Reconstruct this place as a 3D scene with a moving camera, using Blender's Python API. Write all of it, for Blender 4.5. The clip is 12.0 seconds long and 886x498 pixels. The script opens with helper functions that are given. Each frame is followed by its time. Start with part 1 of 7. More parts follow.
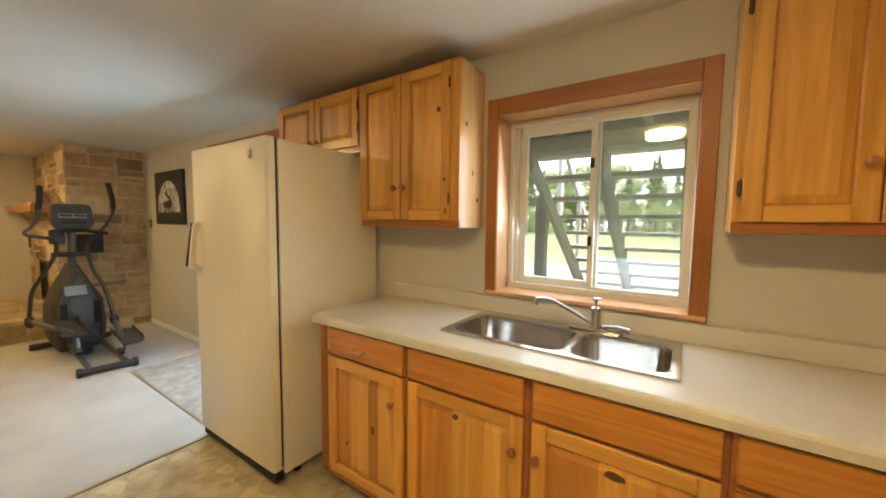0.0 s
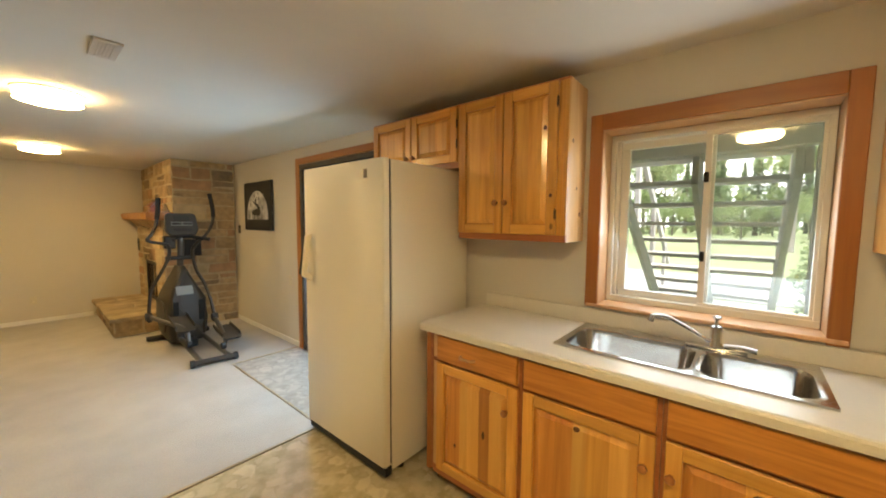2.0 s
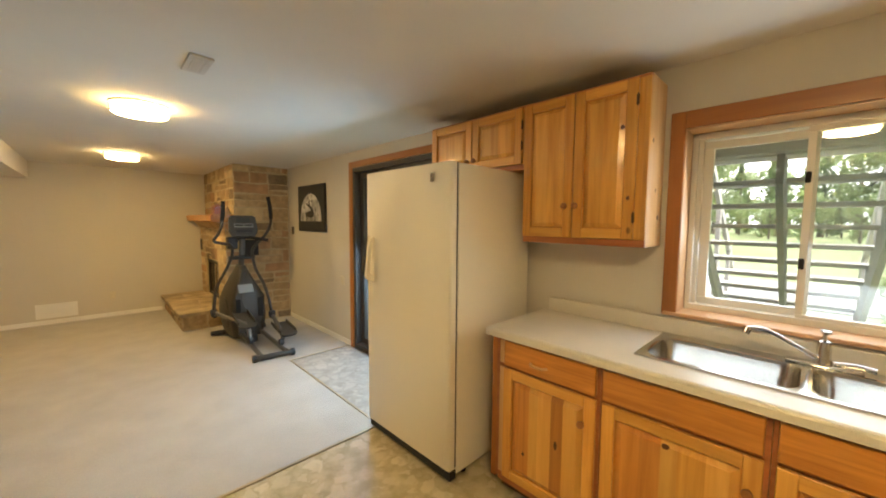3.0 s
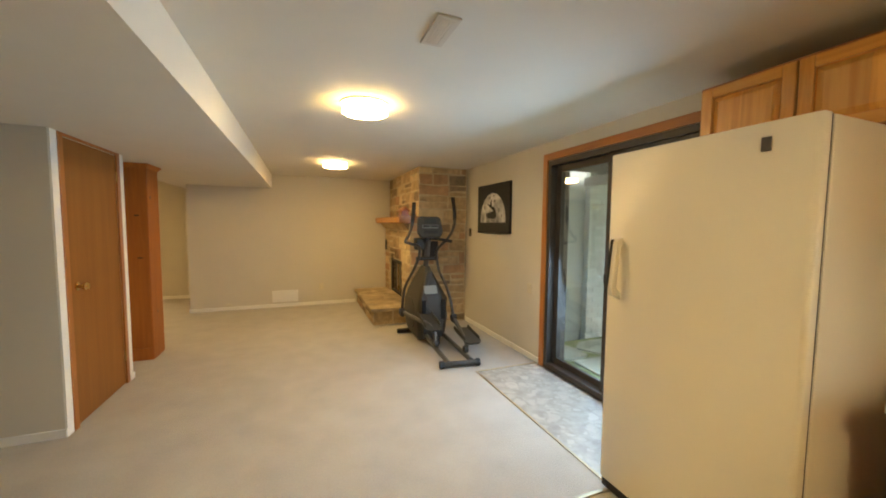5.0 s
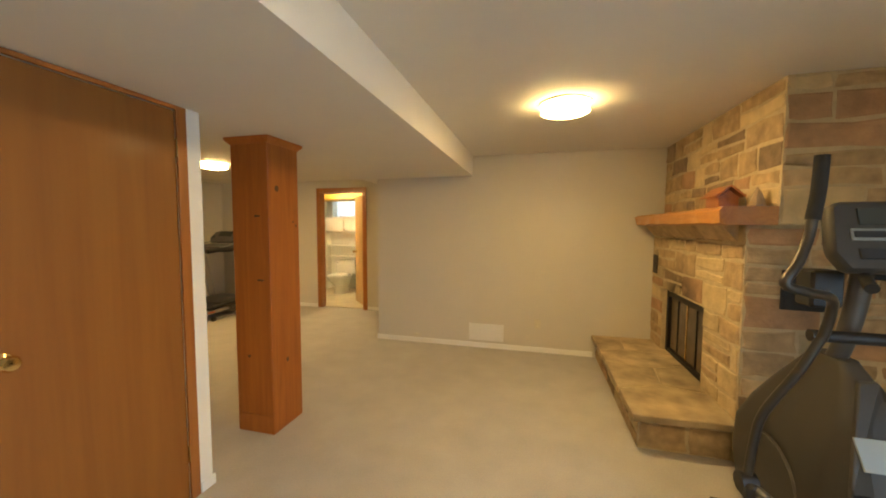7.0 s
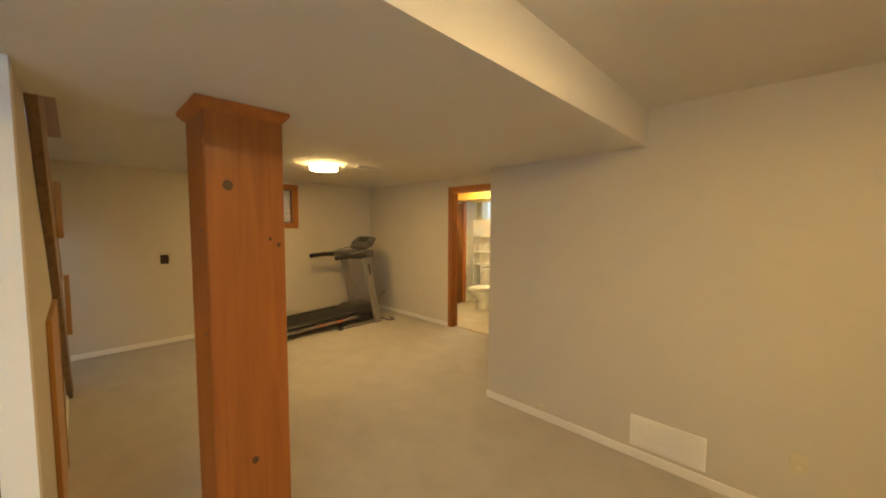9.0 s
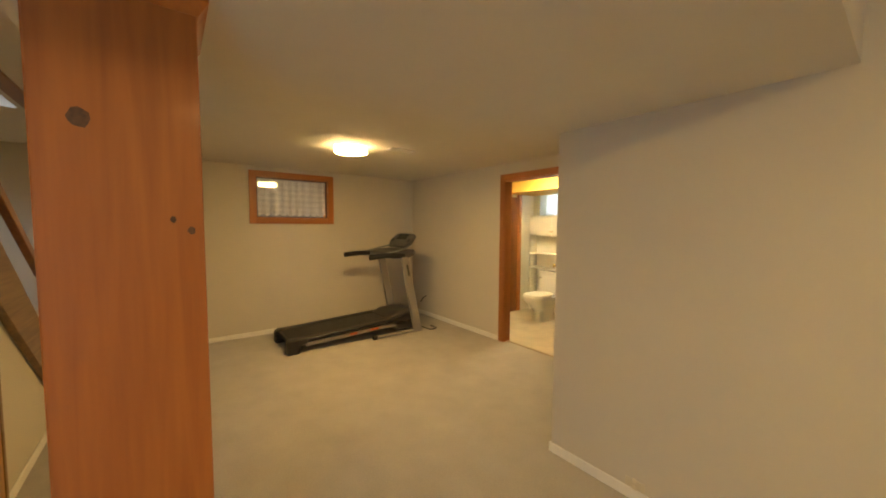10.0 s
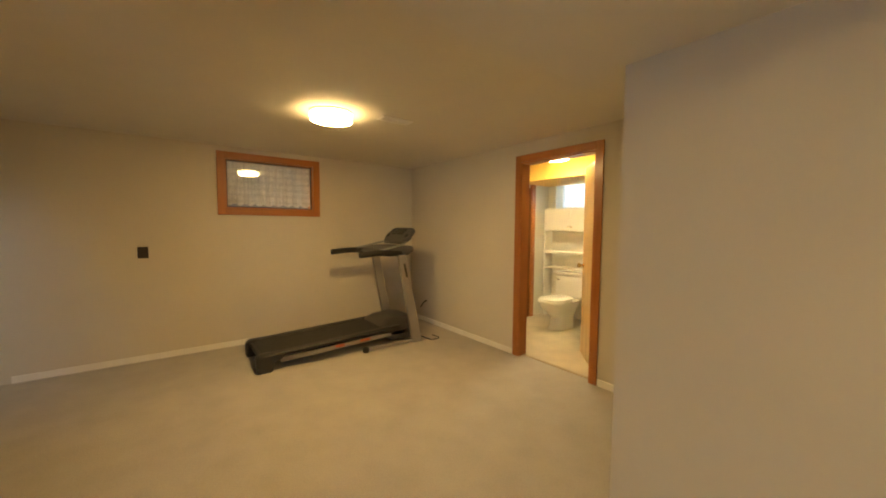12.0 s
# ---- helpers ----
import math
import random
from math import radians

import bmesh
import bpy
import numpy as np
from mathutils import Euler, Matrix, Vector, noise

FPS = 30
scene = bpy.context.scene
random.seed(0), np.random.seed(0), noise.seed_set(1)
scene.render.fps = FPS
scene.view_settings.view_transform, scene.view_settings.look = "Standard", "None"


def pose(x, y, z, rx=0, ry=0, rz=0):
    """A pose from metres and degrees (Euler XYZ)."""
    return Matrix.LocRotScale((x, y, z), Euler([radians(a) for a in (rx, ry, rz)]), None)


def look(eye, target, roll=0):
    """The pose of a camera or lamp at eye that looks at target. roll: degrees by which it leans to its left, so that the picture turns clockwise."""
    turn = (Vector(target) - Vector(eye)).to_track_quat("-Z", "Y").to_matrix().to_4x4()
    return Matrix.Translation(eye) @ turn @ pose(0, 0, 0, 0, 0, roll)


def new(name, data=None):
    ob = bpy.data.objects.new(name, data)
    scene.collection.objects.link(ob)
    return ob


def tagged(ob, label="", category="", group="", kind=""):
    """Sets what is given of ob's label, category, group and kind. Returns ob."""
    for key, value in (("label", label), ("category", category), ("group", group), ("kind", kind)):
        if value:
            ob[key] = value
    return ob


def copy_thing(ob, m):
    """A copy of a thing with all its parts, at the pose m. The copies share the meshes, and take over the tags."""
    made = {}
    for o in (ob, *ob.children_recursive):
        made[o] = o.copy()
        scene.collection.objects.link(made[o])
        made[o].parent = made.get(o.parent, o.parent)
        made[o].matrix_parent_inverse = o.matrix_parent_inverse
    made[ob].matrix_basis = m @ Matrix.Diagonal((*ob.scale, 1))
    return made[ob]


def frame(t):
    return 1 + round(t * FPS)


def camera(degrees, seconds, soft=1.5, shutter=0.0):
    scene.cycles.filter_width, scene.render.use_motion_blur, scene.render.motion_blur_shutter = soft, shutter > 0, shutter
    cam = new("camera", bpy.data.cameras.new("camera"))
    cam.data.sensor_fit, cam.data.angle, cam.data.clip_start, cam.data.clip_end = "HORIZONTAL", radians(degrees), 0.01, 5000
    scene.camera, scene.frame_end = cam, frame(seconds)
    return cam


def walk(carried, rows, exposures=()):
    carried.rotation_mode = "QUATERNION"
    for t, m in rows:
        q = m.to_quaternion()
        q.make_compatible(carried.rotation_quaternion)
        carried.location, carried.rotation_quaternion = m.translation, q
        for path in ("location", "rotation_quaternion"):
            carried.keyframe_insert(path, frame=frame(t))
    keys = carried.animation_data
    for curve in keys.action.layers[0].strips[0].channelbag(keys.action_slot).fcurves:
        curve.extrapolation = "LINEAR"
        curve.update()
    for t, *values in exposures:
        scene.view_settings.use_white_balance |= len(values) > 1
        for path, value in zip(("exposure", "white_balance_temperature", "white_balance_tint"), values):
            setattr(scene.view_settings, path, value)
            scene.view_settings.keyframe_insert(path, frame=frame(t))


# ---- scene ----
cam = camera(102.2, 12.0, soft=1.9)
PATH = [
    (0.0, (0.214, 0.172, 1.416), (1.866, 1.290, 1.268), 0.6),
    (0.5, (0.149, 0.215, 1.438), (1.782, 1.361, 1.290), 0.6),
    (1.0, (0.082, 0.268, 1.458), (1.686, 1.454, 1.312), 0.5),
    (1.5, (0.016, 0.329, 1.478), (1.579, 1.568, 1.328), 0.4),
    (2.0, (-0.052, 0.395, 1.495), (1.461, 1.694, 1.341), 0.4),
    (2.5, (-0.114, 0.474, 1.506), (1.339, 1.840, 1.354), 0.4),
    (4.5, (-0.300, 0.944, 1.516), (0.693, 2.674, 1.367), 0.4),
    (5.0, (-0.325, 1.268, 1.465), (0.400, 3.127, 1.331), 0.5),
    (5.5, (-0.294, 1.788, 1.455), (0.113, 3.742, 1.323), 0.4),
    (6.0, (-0.230, 2.467, 1.437), (-0.113, 4.460, 1.309), 0.3),
    (6.5, (-0.191, 3.169, 1.454), (-0.401, 5.154, 1.326), 0.3),
    (7.0, (-0.089, 3.821, 1.470), (-0.587, 5.754, 1.344), 0.2),
    (7.2, (-0.050, 4.050, 1.478), (-0.637, 5.958, 1.351), 0.2),
    (8.8, (-0.020, 5.300, 1.550), (-1.306, 6.826, 1.418), 0.2),
    (9.0, (-0.133, 5.504, 1.564), (-1.524, 6.935, 1.432), 0.2),
    (9.5, (-0.444, 5.867, 1.536), (-1.979, 7.142, 1.404), 0.3),
    (10.0, (-0.678, 6.116, 1.486), (-2.265, 7.327, 1.359), 0.3),
    (10.5, (-0.838, 6.231, 1.458), (-2.432, 7.433, 1.334), 0.4),
    (11.0, (-0.993, 6.346, 1.432), (-2.593, 7.540, 1.310), 0.4),
    (11.5, (-1.146, 6.465, 1.419), (-2.748, 7.655, 1.291), 0.4),
    (12.0, (-1.282, 6.539, 1.388), (-2.873, 7.745, 1.265), 0.4),
]
EXPOSURES = [(0.0, 1.53), (2.5, 1.58), (5.0, 1.61), (6.5, 1.68), (9.0, 1.62), (12.0, 1.58)]
walk(cam, [(t, look(e, g, r)) for t, e, g, r in PATH], EXPOSURES)

# ---- world, sun, lamps ----
world = bpy.data.worlds.new("world")
scene.world = world
world.use_nodes = True
wn = world.node_tree.nodes
sky = wn.new("ShaderNodeTexSky")
sky.sky_type, sky.sun_disc = "NISHITA", False
sky.sun_elevation, sky.sun_rotation = radians(57), radians(206.6)
sky.air_density, sky.dust_density, sky.ozone_density = 1.0, 4.0, 1.0
world.node_tree.links.new(sky.outputs[0], wn["Background"].inputs[0])
wn["Background"].inputs[1].default_value = 0.15

sun_data = bpy.data.lights.new("sun", "SUN")
sun_data.energy, sun_data.angle, sun_data.color = 4.2, radians(14), (1.0, 0.96, 0.9)
sun = new("sun", sun_data)
sun.matrix_world = look((0, -6, 14), (4, 2, 0))

LAMP_WARM = (1.0, 0.66, 0.25)
LAMP_POWER = 36.0          # glow of the ceiling lamps' diffusers


def window_light(name, eye, target, w, h, watts, color):
    d = bpy.data.lights.new(name, "AREA")
    d.shape, d.size, d.size_y, d.energy, d.color = "RECTANGLE", w, h, watts, color
    ob = new(name, d)
    ob.matrix_world = look(eye, target)
    return ob


DAY = (0.80, 0.90, 1.0)
window_light("kitchen_window_daylight", (2.122, 0.58, 1.51), (0, 0.58, 0.9), 0.80, 0.85, 3.5, DAY)
window_light("patio_door_daylight", (2.166, 3.45, 1.08), (0, 3.3, -0.3), 1.40, 1.90, 21, (0.48, 0.72, 1.0))
window_light("stairwell_daylight", (-1.30, 4.93, 3.70), (-3.6, 4.93, 2.4), 0.8, 0.9, 9, (0.72, 0.82, 1.0))
window_light("bathroom_window_daylight", (-4.40, 11.72, 1.90), (-4.2, 9.5, 1.2), 0.6, 0.4, 0.8, DAY)

# ---- materials ----
def mat(name, color, rough=0.6, metal=0.0, vary=0.12, scale=6.0, bump=0.0, bump_scale=60.0, stretch=(1, 1, 1),
        tint=None, big=1.2, coat=0.0, spec=0.5, island=0.0):
    """A surface with variation at two scales, fine relief and, for pieces, a shade of their own."""
    m = bpy.data.materials.new(name)
    m.use_nodes = True
    nt = m.node_tree
    n, l = nt.nodes, nt.links
    b = n["Principled BSDF"]
    co = n.new("ShaderNodeTexCoord")
    mp = n.new("ShaderNodeMapping")
    mp.inputs["Scale"].default_value = stretch
    l.new(co.outputs["Object"], mp.inputs["Vector"])
    info = n.new("ShaderNodeObjectInfo")
    shift = n.new("ShaderNodeVectorMath")
    shift.operation = "SCALE"
    shift.inputs[0].default_value = (7.3, 3.1, 5.7)
    l.new(info.outputs["Random"], shift.inputs["Scale"])
    l.new(shift.outputs[0], mp.inputs["Location"])
    fine, large = n.new("ShaderNodeTexNoise"), n.new("ShaderNodeTexNoise")
    fine.inputs["Scale"].default_value, fine.inputs["Detail"].default_value = scale, 6
    large.inputs["Scale"].default_value, large.inputs["Detail"].default_value = big, 3
    l.new(mp.outputs[0], fine.inputs["Vector"])
    l.new(mp.outputs[0], large.inputs["Vector"])
    mix = n.new("ShaderNodeMix")
    mix.data_type = "RGBA"
    dark = tint or tuple(c * (1 - 2 * vary) for c in color)
    light = tuple(min(1, c * (1 + vary)) for c in color)
    mix.inputs[6].default_value, mix.inputs[7].default_value = (*dark, 1), (*light, 1)
    add = n.new("ShaderNodeMath")
    add.operation = "ADD"
    half = n.new("ShaderNodeMath")
    half.operation = "MULTIPLY"
    half.inputs[1].default_value = 0.5
    l.new(fine.outputs["Fac"], add.inputs[0])
    l.new(large.outputs["Fac"], add.inputs[1])
    l.new(add.outputs[0], half.inputs[0])
    ramp = n.new("ShaderNodeMapRange")
    ramp.inputs[1].default_value, ramp.inputs[2].default_value = 0.3, 0.7
    l.new(half.outputs[0], ramp.inputs[0])
    l.new(ramp.outputs[0], mix.inputs[0])
    out = mix.outputs[2]
    if island:
        hsv = n.new("ShaderNodeHueSaturation")
        rng = n.new("ShaderNodeMapRange")
        rng.inputs[3].default_value, rng.inputs[4].default_value = 1 - island, 1 + island
        l.new(info.outputs["Random"], rng.inputs[0])
        l.new(rng.outputs[0], hsv.inputs["Value"])
        l.new(out, hsv.inputs["Color"])
        out = hsv.outputs[0]
    l.new(out, b.inputs["Base Color"])
    b.inputs["Roughness"].default_value, b.inputs["Metallic"].default_value = rough, metal
    b.inputs["Coat Weight"].default_value, b.inputs["Coat Roughness"].default_value = coat, 0.12
    b.inputs["Specular IOR Level"].default_value = spec
    rr = n.new("ShaderNodeMapRange")
    rr.inputs[3].default_value, rr.inputs[4].default_value = max(0.02, rough * 0.85), min(1, rough * 1.15)
    l.new(fine.outputs["Fac"], rr.inputs[0])
    l.new(rr.outputs[0], b.inputs["Roughness"])
    if bump:
        bn, bt = n.new("ShaderNodeBump"), n.new("ShaderNodeTexNoise")
        bt.inputs["Scale"].default_value, bt.inputs["Detail"].default_value = bump_scale, 4
        l.new(mp.outputs[0], bt.inputs["Vector"])
        bn.inputs["Strength"].default_value, bn.inputs["Distance"].default_value = bump, 0.01
        l.new(bt.outputs["Fac"], bn.inputs["Height"])
        l.new(bn.outputs[0], b.inputs["Normal"])
    return m


def wood(name, color, dark, axis="z", rough=0.3, coat=0.3, knots=True, ring=14.0, island=0.12):
    """Stained boards: long grain along one axis, board-to-board shade, knots."""
    m = bpy.data.materials.new(name)
    m.use_nodes = True
    nt = m.node_tree
    n, l = nt.nodes, nt.links
    b = n["Principled BSDF"]
    co, mp, info = n.new("ShaderNodeTexCoord"), n.new("ShaderNodeMapping"), n.new("ShaderNodeObjectInfo")
    mp.inputs["Scale"].default_value = {"x": (0.06, 1, 1), "y": (1, 0.06, 1), "z": (1, 1, 0.06)}[axis]
    shift = n.new("ShaderNodeVectorMath")
    shift.operation = "SCALE"
    shift.inputs[0].default_value = (9.1, 4.3, 6.7)
    l.new(info.outputs["Random"], shift.inputs["Scale"])
    l.new(shift.outputs[0], mp.inputs["Location"])
    l.new(co.outputs["Object"], mp.inputs["Vector"])
    grain, broad = n.new("ShaderNodeTexNoise"), n.new("ShaderNodeTexNoise")
    grain.inputs["Scale"].default_value, grain.inputs["Detail"].default_value = ring * 6, 5
    broad.inputs["Scale"].default_value, broad.inputs["Detail"].default_value = ring, 3
    broad.inputs["Distortion"].default_value = 1.5
    l.new(mp.outputs[0], grain.inputs["Vector"])
    l.new(mp.outputs[0], broad.inputs["Vector"])
    mix = n.new("ShaderNodeMix")
    mix.data_type = "RGBA"
    mix.inputs[6].default_value, mix.inputs[7].default_value = (*dark, 1), (*color, 1)
    s = n.new("ShaderNodeMath")
    s.operation = "MULTIPLY_ADD"
    s.inputs[1].default_value = 0.35
    l.new(grain.outputs["Fac"], s.inputs[0])
    l.new(broad.outputs["Fac"], s.inputs[2])
    rg = n.new("ShaderNodeMapRange")
    rg.inputs[1].default_value, rg.inputs[2].default_value = 0.42, 0.86
    l.new(s.outputs[0], rg.inputs[0])
    l.new(rg.outputs[0], mix.inputs[0])
    out = mix.outputs[2]
    if knots:
        vm, vo = n.new("ShaderNodeMapping"), n.new("ShaderNodeTexVoronoi")
        vm.inputs["Scale"].default_value = {"x": (0.55, 1, 1), "y": (1, 0.55, 1), "z": (1, 1, 0.55)}[axis]
        l.new(co.outputs["Object"], vm.inputs["Vector"])
        l.new(shift.outputs[0], vm.inputs["Location"])
        l.new(vm.outputs[0], vo.inputs["Vector"])
        vo.inputs["Scale"].default_value = 4.2
        kr = n.new("ShaderNodeMapRange")
        kr.inputs[1].default_value, kr.inputs[2].default_value = 0.026, 0.05
        kr.inputs[3].default_value, kr.inputs[4].default_value = 0.8, 0.0
        l.new(vo.outputs["Distance"], kr.inputs[0])
        km = n.new("ShaderNodeMix")
        km.data_type = "RGBA"
        km.inputs[7].default_value = (*[c * 0.22 for c in dark], 1)
        l.new(kr.outputs[0], km.inputs[0])
        l.new(out, km.inputs[6])
        out = km.outputs[2]
    if island:
        hsv, ir = n.new("ShaderNodeHueSaturation"), n.new("ShaderNodeMapRange")
        ir.inputs[3].default_value, ir.inputs[4].default_value = 1 - island, 1 + island
        l.new(info.outputs["Random"], ir.inputs[0])
        l.new(ir.outputs[0], hsv.inputs["Value"])
        l.new(out, hsv.inputs["Color"])
        out = hsv.outputs[0]
    l.new(out, b.inputs["Base Color"])
    b.inputs["Roughness"].default_value = rough
    b.inputs["Coat Weight"].default_value, b.inputs["Coat Roughness"].default_value = coat, 0.15
    bn = n.new("ShaderNodeBump")
    bn.inputs["Strength"].default_value, bn.inputs["Distance"].default_value = 0.08, 0.004
    l.new(grain.outputs["Fac"], bn.inputs["Height"])
    l.new(bn.outputs[0], b.inputs["Normal"])
    return m


def vinyl_material(name, dark, light, pebble, small):
    """Printed sheet vinyl: pale pebbles of mixed sizes scattered on a mottled ground."""
    m = bpy.data.materials.new(name)
    m.use_nodes = True
    n, l = m.node_tree.nodes, m.node_tree.links
    b = n["Principled BSDF"]
    co, no = n.new("ShaderNodeTexCoord"), n.new("ShaderNodeTexNoise")
    l.new(co.outputs["Object"], no.inputs["Vector"])
    no.inputs["Scale"].default_value, no.inputs["Detail"].default_value = 11, 5
    warp = n.new("ShaderNodeMix")
    warp.data_type = "VECTOR"
    warp.inputs[0].default_value = 0.09
    l.new(co.outputs["Object"], warp.inputs[4])
    l.new(no.outputs["Color"], warp.inputs[5])
    ground = n.new("ShaderNodeMix")
    ground.data_type = "RGBA"
    ground.inputs[6].default_value, ground.inputs[7].default_value = (*dark, 1), (*light, 1)
    spread = n.new("ShaderNodeMapRange")
    spread.inputs[1].default_value, spread.inputs[2].default_value = 0.36, 0.66
    l.new(no.outputs["Fac"], spread.inputs[0])
    l.new(spread.outputs[0], ground.inputs[0])
    out = ground.outputs[2]
    for scale, share, pale in ((11.0, 0.62, (*pebble, 1)), (21.0, 0.55, (*small, 1))):
        cell, edge = n.new("ShaderNodeTexVoronoi"), n.new("ShaderNodeTexVoronoi")
        edge.feature = "DISTANCE_TO_EDGE"
        for v in (cell, edge):
            v.inputs["Scale"].default_value = scale
            l.new(warp.outputs[1], v.inputs["Vector"])
        sep, pick, soft, both = n.new("ShaderNodeSeparateColor"), n.new("ShaderNodeMapRange"), n.new("ShaderNodeMapRange"), n.new("ShaderNodeMath")
        l.new(cell.outputs["Color"], sep.inputs[0])
        l.new(sep.outputs[0], pick.inputs[0])
        pick.inputs[1].default_value, pick.inputs[2].default_value = share, share + 0.3
        l.new(edge.outputs["Distance"], soft.inputs[0])
        soft.inputs[1].default_value, soft.inputs[2].default_value = 0.03, 0.16
        both.operation = "MULTIPLY"
        l.new(pick.outputs[0], both.inputs[0])
        l.new(soft.outputs[0], both.inputs[1])
        lay = n.new("ShaderNodeMix")
        lay.data_type = "RGBA"
        lay.inputs[7].default_value = pale
        l.new(both.outputs[0], lay.inputs[0])
        l.new(out, lay.inputs[6])
        out = lay.outputs[2]
    l.new(out, b.inputs["Base Color"])
    b.inputs["Roughness"].default_value = 0.36
    return m


def glass_material(name, tint=(0.95, 0.965, 0.96)):
    """Thin window glass: mostly clear, glossy at its surface."""
    m = bpy.data.materials.new(name)
    m.use_nodes = True
    n, l = m.node_tree.nodes, m.node_tree.links
    n.remove(n["Principled BSDF"])
    clear, gloss, mix = n.new("ShaderNodeBsdfTransparent"), n.new("ShaderNodeBsdfGlossy"), n.new("ShaderNodeMixShader")
    clear.inputs[0].default_value = (*tint, 1)
    gloss.inputs["Roughness"].default_value = 0.02
    facing, power, lift = n.new("ShaderNodeLayerWeight"), n.new("ShaderNodeMath"), n.new("ShaderNodeMath")
    facing.inputs[0].default_value = 0.5
    power.operation, power.inputs[1].default_value = "POWER", 5.0
    lift.operation, lift.inputs[1].default_value, lift.inputs[2].default_value = "MULTIPLY_ADD", 0.88, 0.11
    l.new(facing.outputs["Facing"], power.inputs[0])
    l.new(power.outputs[0], lift.inputs[0])
    l.new(lift.outputs[0], mix.inputs[0])
    l.new(clear.outputs[0], mix.inputs[1])
    l.new(gloss.outputs[0], mix.inputs[2])
    l.new(mix.outputs[0], n["Material Output"].inputs[0])
    return m


def glow_material(name, color, strength):
    m = bpy.data.materials.new(name)
    m.use_nodes = True
    n, l = m.node_tree.nodes, m.node_tree.links
    b = n["Principled BSDF"]
    b.inputs["Base Color"].default_value = (0.9, 0.88, 0.82, 1)
    b.inputs["Emission Color"].default_value, b.inputs["Emission Strength"].default_value = (*color, 1), strength
    return m


def sheer_cloth(name, color, through_share=0.6):
    """Thin cloth: daylight passes through it, diffused."""
    m = mat(name, color, 0.9, vary=0.06, scale=25)
    n, l = m.node_tree.nodes, m.node_tree.links
    tl, mx = n.new("ShaderNodeBsdfTranslucent"), n.new("ShaderNodeMixShader")
    tl.inputs[0].default_value = (*color, 1)
    mx.inputs[0].default_value = through_share
    l.new(n["Principled BSDF"].outputs[0], mx.inputs[1])
    l.new(tl.outputs[0], mx.inputs[2])
    l.new(mx.outputs[0], n["Material Output"].inputs[0])
    return m


def lace_cloth(name, color):
    """Net lace: woven motifs in rows with an open, see-through ground."""
    m = sheer_cloth(name, color, 0.10)
    n, l = m.node_tree.nodes, m.node_tree.links
    last = n["Material Output"].inputs[0].links[0].from_socket
    co, mp, motif, net = n.new("ShaderNodeTexCoord"), n.new("ShaderNodeMapping"), n.new("ShaderNodeTexVoronoi"), n.new("ShaderNodeTexNoise")
    mp.inputs["Scale"].default_value = (1, 26, 13)
    l.new(co.outputs["Object"], mp.inputs["Vector"])
    l.new(mp.outputs[0], motif.inputs["Vector"])
    motif.inputs["Scale"].default_value, motif.inputs["Randomness"].default_value = 1.0, 0.25
    l.new(co.outputs["Object"], net.inputs["Vector"])
    net.inputs["Scale"].default_value, net.inputs["Detail"].default_value = 70, 3
    add, rg = n.new("ShaderNodeMath"), n.new("ShaderNodeMapRange")
    add.operation = "MULTIPLY_ADD"
    add.inputs[1].default_value = 0.5
    l.new(net.outputs["Fac"], add.inputs[0])
    l.new(motif.outputs["Distance"], add.inputs[2])
    rg.inputs[1].default_value, rg.inputs[2].default_value, rg.inputs[3].default_value, rg.inputs[4].default_value = 0.50, 0.85, 0.02, 0.26
    l.new(add.outputs[0], rg.inputs[0])
    clear, mx = n.new("ShaderNodeBsdfTransparent"), n.new("ShaderNodeMixShader")
    l.new(rg.outputs[0], mx.inputs[0])
    l.new(last, mx.inputs[1])
    l.new(clear.outputs[0], mx.inputs[2])
    l.new(mx.outputs[0], n["Material Output"].inputs[0])
    return m


WALL = mat("painted_wall", (0.62, 0.58, 0.49), 0.75, vary=0.02, scale=3, bump=0.06, bump_scale=240, big=0.5)
CEIL = mat("ceiling_paint", (0.70, 0.67, 0.60), 0.85, vary=0.02, scale=5, bump=0.08, bump_scale=160)
TRIM_WHITE = mat("white_trim_paint", (0.84, 0.825, 0.77), 0.45, vary=0.03, scale=8)
CARPET = mat("cut_pile_carpet", (0.51, 0.485, 0.445), 0.95, vary=0.075, scale=110, bump=0.55, bump_scale=420, big=4.0, spec=0.1)
VINYL = vinyl_material("pebble_vinyl", (0.37, 0.31, 0.175), (0.53, 0.455, 0.29), (0.62, 0.545, 0.38), (0.55, 0.475, 0.32))
# Same pebble print, greyed to paint in the cool daylight by the patio door
DAYLIT_VINYL = vinyl_material("daylit_pebble_vinyl", (0.29, 0.262, 0.225), (0.40, 0.368, 0.32), (0.48, 0.445, 0.39), (0.43, 0.395, 0.345))
BATH_VINYL = mat("bathroom_vinyl", (0.62, 0.55, 0.40), 0.4, vary=0.12, scale=5, big=2)
PINE = wood("varnished_pine", (0.78, 0.41, 0.085), (0.55, 0.235, 0.040), coat=0.55)
PINE_LIGHT = wood("varnished_sapwood", (0.76, 0.425, 0.105), (0.62, 0.30, 0.06), coat=0.55, knots=False)
PINE_RAIL = wood("varnished_pine_rail", (0.76, 0.41, 0.09), (0.60, 0.28, 0.05), axis="y", knots=False, coat=0.5)
PINE_BOARD = wood("varnished_heartwood", (0.62, 0.27, 0.055), (0.44, 0.165, 0.03), island=0.18, coat=0.5)
PINE_H = wood("varnished_pine_across", (0.58, 0.245, 0.046), (0.38, 0.135, 0.022), axis="y", knots=False, ring=20, coat=0.45)
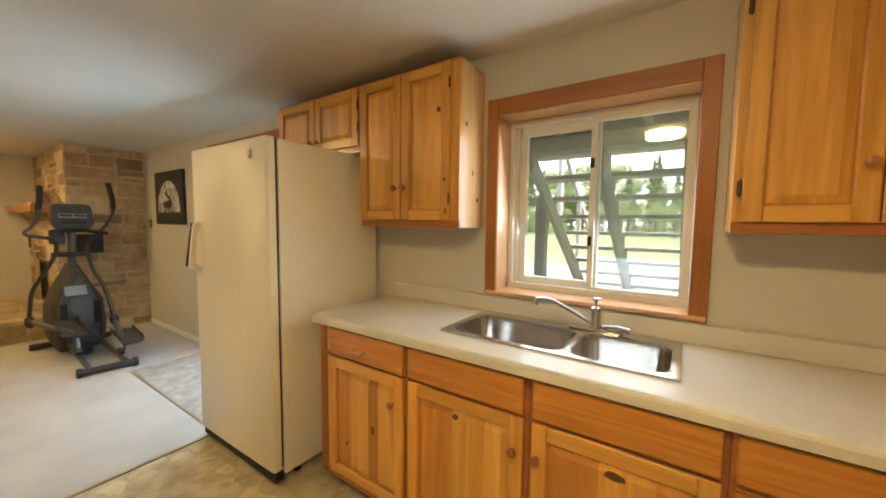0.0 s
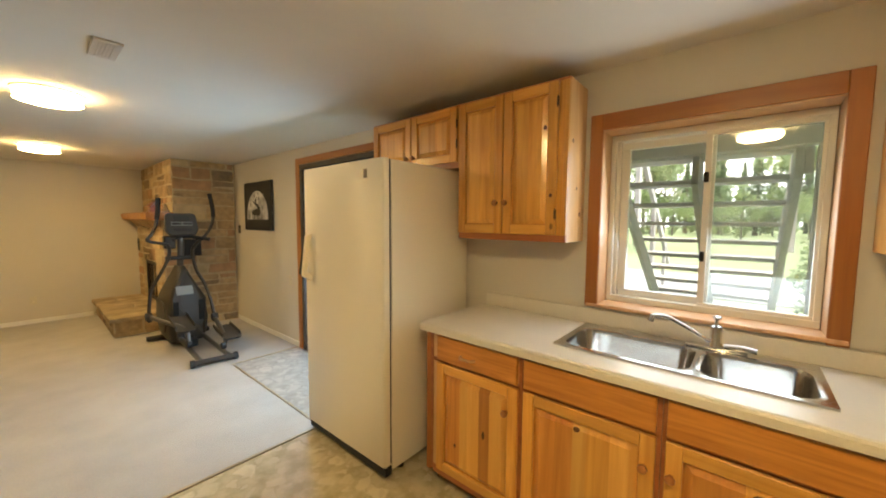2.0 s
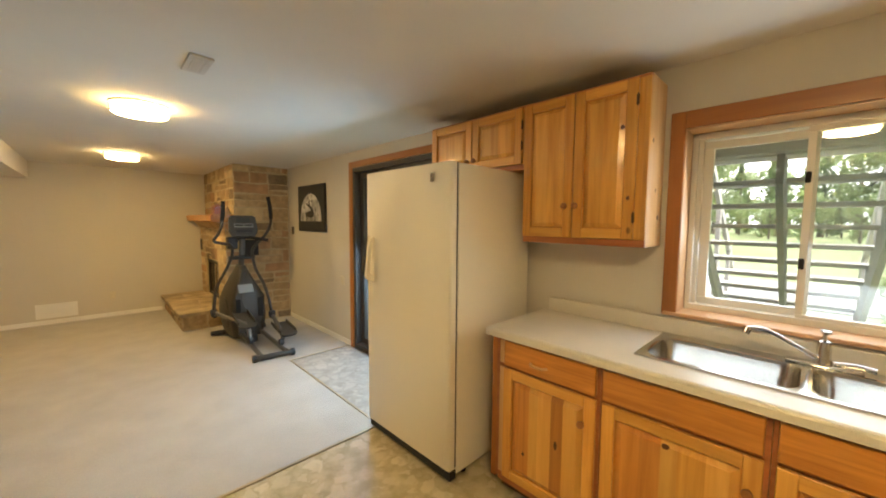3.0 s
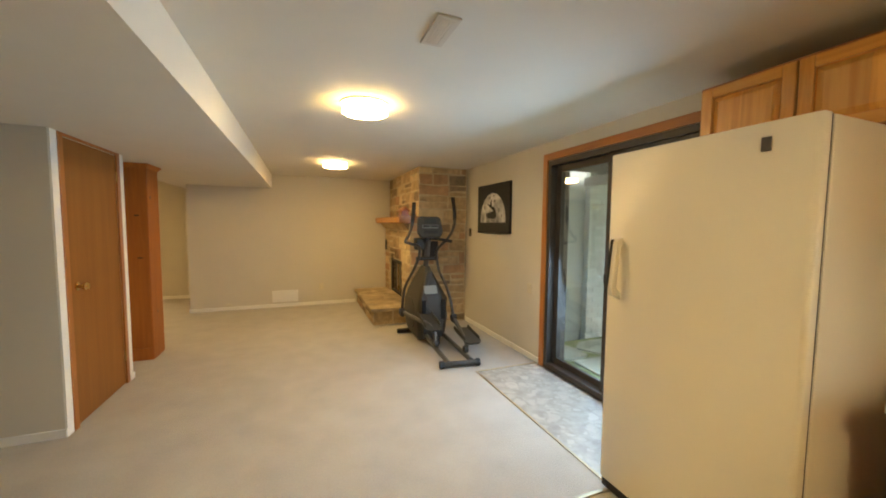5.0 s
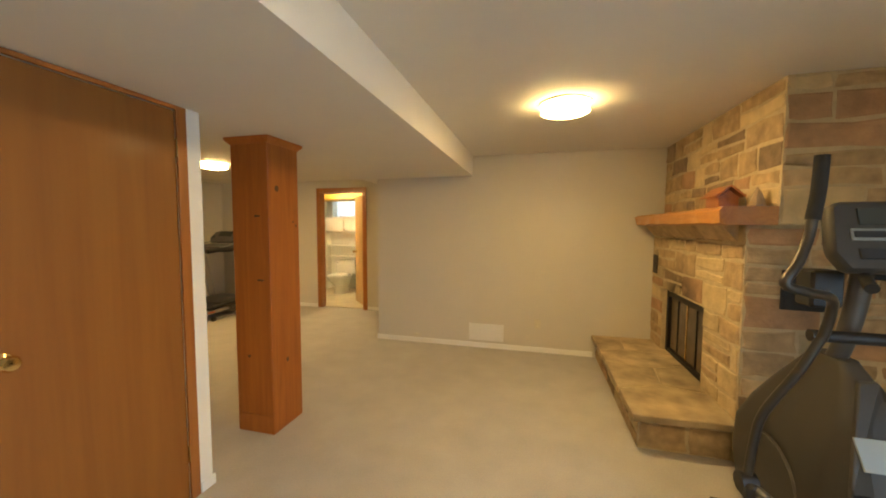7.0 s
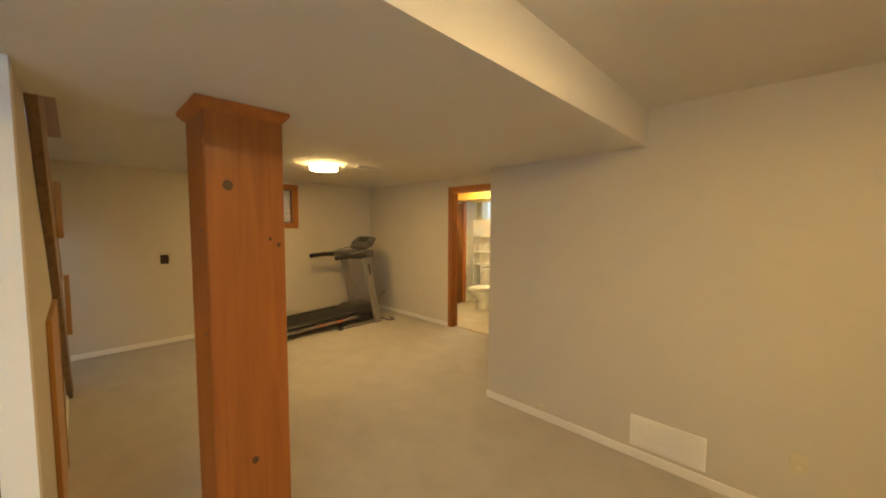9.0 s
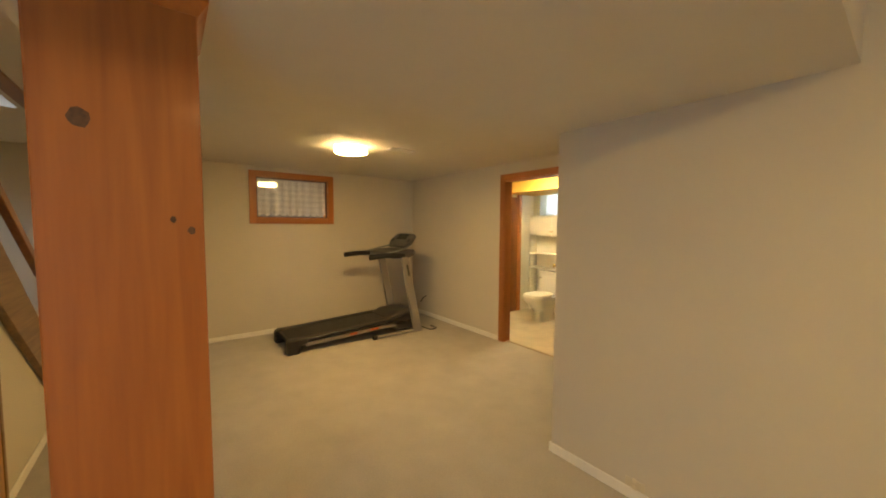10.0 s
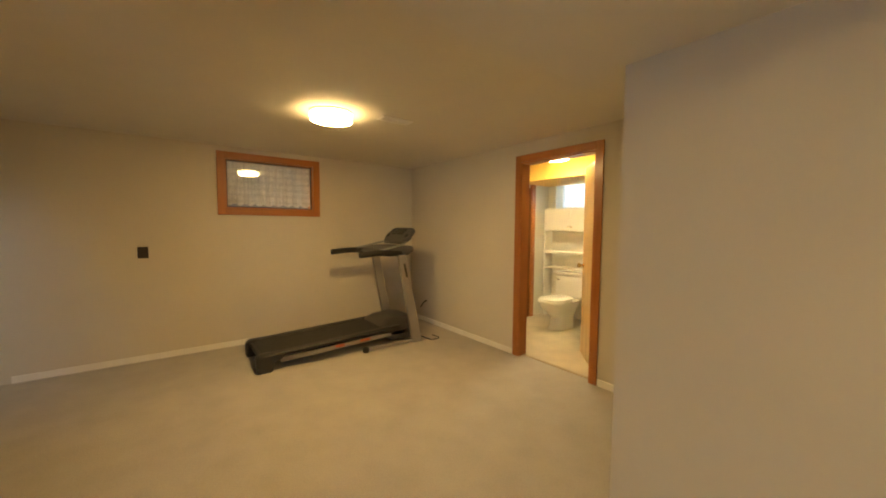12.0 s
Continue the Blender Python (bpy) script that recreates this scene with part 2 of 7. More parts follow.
PINE_RED = wood("red_stained_rail", (0.42, 0.15, 0.05), (0.30, 0.095, 0.03), axis="y", knots=False)
CASING = wood("stained_casing", (0.42, 0.152, 0.030), (0.33, 0.108, 0.020), knots=False, rough=0.4)
CASING_H = wood("stained_casing_across", (0.42, 0.152, 0.030), (0.33, 0.108, 0.020), axis="y", knots=False, rough=0.4)
CASING_X = wood("stained_casing_along", (0.42, 0.152, 0.030), (0.33, 0.108, 0.020), axis="x", knots=False, rough=0.4)
CEDAR = wood("cedar_boards", (0.41, 0.130, 0.017), (0.31, 0.088, 0.011), rough=0.55, coat=0.06, knots=False)
DOOR_WOOD = wood("stained_door", (0.25, 0.095, 0.015), (0.205, 0.072, 0.011), knots=False, rough=0.55, ring=8, coat=0.05)
DARK_WOOD = wood("dark_stair_wood", (0.26, 0.15, 0.06), (0.14, 0.075, 0.03), axis="x", rough=0.45)
PANEL_WOOD = wood("storage_door_wood", (0.48, 0.24, 0.06), (0.38, 0.17, 0.04), rough=0.4, knots=False)
GLASS = glass_material("window_glass")
LAMP_BAND = glow_material("lamp_side_glow", LAMP_WARM, LAMP_POWER * 0.42)
BATH_GLOW = glow_material("bathroom_lamp_glow", (1.0, 0.78, 0.42), LAMP_POWER * 1.0)
KITCHEN_GLOW = glow_material("kitchen_lamp_glow", (1.0, 0.72, 0.33), LAMP_POWER * 1.12)
WEST_GLOW = glow_material("west_lamp_glow", (1.0, 0.63, 0.225), LAMP_POWER * 1.4)
LAMP_GLOW = glow_material("lamp_diffuser_glow", LAMP_WARM, LAMP_POWER)
BRONZE = mat("dark_bronze_aluminium", (0.045, 0.035, 0.028), 0.45, vary=0.1, scale=20)
WHITE_VINYL = mat("white_window_frame", (0.74, 0.72, 0.66), 0.4, vary=0.03)


# ---- building blocks ----
def place_of(ob):
    p = Vector((0, 0, 0))
    while ob:
        p += ob.location
        ob = ob.parent
    return p


def thing(name, at, label="", category="", group="", kind=""):
    ob = new(name)
    ob.empty_display_size = 0.05
    ob.location = at
    return tagged(ob, label, category, group, kind)


def part(name, bm, material, parent=None, label="", smooth=False):
    """One mesh object from a bmesh in world coordinates, under a thing, under a part or on its own."""
    if parent is not None:
        bmesh.ops.translate(bm, verts=bm.verts, vec=-place_of(parent))
    bmesh.ops.recalc_face_normals(bm, faces=bm.faces)
    me = bpy.data.meshes.new(name)
    bm.to_mesh(me)
    bm.free()
    me.materials.append(material)
    if smooth:
        me.polygons.foreach_set("use_smooth", [True] * len(me.polygons))
        me.set_sharp_from_angle(angle=radians(40))
    ob = new(name, me)
    ob.parent = parent
    return tagged(ob, label)


def box(x0, x1, y0, y1, z0, z1, bevel=0.0, bm=None, seg=1):
    own = bmesh.new()
    bmesh.ops.create_cube(own, size=1)
    for v in own.verts:
        v.co = Vector(((x0 + x1) / 2 + v.co.x * abs(x1 - x0), (y0 + y1) / 2 + v.co.y * abs(y1 - y0), (z0 + z1) / 2 + v.co.z * abs(z1 - z0)))
    if bevel:
        bmesh.ops.bevel(own, geom=own.edges[:], offset=bevel, segments=seg, affect="EDGES", profile=0.6)
    return merge(bm, own)


def merge(bm, own):
    if bm is None:
        return own
    me = bpy.data.meshes.new("t")
    own.to_mesh(me)
    own.free()
    bm.from_mesh(me)
    bpy.data.meshes.remove(me)
    return bm


def turned(bm, about, angle, axis="Z"):
    """The bmesh turned in place about a point, in degrees."""
    bmesh.ops.rotate(bm, verts=bm.verts, cent=about, matrix=Matrix.Rotation(radians(angle), 3, axis))
    return bm


def prism(points, lo, hi, axis="z", bevel=0.0, bm=None):
    """A polygon pushed along an axis: points are (x, y), (x, z) or (y, z) in the order of the other two axes."""
    own = bmesh.new()
    def co(p, h):
        return {"z": (p[0], p[1], h), "y": (p[0], h, p[1]), "x": (h, p[0], p[1])}[axis]
    a = [own.verts.new(co(p, lo)) for p in points]
    c = [own.verts.new(co(p, hi)) for p in points]
    own.faces.new(a)
    own.faces.new(c[::-1])
    for i in range(len(points)):
        j = (i + 1) % len(points)
        own.faces.new((a[i], c[i], c[j], a[j]))
    bmesh.ops.recalc_face_normals(own, faces=own.faces)
    if bevel:
        bmesh.ops.bevel(own, geom=own.edges[:], offset=bevel, segments=1, affect="EDGES")
    return merge(bm, own)


def tube(points, r, n=10, bm=None, caps=True, r_end=None):
    """A round bar along a bent line."""
    own = bmesh.new()
    pts = [Vector(p) for p in points]
    rings, up = [], None
    for i, p in enumerate(pts):
        d = (pts[min(i + 1, len(pts) - 1)] - pts[max(i - 1, 0)]).normalized()
        if up is None:
            up = d.orthogonal().normalized()
        up = (up - d * up.dot(d)).normalized()
        side = d.cross(up)
        rad = r if r_end is None else r + (r_end - r) * i / (len(pts) - 1)
        rings.append([own.verts.new(p + rad * (math.cos(a) * up + math.sin(a) * side)) for a in [2 * math.pi * k / n for k in range(n)]])
    for a, b in zip(rings, rings[1:]):
        for k in range(n):
            own.faces.new((a[k], a[(k + 1) % n], b[(k + 1) % n], b[k]))
    if caps:
        own.faces.new(rings[0][::-1])
        own.faces.new(rings[-1])
    return merge(bm, own)


def curve_points(points, steps=6):
    """A smooth line through the points (Catmull-Rom)."""
    p = [Vector(q) for q in points]
    p = [2 * p[0] - p[1]] + p + [2 * p[-1] - p[-2]]
    out = []
    for i in range(1, len(p) - 2):
        for s in range(steps):
            t = s / steps
            out.append(0.5 * ((2 * p[i]) + (p[i + 1] - p[i - 1]) * t + (2 * p[i - 1] - 5 * p[i] + 4 * p[i + 1] - p[i + 2]) * t * t
                              + (3 * p[i] - p[i - 1] - 3 * p[i + 1] + p[i + 2]) * t ** 3))
    return out + [p[-2]]


def lathe(profile, centre, n=24, bm=None, axis="z"):
    """A turned shape: profile of (radius, height) from bottom to top."""
    own = bmesh.new()
    c = Vector(centre)
    rings = []
    for r, h in profile:
        ring = []
        for k in range(n):
            a = 2 * math.pi * k / n
            u, v = max(r, 1e-4) * math.cos(a), max(r, 1e-4) * math.sin(a)
            ring.append(own.verts.new(c + Vector({"z": (u, v, h), "x": (h, u, v), "y": (u, h, v)}[axis])))
        rings.append(ring)
    for a, b in zip(rings, rings[1:]):
        for k in range(n):
            own.faces.new((a[k], a[(k + 1) % n], b[(k + 1) % n], b[k]))
    own.faces.new(rings[0][::-1])
    own.faces.new(rings[-1])
    bmesh.ops.recalc_face_normals(own, faces=own.faces)
    return merge(bm, own)


def structure(name, bm, material, label, category="", smooth=False):
    return tagged(part(name, bm, material, None, smooth=smooth), label, category, kind="structure")


# ---- the rooms ----
EAST, WEST, NORTH, SOUTH, BATH_WALL = 1.99, -5.962, 8.082, -1.9, 9.485
CEIL_Z, CEIL_W, SOFFIT_Z = 2.305, 2.27, 2.072
SOFFIT_E, SOFFIT_W = -0.82, -2.29
CLOSET_X, CLOSET_S, CLOSET_N = -1.853, 4.382, 5.385
VINYL_Y, STRIP_X, ENTRY_Y = 2.705, 1.27, 4.385

# floors
bm = box(WEST - 0.2, STRIP_X, VINYL_Y, 9.56, -0.10, 0.0)
box(STRIP_X, EAST, ENTRY_Y, 9.56, -0.10, 0.0, bm=bm)
structure("floor_carpet", bm, CARPET, "pale beige cut-pile carpet, wall to wall", "carpet")
bm = box(WEST - 0.2, EAST + 0.02, SOUTH, VINYL_Y, -0.10, -0.004)
structure("floor_entry", box(STRIP_X, EAST + 0.02, VINYL_Y, ENTRY_Y, -0.10, -0.004), DAYLIT_VINYL, "pebble-patterned vinyl inside the patio door, greyed for daylight", "floor")
structure("floor_vinyl", bm, VINYL, "beige pebble-patterned sheet vinyl kitchen floor", "floor")
structure("floor_bathroom", box(-6.2, -2.0, 9.56, 12.0, -0.10, -0.002), BATH_VINYL, "yellowish beige bathroom vinyl floor", "floor")
BRASS_STRIP = mat("metal_floor_strip", (0.52, 0.43, 0.29), 0.4, 0.7)
bm = box(-1.2, STRIP_X + 0.02, VINYL_Y - 0.011, VINYL_Y + 0.011, -0.003, 0.006, 0.002)
structure("trim_floor_strip_1", bm, BRASS_STRIP, "thin brass edging strip between carpet and vinyl", "floor strip")
structure("trim_floor_strip_2", box(STRIP_X - 0.010, STRIP_X + 0.010, VINYL_Y + 0.02, ENTRY_Y, -0.003, 0.006, 0.002), BRASS_STRIP,
          "thin brass edging strip beside the entry vinyl", "floor strip")
structure("trim_floor_strip_3", box(STRIP_X - 0.016, EAST, ENTRY_Y, ENTRY_Y + 0.02, -0.003, 0.006, 0.002), BRASS_STRIP,
          "thin brass edging strip at the end of the entry vinyl", "floor strip")

# ceilings
structure("ceiling_main", box(SOFFIT_E, EAST + 0.2, SOUTH, NORTH + 0.1, CEIL_Z, CEIL_Z + 0.12), CEIL, "smooth off-white painted ceiling", "ceiling")
structure("ceiling_soffit", box(SOFFIT_W, SOFFIT_E, SOUTH, 9.6, SOFFIT_Z, CEIL_Z + 0.12), CEIL, "lowered off-white boxed-in ceiling beam", "ceiling")
bm = box(WEST - 0.2, SOFFIT_W, CLOSET_N - 0.06, 9.6, CEIL_W, CEIL_Z + 0.12)
box(WEST - 0.2, -4.40, CLOSET_S, CLOSET_N - 0.06, CEIL_W, CEIL_Z + 0.12, bm=bm)
box(WEST - 0.2, SOFFIT_W, SOUTH, CLOSET_S, CEIL_W, CEIL_Z + 0.12, bm=bm)
structure("ceiling_west", bm, CEIL, "off-white ceiling of the treadmill room with a stair opening", "ceiling")
structure("ceiling_bathroom", box(-6.2, -2.0, 9.6, 12.0, CEIL_W, CEIL_Z + 0.12), CEIL, "white bathroom ceiling", "ceiling")

# walls
WIN_Y0, WIN_Y1, WIN_Z0, WIN_Z1 = 0.145, 1.015, 1.045, 1.98
PD_Y0, PD_Y1, PD_Z1 = 2.70, 4.285, 2.115
bm = box(EAST, 2.24, SOUTH - 0.2, WIN_Y0, -0.1, 2.42)
box(EAST, 2.24, WIN_Y0, WIN_Y1, -0.1, WIN_Z0, bm=bm)
box(EAST, 2.24, WIN_Y0, WIN_Y1, WIN_Z1, 2.42, bm=bm)
box(EAST, 2.24, WIN_Y1, PD_Y0, -0.1, 2.42, bm=bm)
box(EAST, 2.24, PD_Y0, PD_Y1, PD_Z1, 2.42, bm=bm)
box(EAST, 2.24, PD_Y1, NORTH + 0.2, -0.1, 2.42, bm=bm)
structure("wall_east", bm, WALL, "cream painted wall with a window and a sliding door", "wall")
bm = box(-2.055, EAST, NORTH, NORTH + 0.2, -0.1, 2.42)
structure("wall_north", bm, WALL, "cream painted wall beside the stone fireplace", "wall")
structure("wall_return", box(-2.055, -1.93, NORTH + 0.2, BATH_WALL, -0.1, 2.42), WALL, "short cream wall beside the bathroom door", "wall")
BD_X0, BD_X1, BD_Z = -3.815, -2.975, 2.065
bm = box(WEST - 0.2, BD_X0, BATH_WALL, BATH_WALL + 0.115, -0.1, 2.42)
box(BD_X1, -1.93, BATH_WALL, BATH_WALL + 0.115, -0.1, 2.42, bm=bm)
box(BD_X0, BD_X1, BATH_WALL, BATH_WALL + 0.115, BD_Z, 2.42, bm=bm)
structure("wall_bathroom", bm, WALL, "cream wall with the bathroom doorway", "wall")
BW_Y0, BW_Y1, BW_Z0, BW_Z1 = 7.03, 7.99, 1.585, 2.135
bm = box(WEST - 0.2, WEST, SOUTH - 0.2, BW_Y0, -0.1, 2.42)
box(WEST - 0.2, WEST, BW_Y1, 9.6, -0.1, 2.42, bm=bm)
box(WEST - 0.2, WEST, BW_Y0, BW_Y1, -0.1, BW_Z0, bm=bm)
box(WEST - 0.2, WEST, BW_Y0, BW_Y1, BW_Z1, 2.42, bm=bm)
structure("wall_west", bm, WALL, "beige wall with a high basement window", "wall")
# Unseen wall, added to bounce lamplight onto the freezer and cabinets
structure("wall_kitchen_west", box(-2.42, -2.30, SOUTH, 2.35, -0.1, 2.42), WALL, "unseen cream wall added to bounce light into the kitchen", "wall")
structure("wall_south", box(WEST - 0.2, 2.24, SOUTH - 0.2, SOUTH, -0.1, 2.42), WALL, "plain cream wall behind the kitchen", "wall")

# closet under the stairs
CL_D0, CL_D1, CL_DZ = 4.505, 5.255, 2.045
bm = box(CLOSET_X - 0.11, CLOSET_X, CLOSET_S, CL_D0 - 0.004, 0, SOFFIT_Z)
box(CLOSET_X - 0.11, CLOSET_X, CL_D1 + 0.004, CLOSET_N, 0, SOFFIT_Z, bm=bm)
box(CLOSET_X - 0.11, CLOSET_X, CL_D0 - 0.004, CL_D1 + 0.004, CL_DZ + 0.004, SOFFIT_Z, bm=bm)
structure("wall_closet_front", bm, TRIM_WHITE, "white painted closet front", "wall")
structure("wall_closet_south", box(-5.05, CLOSET_X - 0.004, CLOSET_S - 0.002, CLOSET_S + 0.10, 0, CEIL_W), WALL, "beige painted wall of the stair closet", "wall")
bm = prism([(-4.70, 0.0), (CLOSET_X - 0.11, 0.0), (CLOSET_X - 0.11, SOFFIT_Z), (SOFFIT_W + 0.002, SOFFIT_Z), (SOFFIT_W, 2.07), (-4.70, 0.02)],
           CLOSET_N - 0.10, CLOSET_N, axis="y")
structure("wall_stair_side", bm, WALL, "beige wall under the open stairs", "wall")

# baseboards
def baseboard(name, x0, x1, y0, y1):
    structure(name, box(x0, x1, y0, y1, 0.0, 0.064, 0.005), TRIM_WHITE, "narrow off-white painted baseboard", "baseboard")

baseboard("baseboard_north", -2.055, 0.56, NORTH - 0.014, NORTH - 0.001)
baseboard("baseboard_return", -2.069, -2.056, NORTH - 0.014, BATH_WALL - 0.002)
baseboard("baseboard_east", EAST - 0.014, EAST - 0.001, PD_Y1 + 0.075, 6.22)
baseboard("baseboard_west", WEST + 0.001, WEST + 0.014, CLOSET_N, BATH_WALL - 0.002)
baseboard("baseboard_bath_wall_west", WEST + 0.016, -3.885, BATH_WALL - 0.014, BATH_WALL - 0.001)
baseboard("baseboard_bath_wall_east", -2.905, -2.072, BATH_WALL - 0.014, BATH_WALL - 0.001)
baseboard("baseboard_closet", -5.0, CLOSET_X + 0.012, CLOSET_S - 0.015, CLOSET_S - 0.003)
baseboard("baseboard_stairs", -4.62, -3.44, CLOSET_N + 0.001, CLOSET_N + 0.014)


# ---- kitchen ----
BLACK_IRON = mat("black_iron", (0.02, 0.018, 0.016), 0.5, 0.6)
HINGE_BRONZE = mat("dark_bronze_hinge", (0.10, 0.06, 0.03), 0.45, 0.5)
KNOB_WOOD = wood("turned_wood", (0.42, 0.18, 0.05), (0.30, 0.12, 0.035), knots=False)
# Darker brown than the face frames, used on the toe boards
TOE_BROWN = mat("dark_brown_toe_board", (0.16, 0.08, 0.03), 0.8)
LAMINATE = mat("cream_laminate", (0.68, 0.64, 0.555), 0.30, vary=0.03, scale=90, big=8)
STEEL = mat("brushed_steel", (0.58, 0.57, 0.55), 0.15, 1.0, vary=0.05, scale=40, stretch=(1, 12, 1), bump=0.02, bump_scale=120)
CHROME = mat("chrome", (0.70, 0.69, 0.67), 0.10, 1.0, vary=0.02)
ENAMEL = mat("almond_enamel", (0.84, 0.785, 0.65), 0.42, vary=0.008, scale=3, bump=0.02, bump_scale=500)
RUBBER = mat("black_rubber", (0.02, 0.02, 0.02), 0.7)
PINE_PALE = wood("pale_pine_side", (0.68, 0.42, 0.18), (0.55, 0.30, 0.11))


def knob(parent, x, y, z, r=0.017):
    ob = part("knob", lathe([(r * 0.55, 0.0), (r * 0.5, 0.010), (r, 0.018), (r * 0.95, 0.027), (r * 0.5, 0.031)], (0, 0, 0), 14), KNOB_WOOD, parent,
         "round turned wooden knob", smooth=True)
    ob.data.transform(Matrix.Translation(Vector((x, y, z)) - place_of(parent)) @ Matrix.Rotation(radians(-90), 4, "Y")
                      @ Matrix.Translation(place_of(parent)))
    return ob


KNOT = mat("dark_wood_knot", (0.11, 0.04, 0.012), 0.4, vary=0.35, scale=90)


def wood_knot(parent, axis, surface, a, b, ra, rb):
    """A dark knot set in a board that faces -x, -y or +x, barely proud of it."""
    r = random.Random(round(a * 1000) + round(b * 777))
    pts = [(a + ra * r.uniform(0.8, 1.1) * math.cos(k * math.pi / 6), b + rb * r.uniform(0.8, 1.1) * math.sin(k * math.pi / 6)) for k in range(12)]
    if axis == "+x":
        bm = prism(pts, surface - 0.004, surface + 0.0008, axis="x")
    else:
        bm = prism(pts, surface - 0.0008, surface + 0.004, axis=axis)
    part("knot", bm, KNOT, parent, "dark knot")


def cabinet_door(parent, y0, y1, z0, z1, x, boards=3, hinge=None, knob_at=None, stile=0.052, knots=()):
    """A frame-and-panel door facing -x: stiles, rails, a raised centre of glued boards, hinges and knob."""
    t = 0.019
    door = part("door", box(x - 0.004, x, y0 + 0.01, y1 - 0.01, z0 + 0.01, z1 - 0.01), PINE_BOARD, parent, "varnished knotty pine door")
    for a, b in ((y0, y0 + stile), (y1 - stile, y1)):
        part("stile", box(x - t, x, a, b, z0, z1, 0.003), PINE, door)
    for a, b in ((z0, z0 + stile), (z1 - stile, z1)):
        part("rail", box(x - t + 0.0008, x - 0.001, y0 + stile, y1 - stile, a, b, 0.003), PINE_RAIL, door)
    e = 0.030
    p0, p1, q0, q1 = y0 + stile + e, y1 - stile - e, z0 + stile + e, z1 - stile - e
    r = random.Random(round(y0 * 1000) + round(z0 * 500))
    cuts = [0.0] + sorted((i + r.uniform(-0.22, 0.22)) / boards for i in range(1, boards)) + [1.0]
    shade = r.randrange(3)
    for i in range(boards):
        a, b = p0 + cuts[i] * (p1 - p0), p0 + cuts[i + 1] * (p1 - p0)
        bm = bmesh.new()
        lo, hi = x - 0.0045, x - t + 0.002
        ea, eb = (e - 0.006 if i == 0 else 0.0), (e - 0.006 if i == boards - 1 else 0.0)
        base = [(lo, a - ea, q0 - e + 0.006), (lo, b + eb, q0 - e + 0.006), (lo, b + eb, q1 + e - 0.006), (lo, a - ea, q1 + e - 0.006)]
        top = [(hi, a + ea * 0.1, q0), (hi, b - eb * 0.1, q0), (hi, b - eb * 0.1, q1), (hi, a + ea * 0.1, q1)]
        vb, vt = [bm.verts.new(c) for c in base], [bm.verts.new(c) for c in top]
        bm.faces.new(vt)
        bm.faces.new(vb[::-1])
        for k in range(4):
            bm.faces.new((vb[k], vb[(k + 1) % 4], vt[(k + 1) % 4], vt[k]))
        part("panel_board", bm, (PINE_LIGHT, PINE, PINE_BOARD)[(shade + i * 2 + r.randrange(2)) % 3] if boards > 3 else (PINE, PINE_LIGHT)[r.randrange(3) // 2], door)
    for ky, kz, ry, rz in knots:
        on_panel = p0 < ky < p1 and q0 < kz < q1
        wood_knot(door, "x", x - t + (0.002 if on_panel else 0.0), ky, kz, ry, rz)
    if hinge is not None:
        for z in (z0 + 0.108, z1 - 0.105):
            bm = box(x - t - 0.004, x - t, hinge - 0.006, hinge + 0.008, z - 0.024, z + 0.024, 0.002)
            box(x - t - 0.008, x - t - 0.002, hinge - 0.003, hinge + 0.003, z - 0.03, z + 0.03, 0.002, bm=bm)
            part("hinge", bm, HINGE_BRONZE, door, "small dark bronze hinge")
    if knob_at:
        knob(door, x - t, *knob_at)
    return door


def drawer_front(parent, y0, y1, z0, z1, x, pull=None):
    d = part("drawer_front", box(x - 0.019, x, y0, y1, z0, z1, 0.006, seg=2), PINE_H, parent, "smooth varnished pine drawer front")
    if pull:
        y, z = pull
        bm = tube(curve_points([(x - 0.019, y - 0.045, z), (x - 0.040, y - 0.03, z), (x - 0.043, y, z), (x - 0.040, y + 0.03, z), (x - 0.019, y + 0.045, z)], 4), 0.0075, 8)
        part("pull", bm, PINE_PALE, d, "pale wooden bow pull", smooth=True)
    return d


FACE = 1.394      # the plane of the base units' frames


def base_unit(y0, y1, label, fronts):
    u = thing("base_cabinet", (FACE + 0.3, (y0 + y1) / 2, 0), label, "cabinet", "kitchen base cabinets")
    part("body", box(FACE + 0.004, EAST - 0.004, y0, y1, 0.10, 0.70 if "sink" in label else 0.890), PINE_PALE, u)
    part("toe_kick", box(FACE + 0.06, FACE + 0.075, y0, y1, 0.0, 0.10), TOE_BROWN, u, "dark recessed toe board")
    f = part("face_frame", box(FACE, FACE + 0.018, y0, y0 + 0.016, 0.09, 0.890), PINE_RED, u, "red-stained face frame")
    part("frame_stile", box(FACE, FACE + 0.018, y1 - 0.016, y1, 0.09, 0.890), PINE_RED, u)
    for a, b in ((0.07, 0.118), (0.724, 0.744), (0.872, 0.890)):
        part("frame_rail", box(FACE + 0.0006, FACE + 0.017, y0 + 0.016, y1 - 0.016, a, b), PINE_RED, u)
    fronts(u)
    return u


def unit_one(u):
    drawer_front(u, 1.168, 1.660, 0.742, 0.878, FACE, pull=(1.450, 0.797))
    cabinet_door(u, 1.166, 1.664, 0.112, 0.726, FACE, 5, knob_at=(1.222, 0.600), knots=[(1.35, 0.43, 0.010, 0.024), (1.53, 0.30, 0.008, 0.012)])


def unit_two(u):
    drawer_front(u, 0.612, 1.138, 0.742, 0.878, FACE)
    cabinet_door(u, 0.610, 1.138, 0.112, 0.726, FACE, 5, knob_at=(0.645, 0.605), knots=[(0.892, 0.646, 0.014, 0.012)])


